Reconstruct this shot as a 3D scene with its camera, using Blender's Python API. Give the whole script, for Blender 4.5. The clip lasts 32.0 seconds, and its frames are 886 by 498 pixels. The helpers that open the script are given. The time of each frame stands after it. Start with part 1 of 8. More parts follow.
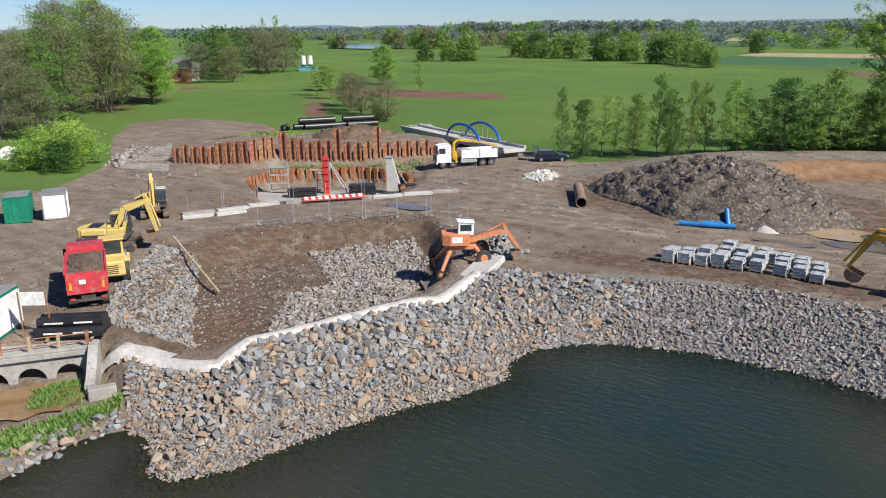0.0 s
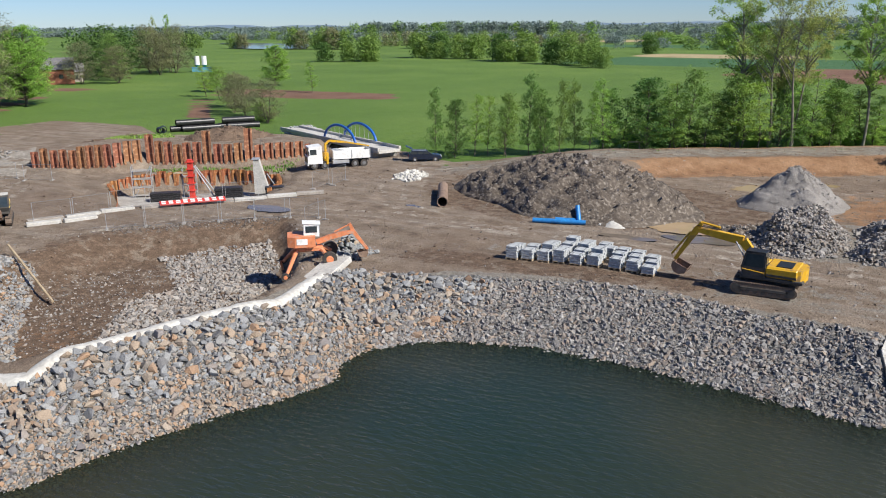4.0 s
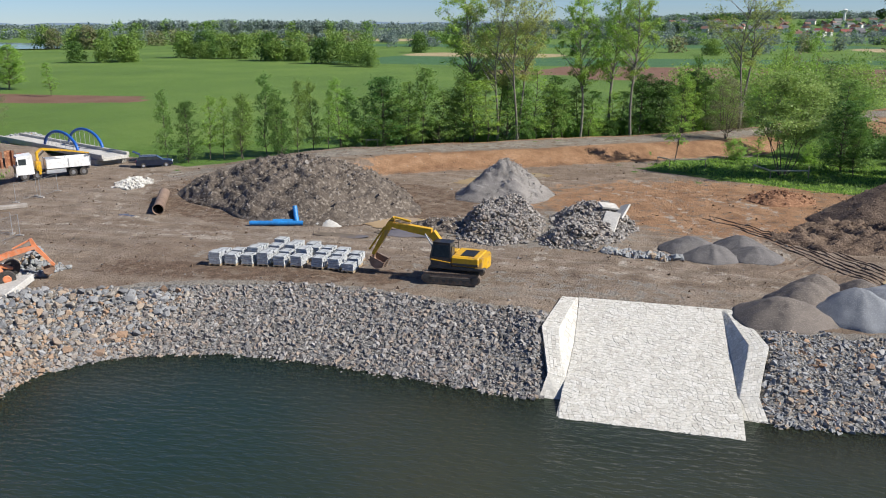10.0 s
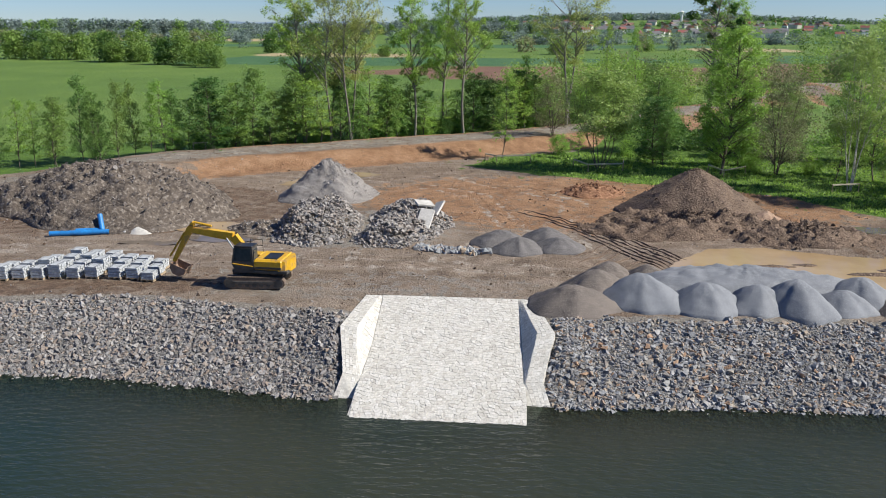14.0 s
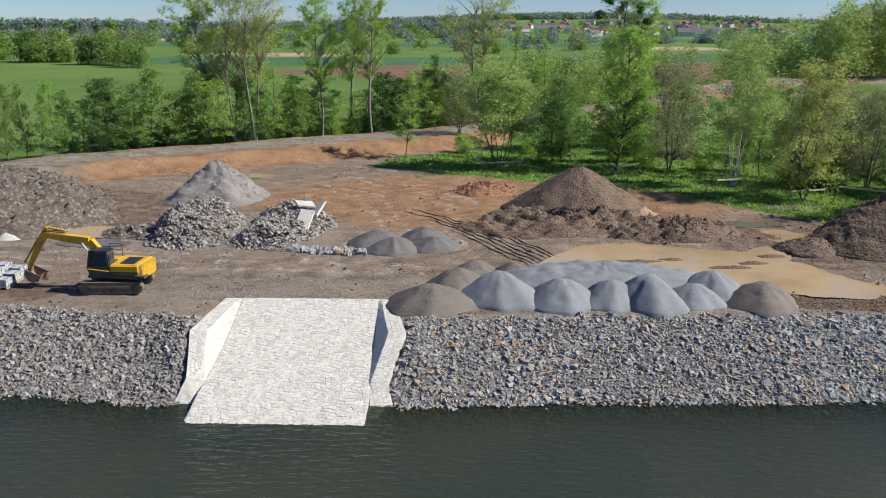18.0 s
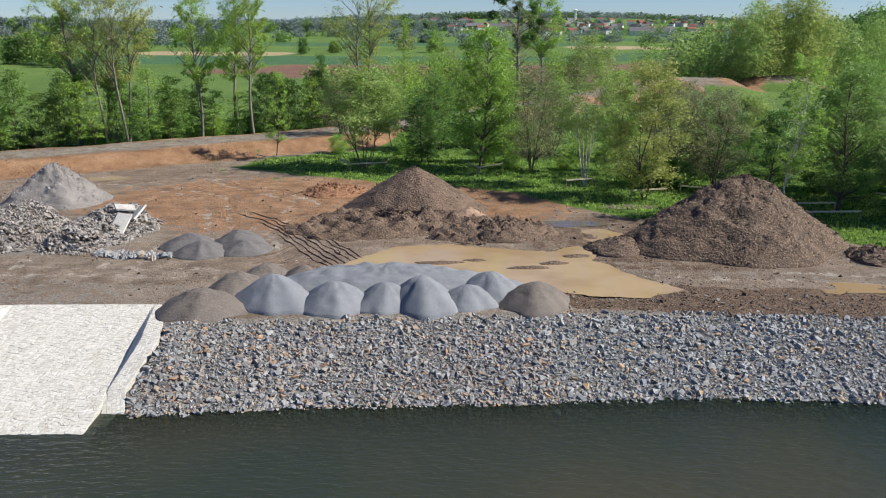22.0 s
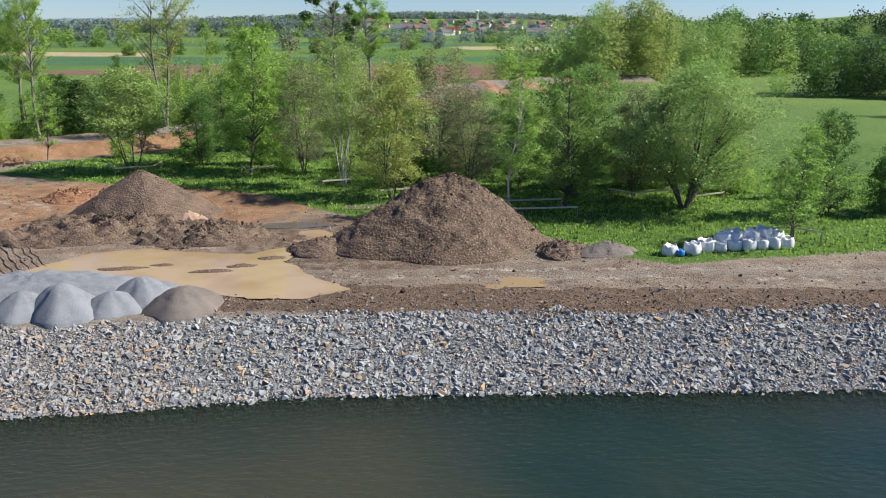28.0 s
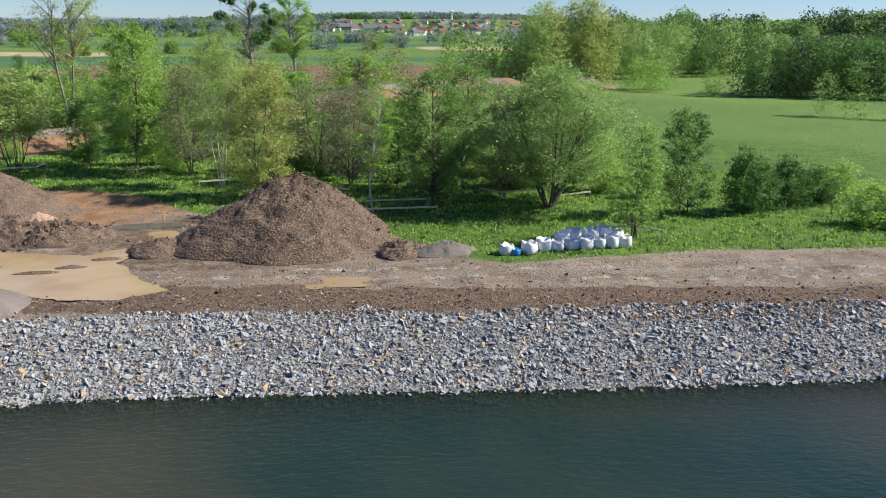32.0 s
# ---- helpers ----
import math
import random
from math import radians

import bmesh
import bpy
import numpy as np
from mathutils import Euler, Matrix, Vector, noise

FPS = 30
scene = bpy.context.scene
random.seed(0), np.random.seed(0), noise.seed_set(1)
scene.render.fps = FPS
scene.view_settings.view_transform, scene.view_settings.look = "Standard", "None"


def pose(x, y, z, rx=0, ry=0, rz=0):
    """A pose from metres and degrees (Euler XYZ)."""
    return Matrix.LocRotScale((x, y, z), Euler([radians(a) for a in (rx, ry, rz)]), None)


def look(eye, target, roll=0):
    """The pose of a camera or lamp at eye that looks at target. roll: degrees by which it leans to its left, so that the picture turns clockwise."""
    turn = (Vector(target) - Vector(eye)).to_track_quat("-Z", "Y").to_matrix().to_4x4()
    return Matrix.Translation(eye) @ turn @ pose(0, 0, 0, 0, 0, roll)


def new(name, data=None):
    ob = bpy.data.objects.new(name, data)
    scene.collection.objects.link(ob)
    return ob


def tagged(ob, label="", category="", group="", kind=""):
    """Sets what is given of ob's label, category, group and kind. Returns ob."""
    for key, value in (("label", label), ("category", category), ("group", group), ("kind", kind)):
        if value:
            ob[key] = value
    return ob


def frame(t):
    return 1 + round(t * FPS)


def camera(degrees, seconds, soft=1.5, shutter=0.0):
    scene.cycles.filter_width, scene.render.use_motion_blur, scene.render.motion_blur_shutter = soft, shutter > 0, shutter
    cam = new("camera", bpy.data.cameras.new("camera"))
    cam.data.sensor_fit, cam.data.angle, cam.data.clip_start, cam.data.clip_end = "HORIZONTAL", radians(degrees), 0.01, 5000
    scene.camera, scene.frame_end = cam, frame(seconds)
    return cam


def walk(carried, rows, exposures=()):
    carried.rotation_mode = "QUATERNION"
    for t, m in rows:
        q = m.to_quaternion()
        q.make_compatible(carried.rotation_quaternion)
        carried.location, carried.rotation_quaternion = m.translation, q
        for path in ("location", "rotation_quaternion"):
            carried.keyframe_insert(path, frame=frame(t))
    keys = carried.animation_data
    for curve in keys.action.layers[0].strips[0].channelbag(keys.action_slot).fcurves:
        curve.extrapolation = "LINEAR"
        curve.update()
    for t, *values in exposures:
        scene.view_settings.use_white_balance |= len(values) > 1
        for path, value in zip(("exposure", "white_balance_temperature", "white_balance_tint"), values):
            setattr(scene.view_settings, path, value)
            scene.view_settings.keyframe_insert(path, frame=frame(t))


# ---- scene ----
cam = camera(57.7, 32.0, soft=1.0)
PATH = [
    (0, (0.104, -1.101, 20.34), (-1.031, 0.455, 19.803), -0.7),
    (0.5, (0.695, -0.708, 20.299), (-0.429, 0.857, 19.762), -0.7),
    (1, (1.259, -0.304, 20.291), (0.147, 1.268, 19.753), -0.6),
    (1.5, (1.851, 0.096, 20.263), (0.754, 1.68, 19.726), -0.6),
    (2, (2.448, 0.467, 20.267), (1.369, 2.062, 19.729), -0.6),
    (2.5, (3.028, 0.817, 20.263), (1.97, 2.426, 19.725), -0.5),
    (3, (3.563, 1.148, 20.29), (2.533, 2.775, 19.752), -0.5),
    (3.5, (4.082, 1.46, 20.285), (3.086, 3.11, 19.747), -0.5),
    (4, (4.602, 1.776, 20.287), (3.643, 3.447, 19.749), -0.4),
    (4.5, (5.125, 2.092, 20.296), (4.202, 3.782, 19.757), -0.4),
    (5, (5.651, 2.393, 20.307), (4.763, 4.102, 19.767), -0.4),
    (5.5, (6.177, 2.666, 20.318), (5.324, 4.392, 19.777), -0.3),
    (6, (6.704, 2.909, 20.348), (5.886, 4.652, 19.807), -0.3),
    (6.5, (7.227, 3.159, 20.365), (6.444, 4.917, 19.824), -0.3),
    (7, (7.732, 3.379, 20.355), (6.988, 5.155, 19.813), -0.3),
    (7.5, (8.292, 3.592, 20.35), (7.584, 5.382, 19.808), -0.3),
    (8, (8.844, 3.813, 20.372), (8.177, 5.619, 19.829), -0.2),
    (8.5, (9.412, 3.993, 20.352), (8.788, 5.814, 19.81), -0.2),
    (9, (9.981, 4.171, 20.339), (9.395, 6.005, 19.797), -0.1),
    (9.5, (10.546, 4.355, 20.34), (10.006, 6.203, 19.798), -0.1),
    (10, (11.124, 4.531, 20.352), (10.63, 6.391, 19.81), -0.1),
    (10.5, (11.699, 4.689, 20.345), (11.256, 6.563, 19.803), -0.0),
    (11, (12.301, 4.845, 20.324), (11.906, 6.729, 19.782), -0.0),
    (11.5, (12.858, 4.974, 20.308), (12.509, 6.868, 19.767), -0.0),
    (12, (13.418, 5.096, 20.332), (13.11, 6.996, 19.79), 0.0),
    (12.5, (13.988, 5.186, 20.301), (13.716, 7.093, 19.759), 0.0),
    (13, (14.552, 5.272, 20.296), (14.317, 7.183, 19.754), 0.1),
    (13.5, (15.098, 5.359, 20.298), (14.894, 7.274, 19.755), 0.1),
    (14, (15.635, 5.416, 20.298), (15.459, 7.333, 19.756), 0.1),
    (14.5, (16.148, 5.471, 20.298), (15.997, 7.39, 19.757), 0.1),
    (15, (16.689, 5.521, 20.296), (16.564, 7.443, 19.755), 0.1),
    (15.5, (17.281, 5.567, 20.291), (17.181, 7.489, 19.749), 0.1),
    (16, (17.932, 5.611, 20.286), (17.853, 7.534, 19.744), 0.1),
    (16.5, (18.649, 5.659, 20.283), (18.585, 7.583, 19.74), 0.1),
    (17, (19.457, 5.712, 20.288), (19.401, 7.637, 19.745), 0.1),
    (17.5, (20.428, 5.764, 20.312), (20.377, 7.688, 19.769), 0.1),
    (18, (21.605, 5.813, 20.355), (21.557, 7.737, 19.811), 0.1),
    (18.5, (22.966, 5.876, 20.391), (22.922, 7.8, 19.845), 0.0),
    (19, (24.508, 5.927, 20.431), (24.471, 7.851, 19.886), 0.0),
    (19.5, (26.162, 5.98, 20.465), (26.135, 7.904, 19.92), 0.0),
    (20, (27.883, 6.009, 20.511), (27.867, 7.933, 19.965), 0.1),
    (20.5, (29.562, 6.038, 20.563), (29.563, 7.963, 20.017), 0.1),
    (21, (31.173, 6.052, 20.588), (31.187, 7.976, 20.042), 0.1),
    (21.5, (32.778, 6.029, 20.605), (32.804, 7.952, 20.059), 0.2),
    (22, (34.377, 6.025, 20.623), (34.414, 7.949, 20.076), 0.2),
    (22.5, (35.925, 5.992, 20.647), (35.981, 7.915, 20.1), 0.2),
    (23, (37.472, 5.95, 20.656), (37.547, 7.872, 20.11), 0.2),
    (23.5, (38.992, 5.888, 20.672), (39.088, 7.809, 20.125), 0.3),
    (24, (40.498, 5.823, 20.7), (40.616, 7.743, 20.154), 0.3),
    (24.5, (41.973, 5.744, 20.721), (42.115, 7.663, 20.176), 0.4),
    (25, (43.435, 5.663, 20.736), (43.597, 7.58, 20.19), 0.4),
    (25.5, (44.884, 5.564, 20.75), (45.063, 7.48, 20.204), 0.4),
    (26, (46.351, 5.45, 20.765), (46.545, 7.364, 20.219), 0.4),
    (26.5, (47.837, 5.321, 20.779), (48.043, 7.234, 20.233), 0.4),
    (27, (49.333, 5.176, 20.788), (49.551, 7.088, 20.242), 0.4),
    (27.5, (50.831, 5.015, 20.789), (51.06, 6.925, 20.243), 0.4),
    (28, (52.321, 4.842, 20.779), (52.562, 6.751, 20.234), 0.4),
    (28.5, (53.796, 4.667, 20.756), (54.048, 6.574, 20.211), 0.4),
    (29, (55.268, 4.472, 20.758), (55.531, 6.378, 20.213), 0.5),
    (29.5, (56.733, 4.288, 20.774), (57.005, 6.192, 20.228), 0.5),
    (30, (58.176, 4.088, 20.783), (58.456, 5.991, 20.237), 0.5),
    (30.5, (59.616, 3.892, 20.798), (59.901, 5.796, 20.253), 0.5),
    (31, (60.992, 3.708, 20.801), (61.278, 5.611, 20.257), 0.5),
    (31.5, (62.415, 3.525, 20.81), (62.701, 5.427, 20.265), 0.5),
    (32, (63.833, 3.347, 20.82), (64.121, 5.25, 20.276), 0.5),
]
walk(cam, [(t, look(eye, target, roll)) for t, eye, target, roll in PATH], [(0, 0.46), (6, 0.5), (20.5, 0.48), (24, 0.67), (28, 0.72), (32, 0.75)])

# ---- light ----
SUN_WAY = Vector((1.0, -0.06, 0.88)).normalized()
SUN_EL = math.asin(SUN_WAY.z)
world = bpy.data.worlds.new("sky")
scene.world = world
world.use_nodes = True
wn = world.node_tree.nodes
sky = wn.new("ShaderNodeTexSky")
sky.sky_type = "NISHITA"
sky.sun_disc = False
sky.sun_elevation = SUN_EL
sky.sun_rotation = math.atan2(SUN_WAY.x, SUN_WAY.y)
sky.air_density = 1.0
sky.dust_density = 0.0
sky.altitude = 1200
sky.ozone_density = 3.0
wn["Background"].inputs["Strength"].default_value = 0.056
tint = wn.new("ShaderNodeMix")
tint.data_type, tint.blend_type = "RGBA", "MULTIPLY"
tint.inputs["Factor"].default_value = 1.0
tint.inputs["B"].default_value = (0.71, 0.91, 1.30, 1)
world.node_tree.links.new(sky.outputs["Color"], tint.inputs["A"])
world.node_tree.links.new(tint.outputs["Result"], wn["Background"].inputs["Color"])
sun = new("sun", bpy.data.lights.new("sun", "SUN"))
sun.data.energy = 5.0
sun.data.angle = radians(0.6)
sun.data.color = (1.0, 0.95, 0.87)
sun.matrix_world = look(SUN_WAY * 200, (0, 0, 0))


# ---- materials ----
MATS = {}


def mat(name, c1, c2=None, c3=None, rough=0.85, metal=0.0, scale=1.0, fine=12.0, bump=0.3, bump_scale=None, spread=0.0, island=None, trans=0.0, coords="Object", spec=0.5, lo=0.35, hi=0.65, relief=0.05):
    """Two scales of noise between up to three colours, fine relief; island: colours picked piece by piece."""
    if name in MATS:
        return MATS[name]
    m = bpy.data.materials.new(name)
    m.use_nodes = True
    n, l = m.node_tree.nodes, m.node_tree.links
    b = n["Principled BSDF"]
    c2 = c2 or tuple(v * 0.7 for v in c1)
    tc = n.new("ShaderNodeTexCoord")
    big = n.new("ShaderNodeTexNoise")
    big.inputs["Scale"].default_value = scale
    big.inputs["Detail"].default_value = 5
    big.inputs["Roughness"].default_value = 0.6
    l.new(tc.outputs[coords], big.inputs["Vector"])
    ramp = n.new("ShaderNodeValToRGB")
    ramp.color_ramp.elements[0].position, ramp.color_ramp.elements[1].position = lo, hi
    ramp.color_ramp.elements[0].color, ramp.color_ramp.elements[1].color = (*c1, 1), (*c2, 1)
    l.new(big.outputs["Fac"], ramp.inputs["Fac"])
    small = n.new("ShaderNodeTexNoise")
    small.inputs["Scale"].default_value = fine
    small.inputs["Detail"].default_value = 4
    l.new(tc.outputs[coords], small.inputs["Vector"])
    out = ramp.outputs["Color"]
    if island:
        info, geo, add, fr = n.new("ShaderNodeObjectInfo"), n.new("ShaderNodeNewGeometry"), n.new("ShaderNodeMath"), n.new("ShaderNodeMath")
        fr.operation = "FRACT"
        l.new(info.outputs["Random"], add.inputs[0])
        l.new(geo.outputs["Random Per Island"], add.inputs[1])
        l.new(add.outputs[0], fr.inputs[0])
        pick = n.new("ShaderNodeValToRGB")
        pick.color_ramp.interpolation = "CONSTANT"
        els = pick.color_ramp.elements
        while len(els) < len(island):
            els.new(0.5)
        for k, c in enumerate(island):
            els[k].position = k / len(island)
            els[k].color = (*c, 1)
        l.new(fr.outputs[0], pick.inputs["Fac"])
        mx = n.new("ShaderNodeMix")
        mx.data_type = "RGBA"
        mx.inputs["Factor"].default_value = 0.78
        l.new(out, mx.inputs["A"])
        l.new(pick.outputs["Color"], mx.inputs["B"])
        out = mx.outputs["Result"]
    if c3:
        mx = n.new("ShaderNodeMix")
        mx.data_type = "RGBA"
        r2 = n.new("ShaderNodeValToRGB")
        r2.color_ramp.elements[0].position, r2.color_ramp.elements[1].position = 0.52, 0.68
        l.new(small.outputs["Fac"], r2.inputs["Fac"])
        l.new(r2.outputs["Color"], mx.inputs["Factor"])
        l.new(out, mx.inputs["A"])
        mx.inputs["B"].default_value = (*c3, 1)
        out = mx.outputs["Result"]
    hs = n.new("ShaderNodeMapRange")
    hs.inputs["From Min"].default_value, hs.inputs["From Max"].default_value = 0.3, 0.7
    hs.inputs["To Min"].default_value, hs.inputs["To Max"].default_value = 0.82, 1.18
    l.new(small.outputs["Fac"], hs.inputs["Value"])
    hv = n.new("ShaderNodeHueSaturation")
    l.new(hs.outputs["Result"], hv.inputs["Value"])
    l.new(out, hv.inputs["Color"])
    if spread:
        info = n.new("ShaderNodeObjectInfo")
        mr = n.new("ShaderNodeMapRange")
        mr.inputs["To Min"].default_value, mr.inputs["To Max"].default_value = 0.5 - spread, 0.5 + spread
        l.new(info.outputs["Random"], mr.inputs["Value"])
        l.new(mr.outputs["Result"], hv.inputs["Hue"])
    l.new(hv.outputs["Color"], b.inputs["Base Color"])
    b.inputs["Roughness"].default_value = rough
    b.inputs["Metallic"].default_value = metal
    b.inputs["Specular IOR Level"].default_value = spec
    if trans:
        tr, ms = n.new("ShaderNodeBsdfTranslucent"), n.new("ShaderNodeMixShader")
        l.new(hv.outputs["Color"], tr.inputs["Color"])
        ms.inputs["Fac"].default_value = trans
        l.new(b.outputs[0], ms.inputs[1])
        l.new(tr.outputs[0], ms.inputs[2])
        l.new(ms.outputs[0], n["Material Output"].inputs["Surface"])
    if bump:
        bp = n.new("ShaderNodeBump")
        bp.inputs["Strength"].default_value = bump
        bp.inputs["Distance"].default_value = relief
        bn = n.new("ShaderNodeTexNoise")
        bn.inputs["Scale"].default_value = bump_scale or fine
        bn.inputs["Detail"].default_value = 6
        l.new(tc.outputs[coords], bn.inputs["Vector"])
        l.new(bn.outputs["Fac"], bp.inputs["Height"])
        l.new(bp.outputs["Normal"], b.inputs["Normal"])
    MATS[name] = m
    return m


def ground_material():
    m = bpy.data.materials.new("ground_earth")
    m.use_nodes = True
    n, l = m.node_tree.nodes, m.node_tree.links
    b = n["Principled BSDF"]
    tc = n.new("ShaderNodeTexCoord")

    def noise_of(scale, detail=6, rough=0.6, stretch=None):
        t = n.new("ShaderNodeTexNoise")
        t.inputs["Scale"].default_value, t.inputs["Detail"].default_value, t.inputs["Roughness"].default_value = scale, detail, rough
        if stretch:
            mp = n.new("ShaderNodeMapping")
            mp.inputs["Scale"].default_value = stretch
            mp.inputs["Rotation"].default_value = (0, 0, radians(8))
            l.new(tc.outputs["Object"], mp.inputs["Vector"])
            l.new(mp.outputs[0], t.inputs["Vector"])
        else:
            l.new(tc.outputs["Object"], t.inputs["Vector"])
        return t.outputs["Fac"]

    def ramp_of(fac, *stops):
        r = n.new("ShaderNodeValToRGB")
        e = r.color_ramp.elements
        while len(e) < len(stops):
            e.new(0.5)
        for k, (p, c) in enumerate(stops):
            e[k].position, e[k].color = p, (*c, 1)
        l.new(fac, r.inputs["Fac"])
        return r.outputs["Color"]

    def mix(fac, a, c, mode="MIX"):
        x = n.new("ShaderNodeMix")
        x.data_type, x.blend_type = "RGBA", mode
        if isinstance(fac, float):
            x.inputs["Factor"].default_value = fac
        else:
            l.new(fac, x.inputs["Factor"])
        l.new(a, x.inputs["A"])
        if isinstance(c, tuple):
            x.inputs["B"].default_value = (*c, 1)
        else:
            l.new(c, x.inputs["B"])
        return x.outputs["Result"]

    def mask(name, edge):
        """A zone's mask with a ragged edge."""
        a = n.new("ShaderNodeAttribute")
        a.attribute_name = name
        s = n.new("ShaderNodeMath")
        s.operation = "ADD"
        l.new(a.outputs["Fac"], s.inputs[0])
        k = n.new("ShaderNodeMapRange")
        k.inputs["From Min"].default_value, k.inputs["From Max"].default_value = 0.3, 0.7
        k.inputs["To Min"].default_value, k.inputs["To Max"].default_value = -edge, edge
        l.new(ragged, k.inputs["Value"])
        l.new(k.outputs[0], s.inputs[1])
        c = n.new("ShaderNodeMapRange")
        c.inputs["From Min"].default_value, c.inputs["From Max"].default_value = 0.42, 0.58
        l.new(s.outputs[0], c.inputs["Value"])
        return c.outputs["Result"]

    ragged = noise_of(0.9, 8, 0.7)
    big, mid, fine = noise_of(0.06, 5), noise_of(0.45, 7, 0.65), noise_of(9, 4)
    streak = noise_of(1.0, 6, 0.6, (0.05, 0.9, 1))
    dirt = ramp_of(mid, (0.28, (0.100, 0.073, 0.052)), (0.5, (0.200, 0.153, 0.112)), (0.72, (0.335, 0.275, 0.212)))
    dirt = mix(ramp_of(streak, (0.42, (0, 0, 0)), (0.66, (0.65, 0.65, 0.65))), dirt, (0.28, 0.24, 0.195))
    dirt = mix(ramp_of(big, (0.45, (0, 0, 0)), (0.65, (0.55, 0.55, 0.55))), dirt, (0.165, 0.118, 0.084))
    clay = ramp_of(mid, (0.3, (0.165, 0.088, 0.048)), (0.5, (0.265, 0.152, 0.082)), (0.72, (0.37, 0.232, 0.138)))
    gravel = ramp_of(noise_of(5, 6, 0.8), (0.3, (0.12, 0.108, 0.092)), (0.5, (0.215, 0.195, 0.165)), (0.75, (0.34, 0.315, 0.27)))
    grass = ramp_of(noise_of(0.8, 9, 0.75), (0.3, (0.034, 0.068, 0.012)), (0.5, (0.076, 0.146, 0.022)), (0.72, (0.130, 0.212, 0.036)))
    field = ramp_of(noise_of(0.02, 6, 0.6), (0.3, (0.076, 0.136, 0.027)), (0.5, (0.104, 0.178, 0.034)), (0.7, (0.145, 0.218, 0.045)))
    field = mix(ramp_of(noise_of(0.7, 8, 0.8), (0.4, (0, 0, 0)), (0.75, (0.5, 0.5, 0.5))), field, (0.068, 0.120, 0.028))
    plough = ramp_of(noise_of(0.1, 6), (0.3, (0.14, 0.075, 0.05)), (0.7, (0.21, 0.125, 0.085)))
    straw = ramp_of(noise_of(0.1, 6), (0.3, (0.30, 0.24, 0.13)), (0.7, (0.42, 0.34, 0.2)))
    col = mix(mask("clay", 0.45), dirt, clay)
    col = mix(mask("gravel", 0.45), col, gravel)
    cells = n.new("ShaderNodeTexVoronoi")
    cells.inputs["Scale"].default_value = 5.5
    l.new(tc.outputs["Object"], cells.inputs["Vector"])
    sep = n.new("ShaderNodeSeparateColor")
    l.new(cells.outputs["Color"], sep.inputs["Color"])
    stony = ramp_of(sep.outputs["Red"], (0.0, (0.10, 0.098, 0.094)), (0.5, (0.21, 0.208, 0.20)), (0.85, (0.33, 0.33, 0.32)), (1.0, (0.34, 0.27, 0.19)))
    stony = mix(ramp_of(cells.outputs["Distance"], (0.45, (0, 0, 0)), (0.85, (0.8, 0.8, 0.8))), stony, (0.05, 0.048, 0.045))
    col = mix(mask("bank", 0.3), col, stony)
    rut = ramp_of(noise_of(2.2, 6, 0.7), (0.35, (0.24, 0.205, 0.165)), (0.65, (0.40, 0.355, 0.295)))
    col = mix(mask("rut", 0.4), col, rut)
    col = mix(mask("dark", 0.4), col, ramp_of(noise_of(1.6, 8, 0.75), (0.35, (0.078, 0.053, 0.036)), (0.6, (0.165, 0.113, 0.077)), (0.8, (0.28, 0.21, 0.155))))
    col = mix(mask("field", 0.1), col, field)
    col = mix(mask("crop", 0.1), col, ramp_of(noise_of(0.05, 6), (0.3, (0.045, 0.112, 0.046)), (0.7, (0.066, 0.142, 0.056))))
    col = mix(mask("grass", 0.35), col, grass)
    col = mix(mask("plough", 0.12), col, plough)
    col = mix(mask("straw", 0.12), col, straw)
    hv = n.new("ShaderNodeHueSaturation")
    mr = n.new("ShaderNodeMapRange")
    mr.inputs["From Min"].default_value, mr.inputs["From Max"].default_value = 0.3, 0.7
    mr.inputs["To Min"].default_value, mr.inputs["To Max"].default_value = 0.64, 1.36
    l.new(fine, mr.inputs["Value"])
    l.new(mr.outputs[0], hv.inputs["Value"])
    l.new(col, hv.inputs["Color"])
    l.new(hv.outputs[0], b.inputs["Base Color"])
    b.inputs["Roughness"].default_value = 0.93
    b.inputs["Specular IOR Level"].default_value = 0.25
    bp = n.new("ShaderNodeBump")
    bp.inputs["Strength"].default_value, bp.inputs["Distance"].default_value = 1.0, 0.22
    l.new(noise_of(3.5, 8, 0.7), bp.inputs["Height"])
    l.new(bp.outputs[0], b.inputs["Normal"])
    return m


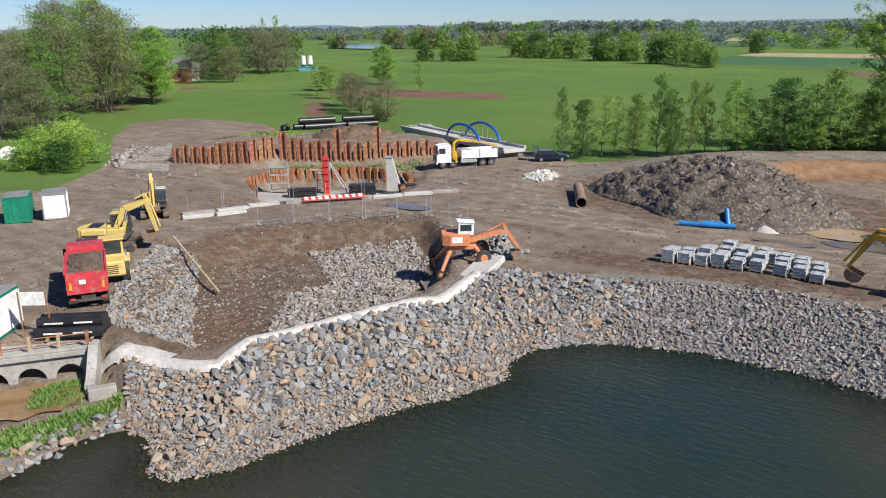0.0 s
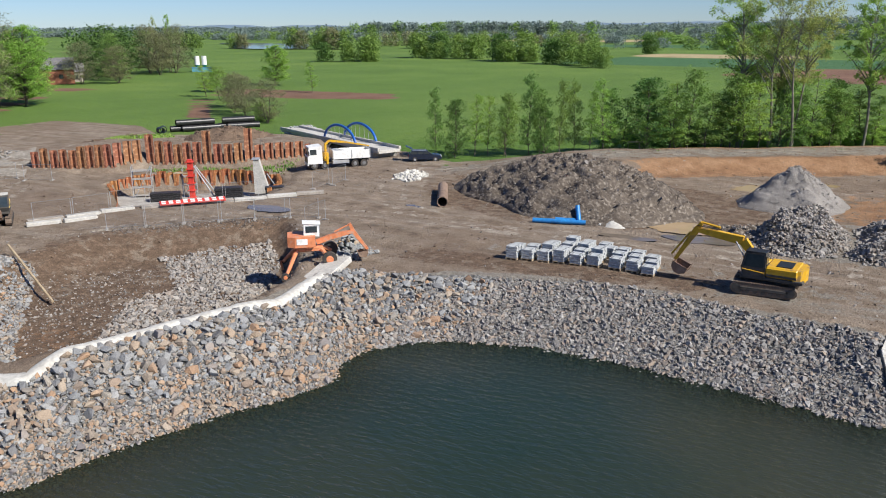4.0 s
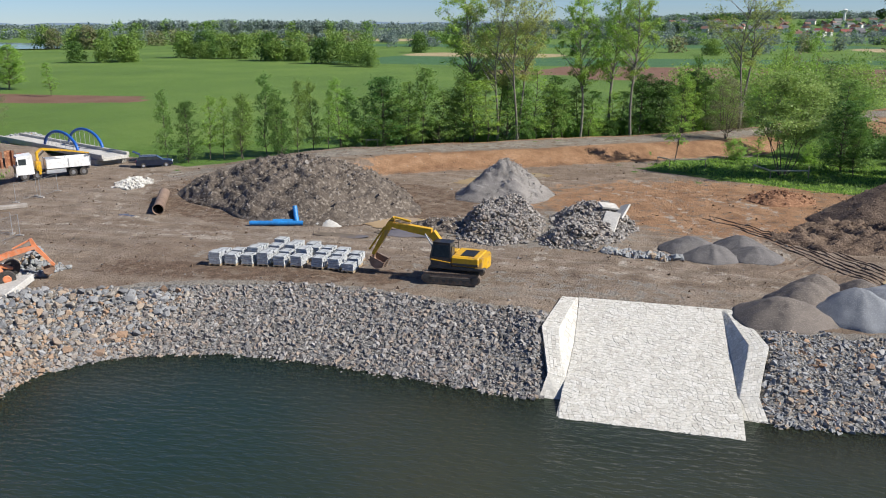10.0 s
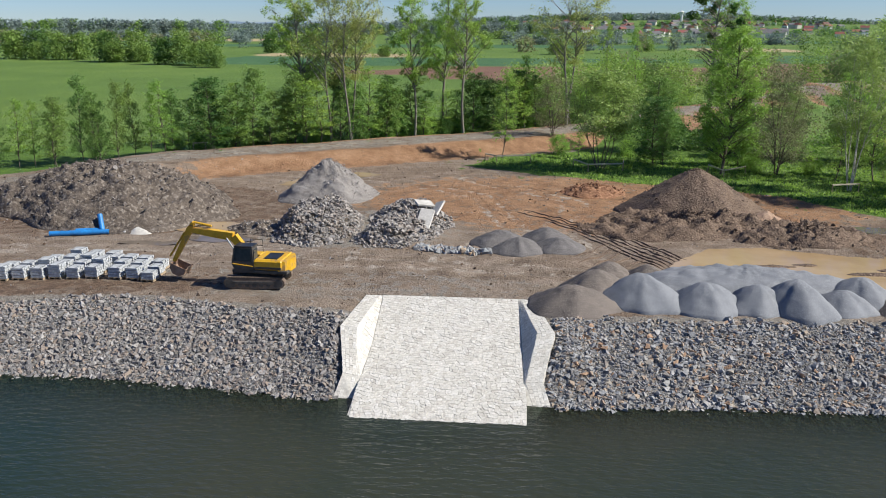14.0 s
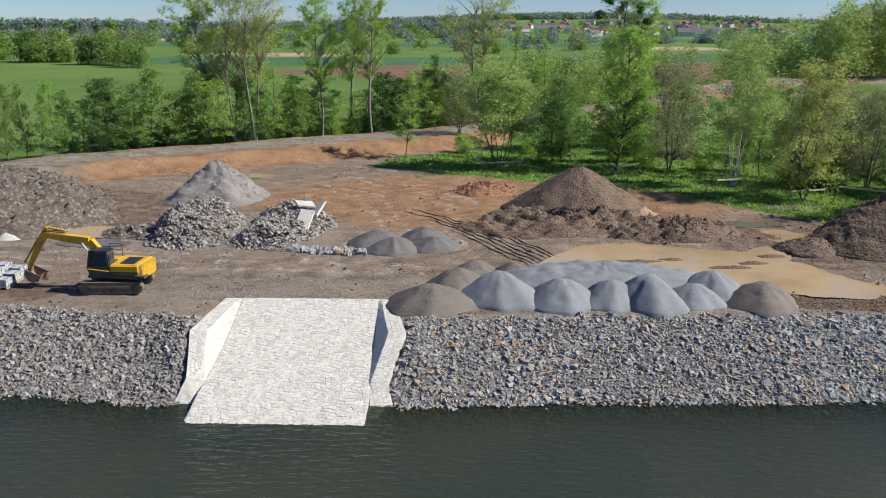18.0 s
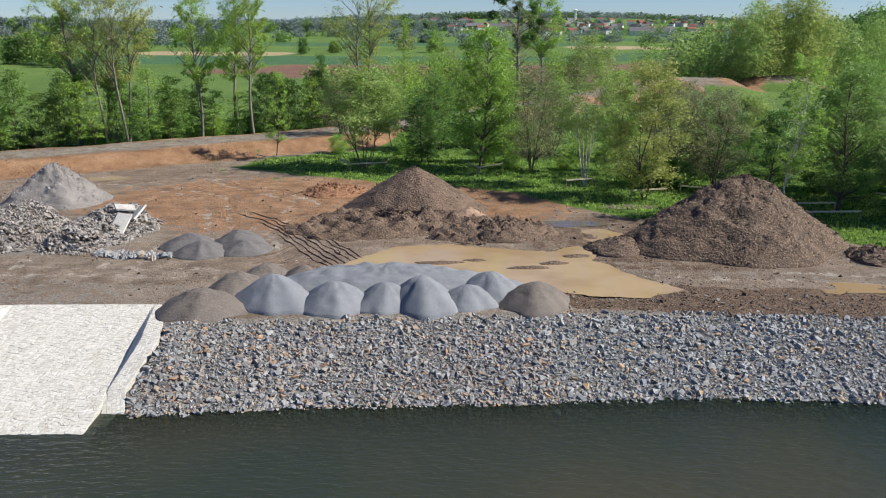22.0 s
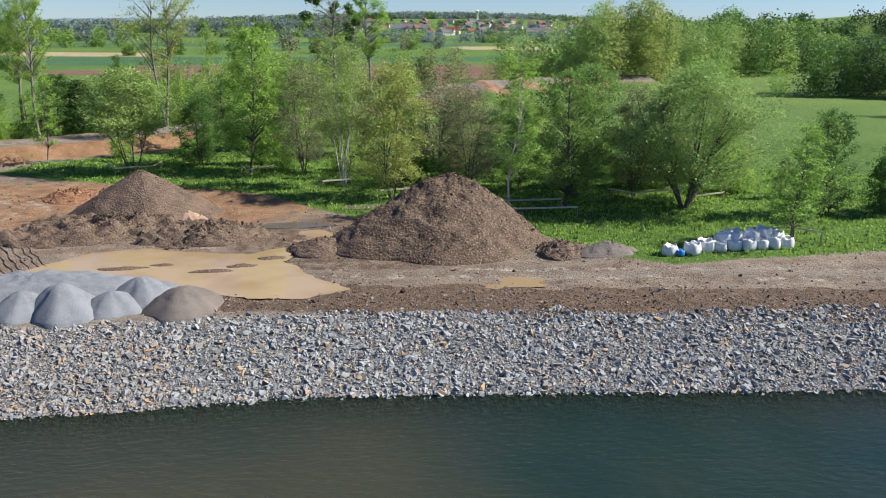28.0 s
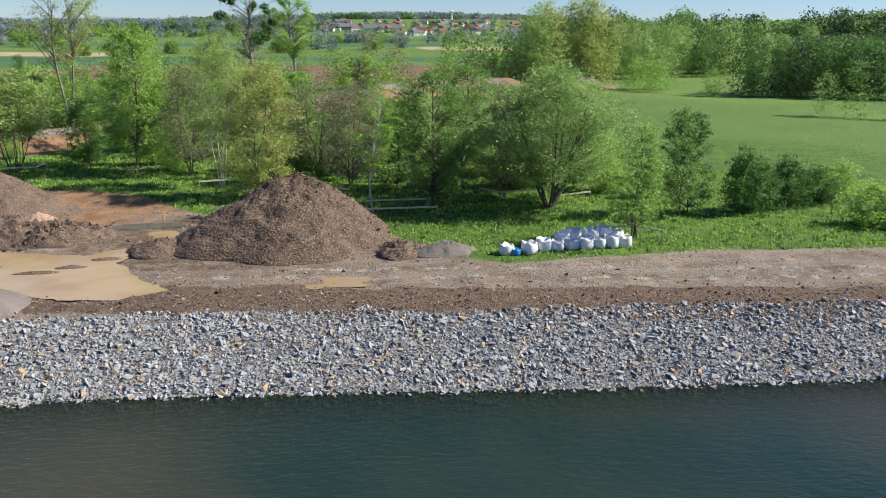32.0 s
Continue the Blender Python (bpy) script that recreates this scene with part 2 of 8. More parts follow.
def water_material(name, deep, shallow, rough, wave, scale=0.03, clear=False):
    m = bpy.data.materials.new(name)
    m.use_nodes = True
    n, l = m.node_tree.nodes, m.node_tree.links
    b = n["Principled BSDF"]
    tc = n.new("ShaderNodeTexCoord")
    t = n.new("ShaderNodeTexNoise")
    t.inputs["Scale"].default_value, t.inputs["Detail"].default_value = scale, 4
    l.new(tc.outputs["Object"], t.inputs["Vector"])
    r = n.new("ShaderNodeValToRGB")
    r.color_ramp.elements[0].position, r.color_ramp.elements[1].position = 0.4, 0.62
    r.color_ramp.elements[0].color, r.color_ramp.elements[1].color = (*deep, 1), (*shallow, 1)
    l.new(t.outputs["Fac"], r.inputs["Fac"])
    l.new(r.outputs[0], b.inputs["Base Color"])
    b.inputs["Roughness"].default_value = rough
    b.inputs["IOR"].default_value = 1.33
    mp = n.new("ShaderNodeMapping")
    mp.inputs["Scale"].default_value = (1.0, 2.6, 1)
    mp.inputs["Rotation"].default_value = (0, 0, radians(-28))
    l.new(tc.outputs["Object"], mp.inputs["Vector"])
    w = n.new("ShaderNodeTexNoise")
    w.inputs["Scale"].default_value, w.inputs["Detail"].default_value = 1.1, 4
    l.new(mp.outputs[0], w.inputs["Vector"])
    bp = n.new("ShaderNodeBump")
    bp.inputs["Strength"].default_value, bp.inputs["Distance"].default_value = wave, 0.12
    l.new(w.outputs["Fac"], bp.inputs["Height"])
    l.new(bp.outputs[0], b.inputs["Normal"])
    if clear:
        at, tr, ms = n.new("ShaderNodeAttribute"), n.new("ShaderNodeBsdfTransparent"), n.new("ShaderNodeMixShader")
        at.attribute_name = "shallow"
        tr.inputs["Color"].default_value = (0.30, 0.36, 0.31, 1)
        l.new(at.outputs["Fac"], ms.inputs["Fac"])
        l.new(b.outputs[0], ms.inputs[1])
        l.new(tr.outputs[0], ms.inputs[2])
        l.new(ms.outputs[0], n["Material Output"].inputs["Surface"])
    return m


# ---- helpers for shapes ----
def mesh_of(name, verts, faces, material, smooth=False):
    me = bpy.data.meshes.new(name)
    me.from_pydata([tuple(v) for v in verts], [], faces)
    if material:
        me.materials.append(material)
    if smooth:
        me.polygons.foreach_set("use_smooth", [True] * len(me.polygons))
    me.update()
    return me


def part(name, bm, material=None, parent=None, label="", smooth=False):
    """One bmesh (or mesh) as one mesh object, under a thing or a part."""
    if isinstance(bm, bpy.types.Mesh):
        me = bm
    else:
        me = bpy.data.meshes.new(name)
        bm.normal_update()
        bm.to_mesh(me)
        bm.free()
        me.materials.append(material)
        if smooth:
            me.polygons.foreach_set("use_smooth", [True] * len(me.polygons))
    ob = new(name, me)
    ob.parent = parent
    if label:
        ob["label"] = label
    return ob


def empty(name, m, label, category, group="", kind=""):
    ob = new(name)
    ob.empty_display_size = 0.3
    ob.matrix_world = m
    return tagged(ob, label, category, group, kind)


def box(bm, size, at=(0, 0, 0), rot=(0, 0, 0), bevel=0.0, taper=1.0):
    r = bmesh.ops.create_cube(bm, size=1.0)
    vs = r["verts"]
    for v in vs:
        k = taper if v.co.z > 0 else 1.0
        v.co = Vector((v.co.x * size[0] * k, v.co.y * size[1] * k, v.co.z * size[2]))
    if bevel:
        es = list({e for v in vs for e in v.link_edges})
        r = bmesh.ops.bevel(bm, geom=es, offset=bevel, segments=1, affect="EDGES")
        vs = list({v for f in r["faces"] for v in f.verts} | {v for v in vs if v.is_valid})
    bmesh.ops.transform(bm, matrix=pose(*at, *rot), verts=vs)
    return bm


def tube(bm, p, q, r1, r2=None, seg=10, caps=True):
    """A rod from p to q."""
    p, q = Vector(p), Vector(q)
    d = q - p
    r = bmesh.ops.create_cone(bm, cap_ends=caps, segments=seg, radius1=r1, radius2=r1 if r2 is None else r2, depth=d.length)
    bmesh.ops.transform(bm, matrix=Matrix.Translation((p + q) / 2) @ d.to_track_quat("Z", "Y").to_matrix().to_4x4(), verts=r["verts"])
    return bm


def slab(bm, outline, y0, y1, plane="xz"):
    """An outline in x and z (or x and y), pushed from y0 to y1."""
    def at(u, v, w):
        return (u, w, v) if plane == "xz" else (u, v, w)
    a = [bm.verts.new(at(u, v, y0)) for u, v in outline]
    c = [bm.verts.new(at(u, v, y1)) for u, v in outline]
    fs = [bm.faces.new(a), bm.faces.new(c[::-1])]
    for k in range(len(a)):
        j = (k + 1) % len(a)
        fs.append(bm.faces.new((a[k], c[k], c[j], a[j])))
    bmesh.ops.recalc_face_normals(bm, faces=fs)
    return bm


def B():
    return bmesh.new()


# ---- plan ----
SHORE = [(-60, -10), (-45, 0), (-40, 8), (-36.5, 13.6), (-37, 15.5), (-37, 18.2), (-36, 20), (-34.3, 20.1), (-32.4, 19.2), (-31.2, 18.2), (-30, 18.3), (-28.5, 20.3),
         (-28, 22.7), (-27.4, 25.2), (-26.5, 27.7), (-25.8, 29.8), (-24.3, 32.5), (-22.9, 36.2), (-24, 38.6), (-24, 41.1), (-22.6, 43.6), (-20.1, 45.5), (-14.4, 47.2),
         (-9.4, 47.3), (-4.5, 46.9), (0, 46.4), (5.7, 45.8), (18, 45.9), (27.5, 46.7), (40, 47), (48, 47.6), (55, 47.3), (64.9, 46.5), (77.5, 45.3), (97, 44.2), (140, 41), (300, 30)]
WATER = SHORE + [(300, -90), (-300, -90), (-300, -60)]
PIT = [(-42, 25.4), (-37.5, 26), (-36.4, 28.2), (-35.2, 32.3), (-33.8, 37), (-32.4, 41), (-33.6, 46), (-36, 50), (-41, 55.5), (-46.0, 60.0), (-51, 55.8), (-53.6, 52.2),
       (-56, 49), (-57.5, 45), (-57, 40), (-54, 33), (-48, 27.0)]
PILE_PIT = [(-67, 54), (-61, 59.5), (-55.5, 67), (-57.5, 74), (-66.5, 88), (-73.5, 81), (-83, 75), (-84.5, 70.5), (-90, 68), (-84, 63)]
PILE_FLOOR = [(-66.3, 55.5), (-62, 60), (-57.0, 67.5), (-58.3, 71.0), (-60.3, 75.7), (-63.9, 79.2), (-70.9, 78.0), (-79.4, 71.7), (-78.8, 65.0), (-72, 60.8)]
SITE = [(-42, 16), (-60, 8), (-95, 22), (-97, 40), (-91, 46), (-95, 52), (-102, 61), (-116, 70), (-129, 79), (-146, 94), (-143, 105), (-121, 106), (-104, 96), (-97, 93), (-88, 97), (-78, 100), (-66, 103), (-58, 101),
        (-52, 98), (-48, 96), (-40, 103), (-26, 112), (-14, 118), (1, 127), (18, 138), (27, 147), (33, 143), (27, 127), (23, 121), (13, 116), (9, 109), (17.5, 104), (24, 102),
        (30, 98.6), (38, 96), (44, 93), (50, 85), (56, 80), (66, 78), (70, 72), (73, 65), (78, 62.4), (88, 62.6), (94, 63.6), (100, 63), (140, 61), (220, 52), (220, 20), (-26, 10), (-37.4, 12)]
HAUL = [(27, 140), (45, 165), (79, 200), (115, 234), (140, 246), (150, 250), (146, 256), (110, 241), (74, 208), (38, 172), (22, 146)]
BERM = [(-45, 91.5), (-35, 99), (-25, 106), (-13, 113), (1, 121.5), (18, 132), (30, 143), (55, 178), (79, 203), (112, 237), (145, 252)]


TRACKS = [[(-62, 44), (-56, 52), (-48, 63), (-38, 66), (-20, 65.5), (0, 64.5), (20, 64), (27, 61)], [(-51, 92), (-46, 78), (-40, 70), (-28, 66.5), (-8, 67.5), (3, 66)], [(42, 64.6), (55, 63.4), (68, 61.8), (80, 60.2), (91, 58.8), (105, 57.6), (140, 54)], [(-46, 90), (-42, 80), (-33, 71), (-25, 67.5)],
          [(10, 66), (16, 75), (12, 90), (2, 98), (-10, 100)], [(22, 67), (19, 76), (22, 88), (10, 100)], [(-75, 42), (-66, 34), (-56, 27), (-50, 22)], [(-110, 92), (-88, 62), (-76, 47), (-68, 40)], [(-45, 91.5), (-25, 106), (1, 121.5), (18, 132), (30, 143), (79, 203), (145, 252)]]


def seg_dist(x, y, line, closed=False):
    """Distance to a line of points."""
    pts = list(line) + ([line[0]] if closed else [])
    d = np.full(x.shape, 1e9)
    for (ax, ay), (bx, by) in zip(pts[:-1], pts[1:]):
        vx, vy = bx - ax, by - ay
        t = np.clip(((x - ax) * vx + (y - ay) * vy) / (vx * vx + vy * vy), 0, 1)
        d = np.minimum(d, np.hypot(x - ax - t * vx, y - ay - t * vy))
    return d


def inside(x, y, poly):
    r = np.zeros(x.shape, bool)
    for (ax, ay), (bx, by) in zip(poly, poly[1:] + poly[:1]):
        if ay != by:
            r ^= ((ay > y) != (by > y)) & (x < (bx - ax) * (y - ay) / (by - ay) + ax)
    return r


def signed(x, y, poly):
    """Distance into a plan shape; negative outside."""
    return np.where(inside(x, y, poly), 1, -1) * seg_dist(x, y, poly, True)


def step(v, a, b):
    t = np.clip((v - a) / (b - a), 0, 1)
    return t * t * (3 - 2 * t)


def lumps(x, y, size, seed=0):
    """Cheap smooth noise, -1 to 1, from sums of turned waves."""
    r = np.random.RandomState(seed + 11)
    out = np.zeros(np.shape(x))
    for k in range(9):
        a, p, f = r.uniform(0, 6.28), r.uniform(0, 6.28), (0.6 + 0.28 * k) / size
        out += np.sin((x * math.cos(a) + y * math.sin(a)) * 6.28 * f + p + 1.7 * np.sin((x * math.sin(a) - y * math.cos(a)) * 3.1 * f + p)) / (1 + 0.35 * k)
    return out / 3.2


PUDDLE = [(27.5, 65.5), (29, 68.5), (31.7, 71.5), (36.6, 72), (41, 70.5), (44.5, 69.6), (47, 71.6), (48.3, 70), (47.5, 67.3), (50, 63), (52.6, 59.8), (49.5, 58.2), (45.5, 58.6), (42.5, 60), (40.3, 61.2), (36, 62), (31, 63.5)]


def height(x, y):
    x, y = np.asarray(x, float), np.asarray(y, float)
    sd = -signed(x, y, WATER)
    land = 2.35 + 0.12 * lumps(x, y, 14, 1) + 0.05 * lumps(x, y, 3.5, 2) + 0.025 * lumps(x, y, 1.3, 5)
    far = step(np.hypot(x - 10, y - 60), 110, 260)
    land = land * (1 - far) + far * (1.6 + 0.5 * lumps(x, y, 260, 3))
    land += 0.75 * step(x, 60, 90) * step(y, 55, 68) * (1 - far)
    # rise behind the village
    land += 19 * step(y, 1120, 1950) * np.exp(-((x - 330) / 560) ** 2) + 12 * step(y, 1900, 2500) * np.exp(-((x - 420) / 700) ** 2)
    # embankment with a road on it
    db = seg_dist(x, y, BERM)
    land += 1.45 * step(db, 8.5, 4.2) * step(x, -48, -30)
    land += 2.0 * step(db, 9.0, 4.4) * step(x, 58, 85)
    # earth bank over the piles
    land += 1.6 * step(-signed(x, y, [(-96, 68), (-85.5, 72), (-84, 76.2), (-74, 82.6), (-68, 90.5), (-71, 97), (-80, 99), (-90, 95), (-100, 86), (-100, 72)]), 2, -0.3)
    land -= 2.1 * step(signed(x, y, PIT), -0.1, 1.6) * step(x - 0.5 * y, -80, -66)
    land -= 1.9 * step(signed(x, y, PIT), 0.0, 6.0) * (1 - step(x - 0.5 * y, -80, -66))
    land -= 0.45 * step(signed(x, y, PILE_PIT), -0.5, 1.0)
    land -= 2.0 * step(signed(x, y, PILE_FLOOR), -0.1, 0.4)
    for line in TRACKS[:7]:
        land -= 0.07 * step(np.abs(seg_dist(x, y, line) - 1.0), 0.6, 0.1)
    # channel below the culvert
    land -= 1.9 * step(signed(x, y, [(-43.4, 24.0), (-47.4, 19.4), (-51.4, 13.9), (-55.4, 8.1), (-40, 5), (-35, 14), (-36, 19.5), (-38.8, 21.9)]), -0.1, 0.5)
    land -= 0.22 * step(signed(x, y, PUDDLE), -1.2, 1.0)
    bank = np.where(sd > 0, 0.305 * sd, 0.33 * sd)
    bank = bank + 0.5 * np.exp(-((np.abs(x - 11.6) - 6.9) / 1.3) ** 2) * step(sd, 1.2, 4.2)
    h = np.minimum(land, bank + 0.02)
    h = np.maximum(h, -3.0)
    # bed below the paved slipway
    h -= 0.22 * step(signed(x, y, [(5.5, 57.1), (4.95, 51.2), (5.7, 48), (17.6, 48), (18.4, 51.2), (17.1, 57.1)]), -0.35, 0.05)
    h -= 0.8 * step(x, 6.0, 6.6) * (1 - step(x, 16.6, 17.2)) * step(y, 42, 43) * (1 - step(y, 56, 56.6))
    return h


def axis(lo, hi, fine, end_lo, end_hi):
    mid = list(np.arange(lo, hi + 1e-6, fine))
    up, s, v = [], fine, hi
    while v < end_hi:
        s *= 1.16
        v += s
        up.append(v)
    dn, s, v = [], fine, lo
    while v > end_lo:
        s *= 1.16
        v -= s
        dn.append(v)
    return np.array(dn[::-1] + mid + up)


def build_ground():
    xs, ys = axis(-112, 112, 0.5, -4600, 4600), axis(8, 128, 0.5, -900, 4800)
    X, Y = np.meshgrid(xs, ys)
    Z = height(X, Y)
    # far hills
    r = np.hypot(X, Y)
    Z += step(r, 1700, 3600) * (7 + 7 * lumps(X, Y, 2400, 8)) * step(Y, -200, 600)
    Z += 60 * np.exp(-((X - 1480) / 400) ** 2 - ((Y - 1500) / 700) ** 2)
    nx, ny = len(xs), len(ys)
    idx = np.arange(nx * ny).reshape(ny, nx)
    quads = np.stack([idx[:-1, :-1], idx[:-1, 1:], idx[1:, 1:], idx[1:, :-1]], -1).reshape(-1, 4)
    me = bpy.data.meshes.new("ground")
    me.vertices.add(nx * ny)
    me.vertices.foreach_set("co", np.stack([X, Y, Z], -1).ravel())
    me.loops.add(quads.size)
    me.loops.foreach_set("vertex_index", quads.ravel())
    me.polygons.add(len(quads))
    me.polygons.foreach_set("loop_start", np.arange(0, quads.size, 4))
    me.polygons.foreach_set("use_smooth", np.ones(len(quads), bool))
    me.update(calc_edges=True)
    me.materials.append(ground_material())

    def zone(name, v):
        a = me.attributes.new(name, "FLOAT", "POINT")
        a.data.foreach_set("value", np.clip(v, 0, 1).astype(np.float32).ravel())

    site = np.maximum(signed(X, Y, SITE), signed(X, Y, HAUL))
    site = np.maximum(site, np.where(X > 45, 9.5 - seg_dist(X, Y, BERM), -9))
    sd = -signed(X, Y, WATER)
    green = step(site, 0.9, -0.9) * (sd > 0)
    near = step(np.hypot(X - 40, Y - 60), 135, 95)
    zone("field", green)
    wild = np.maximum(near * step(Y, 128, 120), step(seg_dist(X, Y, BERM), 16, 11))
    tuft = step(lumps(X, Y, 4, 31), 0.45, 0.75) * step(seg_dist(X, Y, SITE, True), 9, 2) * (Y > 40)
    zone("grass", np.maximum(green * wild, 0.62 * tuft * (X < 45)))
    db = seg_dist(X, Y, BERM)
    clay = step(db, 11, 8.5) * step(db, 3.2, 4.2) * step(X, -30, -18)
    clay = np.maximum(clay, 0.68 * step(np.hypot((X - 25) / 34, (Y - 89) / 18), 1.05, 0.6))
    clay = np.maximum(clay, 0.75 * step(np.hypot((X + 44) / 5, (Y - 31) / 6), 1.0, 0.5))
    clay = np.maximum(clay, 0.6 * step(np.hypot((X - 77) / 9, (Y - 55.6) / 2.2), 1.0, 0.4))
    zone("clay", clay)
    gravel = step(sd, 8.6, 7.3) * (X > -36)
    gravel = np.maximum(gravel, 0.6 * step(np.hypot((X - 1) / 13, (Y - 75) / 10), 1, 0.5))
    gravel = np.maximum(gravel, 0.44 * step(np.abs(Y - 59 + 0.02 * X), 5, 2) * step(X, -34, -20) * step(X, 30, 10))
    gravel = np.maximum(gravel, 0.42 * step(np.abs(Y - 61.8 + 0.13 * (X - 68)), 2.2, 0.8) * (X > 55))
    gravel = np.maximum(gravel, 0.58 * step(db, 3.4, 2.4))
    zone("gravel", gravel)
    zone("bank", step(sd, 7.6, 6.9) * (X > -34))
    rut = np.zeros(X.shape)
    for line in TRACKS:
        d = seg_dist(X, Y, line)
        rut = np.maximum(rut, 0.58 * step(np.abs(d - 1.0), 0.75, 0.25) * (0.75 + 0.35 * lumps(X, Y, 6, 19)))
    zone("rut", rut)
    dark = 0.95 * step(np.abs(Y - 58.6 + 0.125 * (X - 46) - 0.5 * lumps(X, Y, 9, 51)), 3.2, 2.2) * step(X, 40, 45)
    dark = np.maximum(dark, 0.6 * step(np.abs(Y - 57.5 - 0.12 * (X + 10)), 3.4, 1.2) * step(X, -34, -28) * step(X, -2, -8))
    dark = np.maximum(dark, 0.62 * step(signed(X, Y, PIT), -2.5, 0.5) * (X < -38))
    dark = np.maximum(dark, 0.55 * step(np.hypot((X + 24) / 20, (Y - 82) / 13), 1.1, 0.85))
    dark = np.maximum(dark, 0.55 * step(np.hypot((X - 56) / 14, (Y - 73) / 10), 1.1, 0.85))
    zone("dark", dark)
    path = np.maximum(step(signed(X, Y, [(-166, 164), (-158, 160), (-118, 121), (-124, 120)]), -1.5, 1.5), step(seg_dist(X, Y, [(-172, 104), (-205, 138), (-220, 165)]), 4, 2))
    zone("plough", np.maximum(path, np.maximum(step(signed(X, Y, [(-80, 338), (-7, 366), (60, 380), (170, 400), (150, 300), (60, 258), (20, 258), (-20, 300)]), -3, 3), step(signed(X, Y, [(-178, 186), (-120, 190), (-105, 172), (-160, 165)]), -3, 3))))
    crop = step(signed(X, Y, [(-150, 372), (-60, 378), (180, 420), (260, 500), (20, 470), (-140, 440)]), -4, 4)
    crop = np.maximum(crop, step(signed(X, Y, [(-420, 700), (-60, 640), (160, 640), (180, 740), (-60, 730), (-430, 790)]), -5, 5))
    crop = np.maximum(crop, step(signed(X, Y, [(60, 800), (420, 830), (430, 960), (80, 930)]), -5, 5))
    zone("crop", crop * green)
    zone("straw", step(signed(X, Y, [(-260, 458), (-150, 470), (60, 500), (60, 512), (-150, 484), (-260, 468)]), -2, 2) + step(signed(X, Y, [(160, 560), (330, 600), (330, 622), (160, 580)]), -3, 3) + step(signed(X, Y, [(-560, 900), (-80, 800), (-90, 850), (-560, 960)]), -6, 6) + step(signed(X, Y, [(60, 640), (260, 560), (260, 590), (80, 670)]), -5, 5))
    ob = new("ground", me)
    tagged(ob, "brown earth site, gravel banks and green meadows running to low hills", "ground", kind="structure")
    return ob


ground = build_ground()


def G(x, y):
    return float(height(np.array([x]), np.array([y]))[0])


def build_water():
    xs, ys = axis(-62, 112, 0.75, -310, 310), axis(6, 51, 0.5, -100, 51)
    X, Y = np.meshgrid(xs, ys)
    nx, ny = len(xs), len(ys)
    idx = np.arange(nx * ny).reshape(ny, nx)
    quads = np.stack([idx[:-1, :-1], idx[:-1, 1:], idx[1:, 1:], idx[1:, :-1]], -1).reshape(-1, 4)
    me = mesh_of("water", np.stack([X.ravel(), Y.ravel(), 0 * X.ravel()], -1).tolist(), quads.tolist(), water_material("lake_water", (0.013, 0.029, 0.022), (0.050, 0.048, 0.028), 0.09, 0.9, 0.022, clear=True))
    depth = np.maximum(0, -height(X, Y))
    a = me.attributes.new("shallow", "FLOAT", "POINT")
    a.data.foreach_set("value", (0.9 * np.exp(-depth / 0.8)).astype(np.float32).ravel())
    return tagged(new("water", me), "dark green rippled lake water, clear over the stones at its edge", "water", kind="structure")


build_water()


# ---- stones ----
def stone_shapes(count, seed, flat=0.62, points=15):
    """Angular stones: hulls of a few random points; unit size."""
    r = np.random.RandomState(seed)
    shapes = []
    for _ in range(count):
        p = r.normal(size=(points, 3))
        p /= 0.45 * np.linalg.norm(p, axis=1)[:, None] + 0.55 * np.abs(p).max(1)[:, None]
        p *= r.uniform(0.72, 0.92, (points, 1)) * 0.5 * np.array([1.25, r.uniform(0.75, 1.05), flat * r.uniform(0.8, 1.25)])
        bm = B()
        for v in p:
            bm.verts.new(v)
        bmesh.ops.convex_hull(bm, input=list(bm.verts))
        for v in [v for v in bm.verts if not v.link_faces]:
            bm.verts.remove(v)
        bm.verts.index_update()
        shapes.append((np.array([v.co[:] for v in bm.verts]), [[v.index for v in f.verts] for f in bm.faces]))
        bm.free()
    return shapes


def turn_matrices(r, n, tilt):
    """Random turns, mostly about z with some tilt."""
    a, b, c = r.uniform(0, 6.283, n), r.normal(0, tilt, n), r.normal(0, tilt, n)
    ca, sa, cb, sb, cc, sc = np.cos(a), np.sin(a), np.cos(b), np.sin(b), np.cos(c), np.sin(c)
    Z = np.zeros(n)
    O = np.ones(n)
    Rz = np.stack([ca, -sa, Z, sa, ca, Z, Z, Z, O], -1).reshape(-1, 3, 3)
    Rx = np.stack([O, Z, Z, Z, cb, -sb, Z, sb, cb], -1).reshape(-1, 3, 3)
    Ry = np.stack([cc, Z, sc, Z, O, Z, -sc, Z, cc], -1).reshape(-1, 3, 3)
    return Rx @ Ry @ Rz


def joined_stones(name, shapes, places, sizes, turns, material):
    vs, fs, off = [], [], 0
    for k in range(len(places)):
        v, f = shapes[k % len(shapes)]
        vs.append(v * sizes[k] @ turns[k].T + places[k])
        fs += [[i + off for i in q] for q in f]
        off += len(v)
    return mesh_of(name, np.concatenate(vs).tolist(), fs, material)


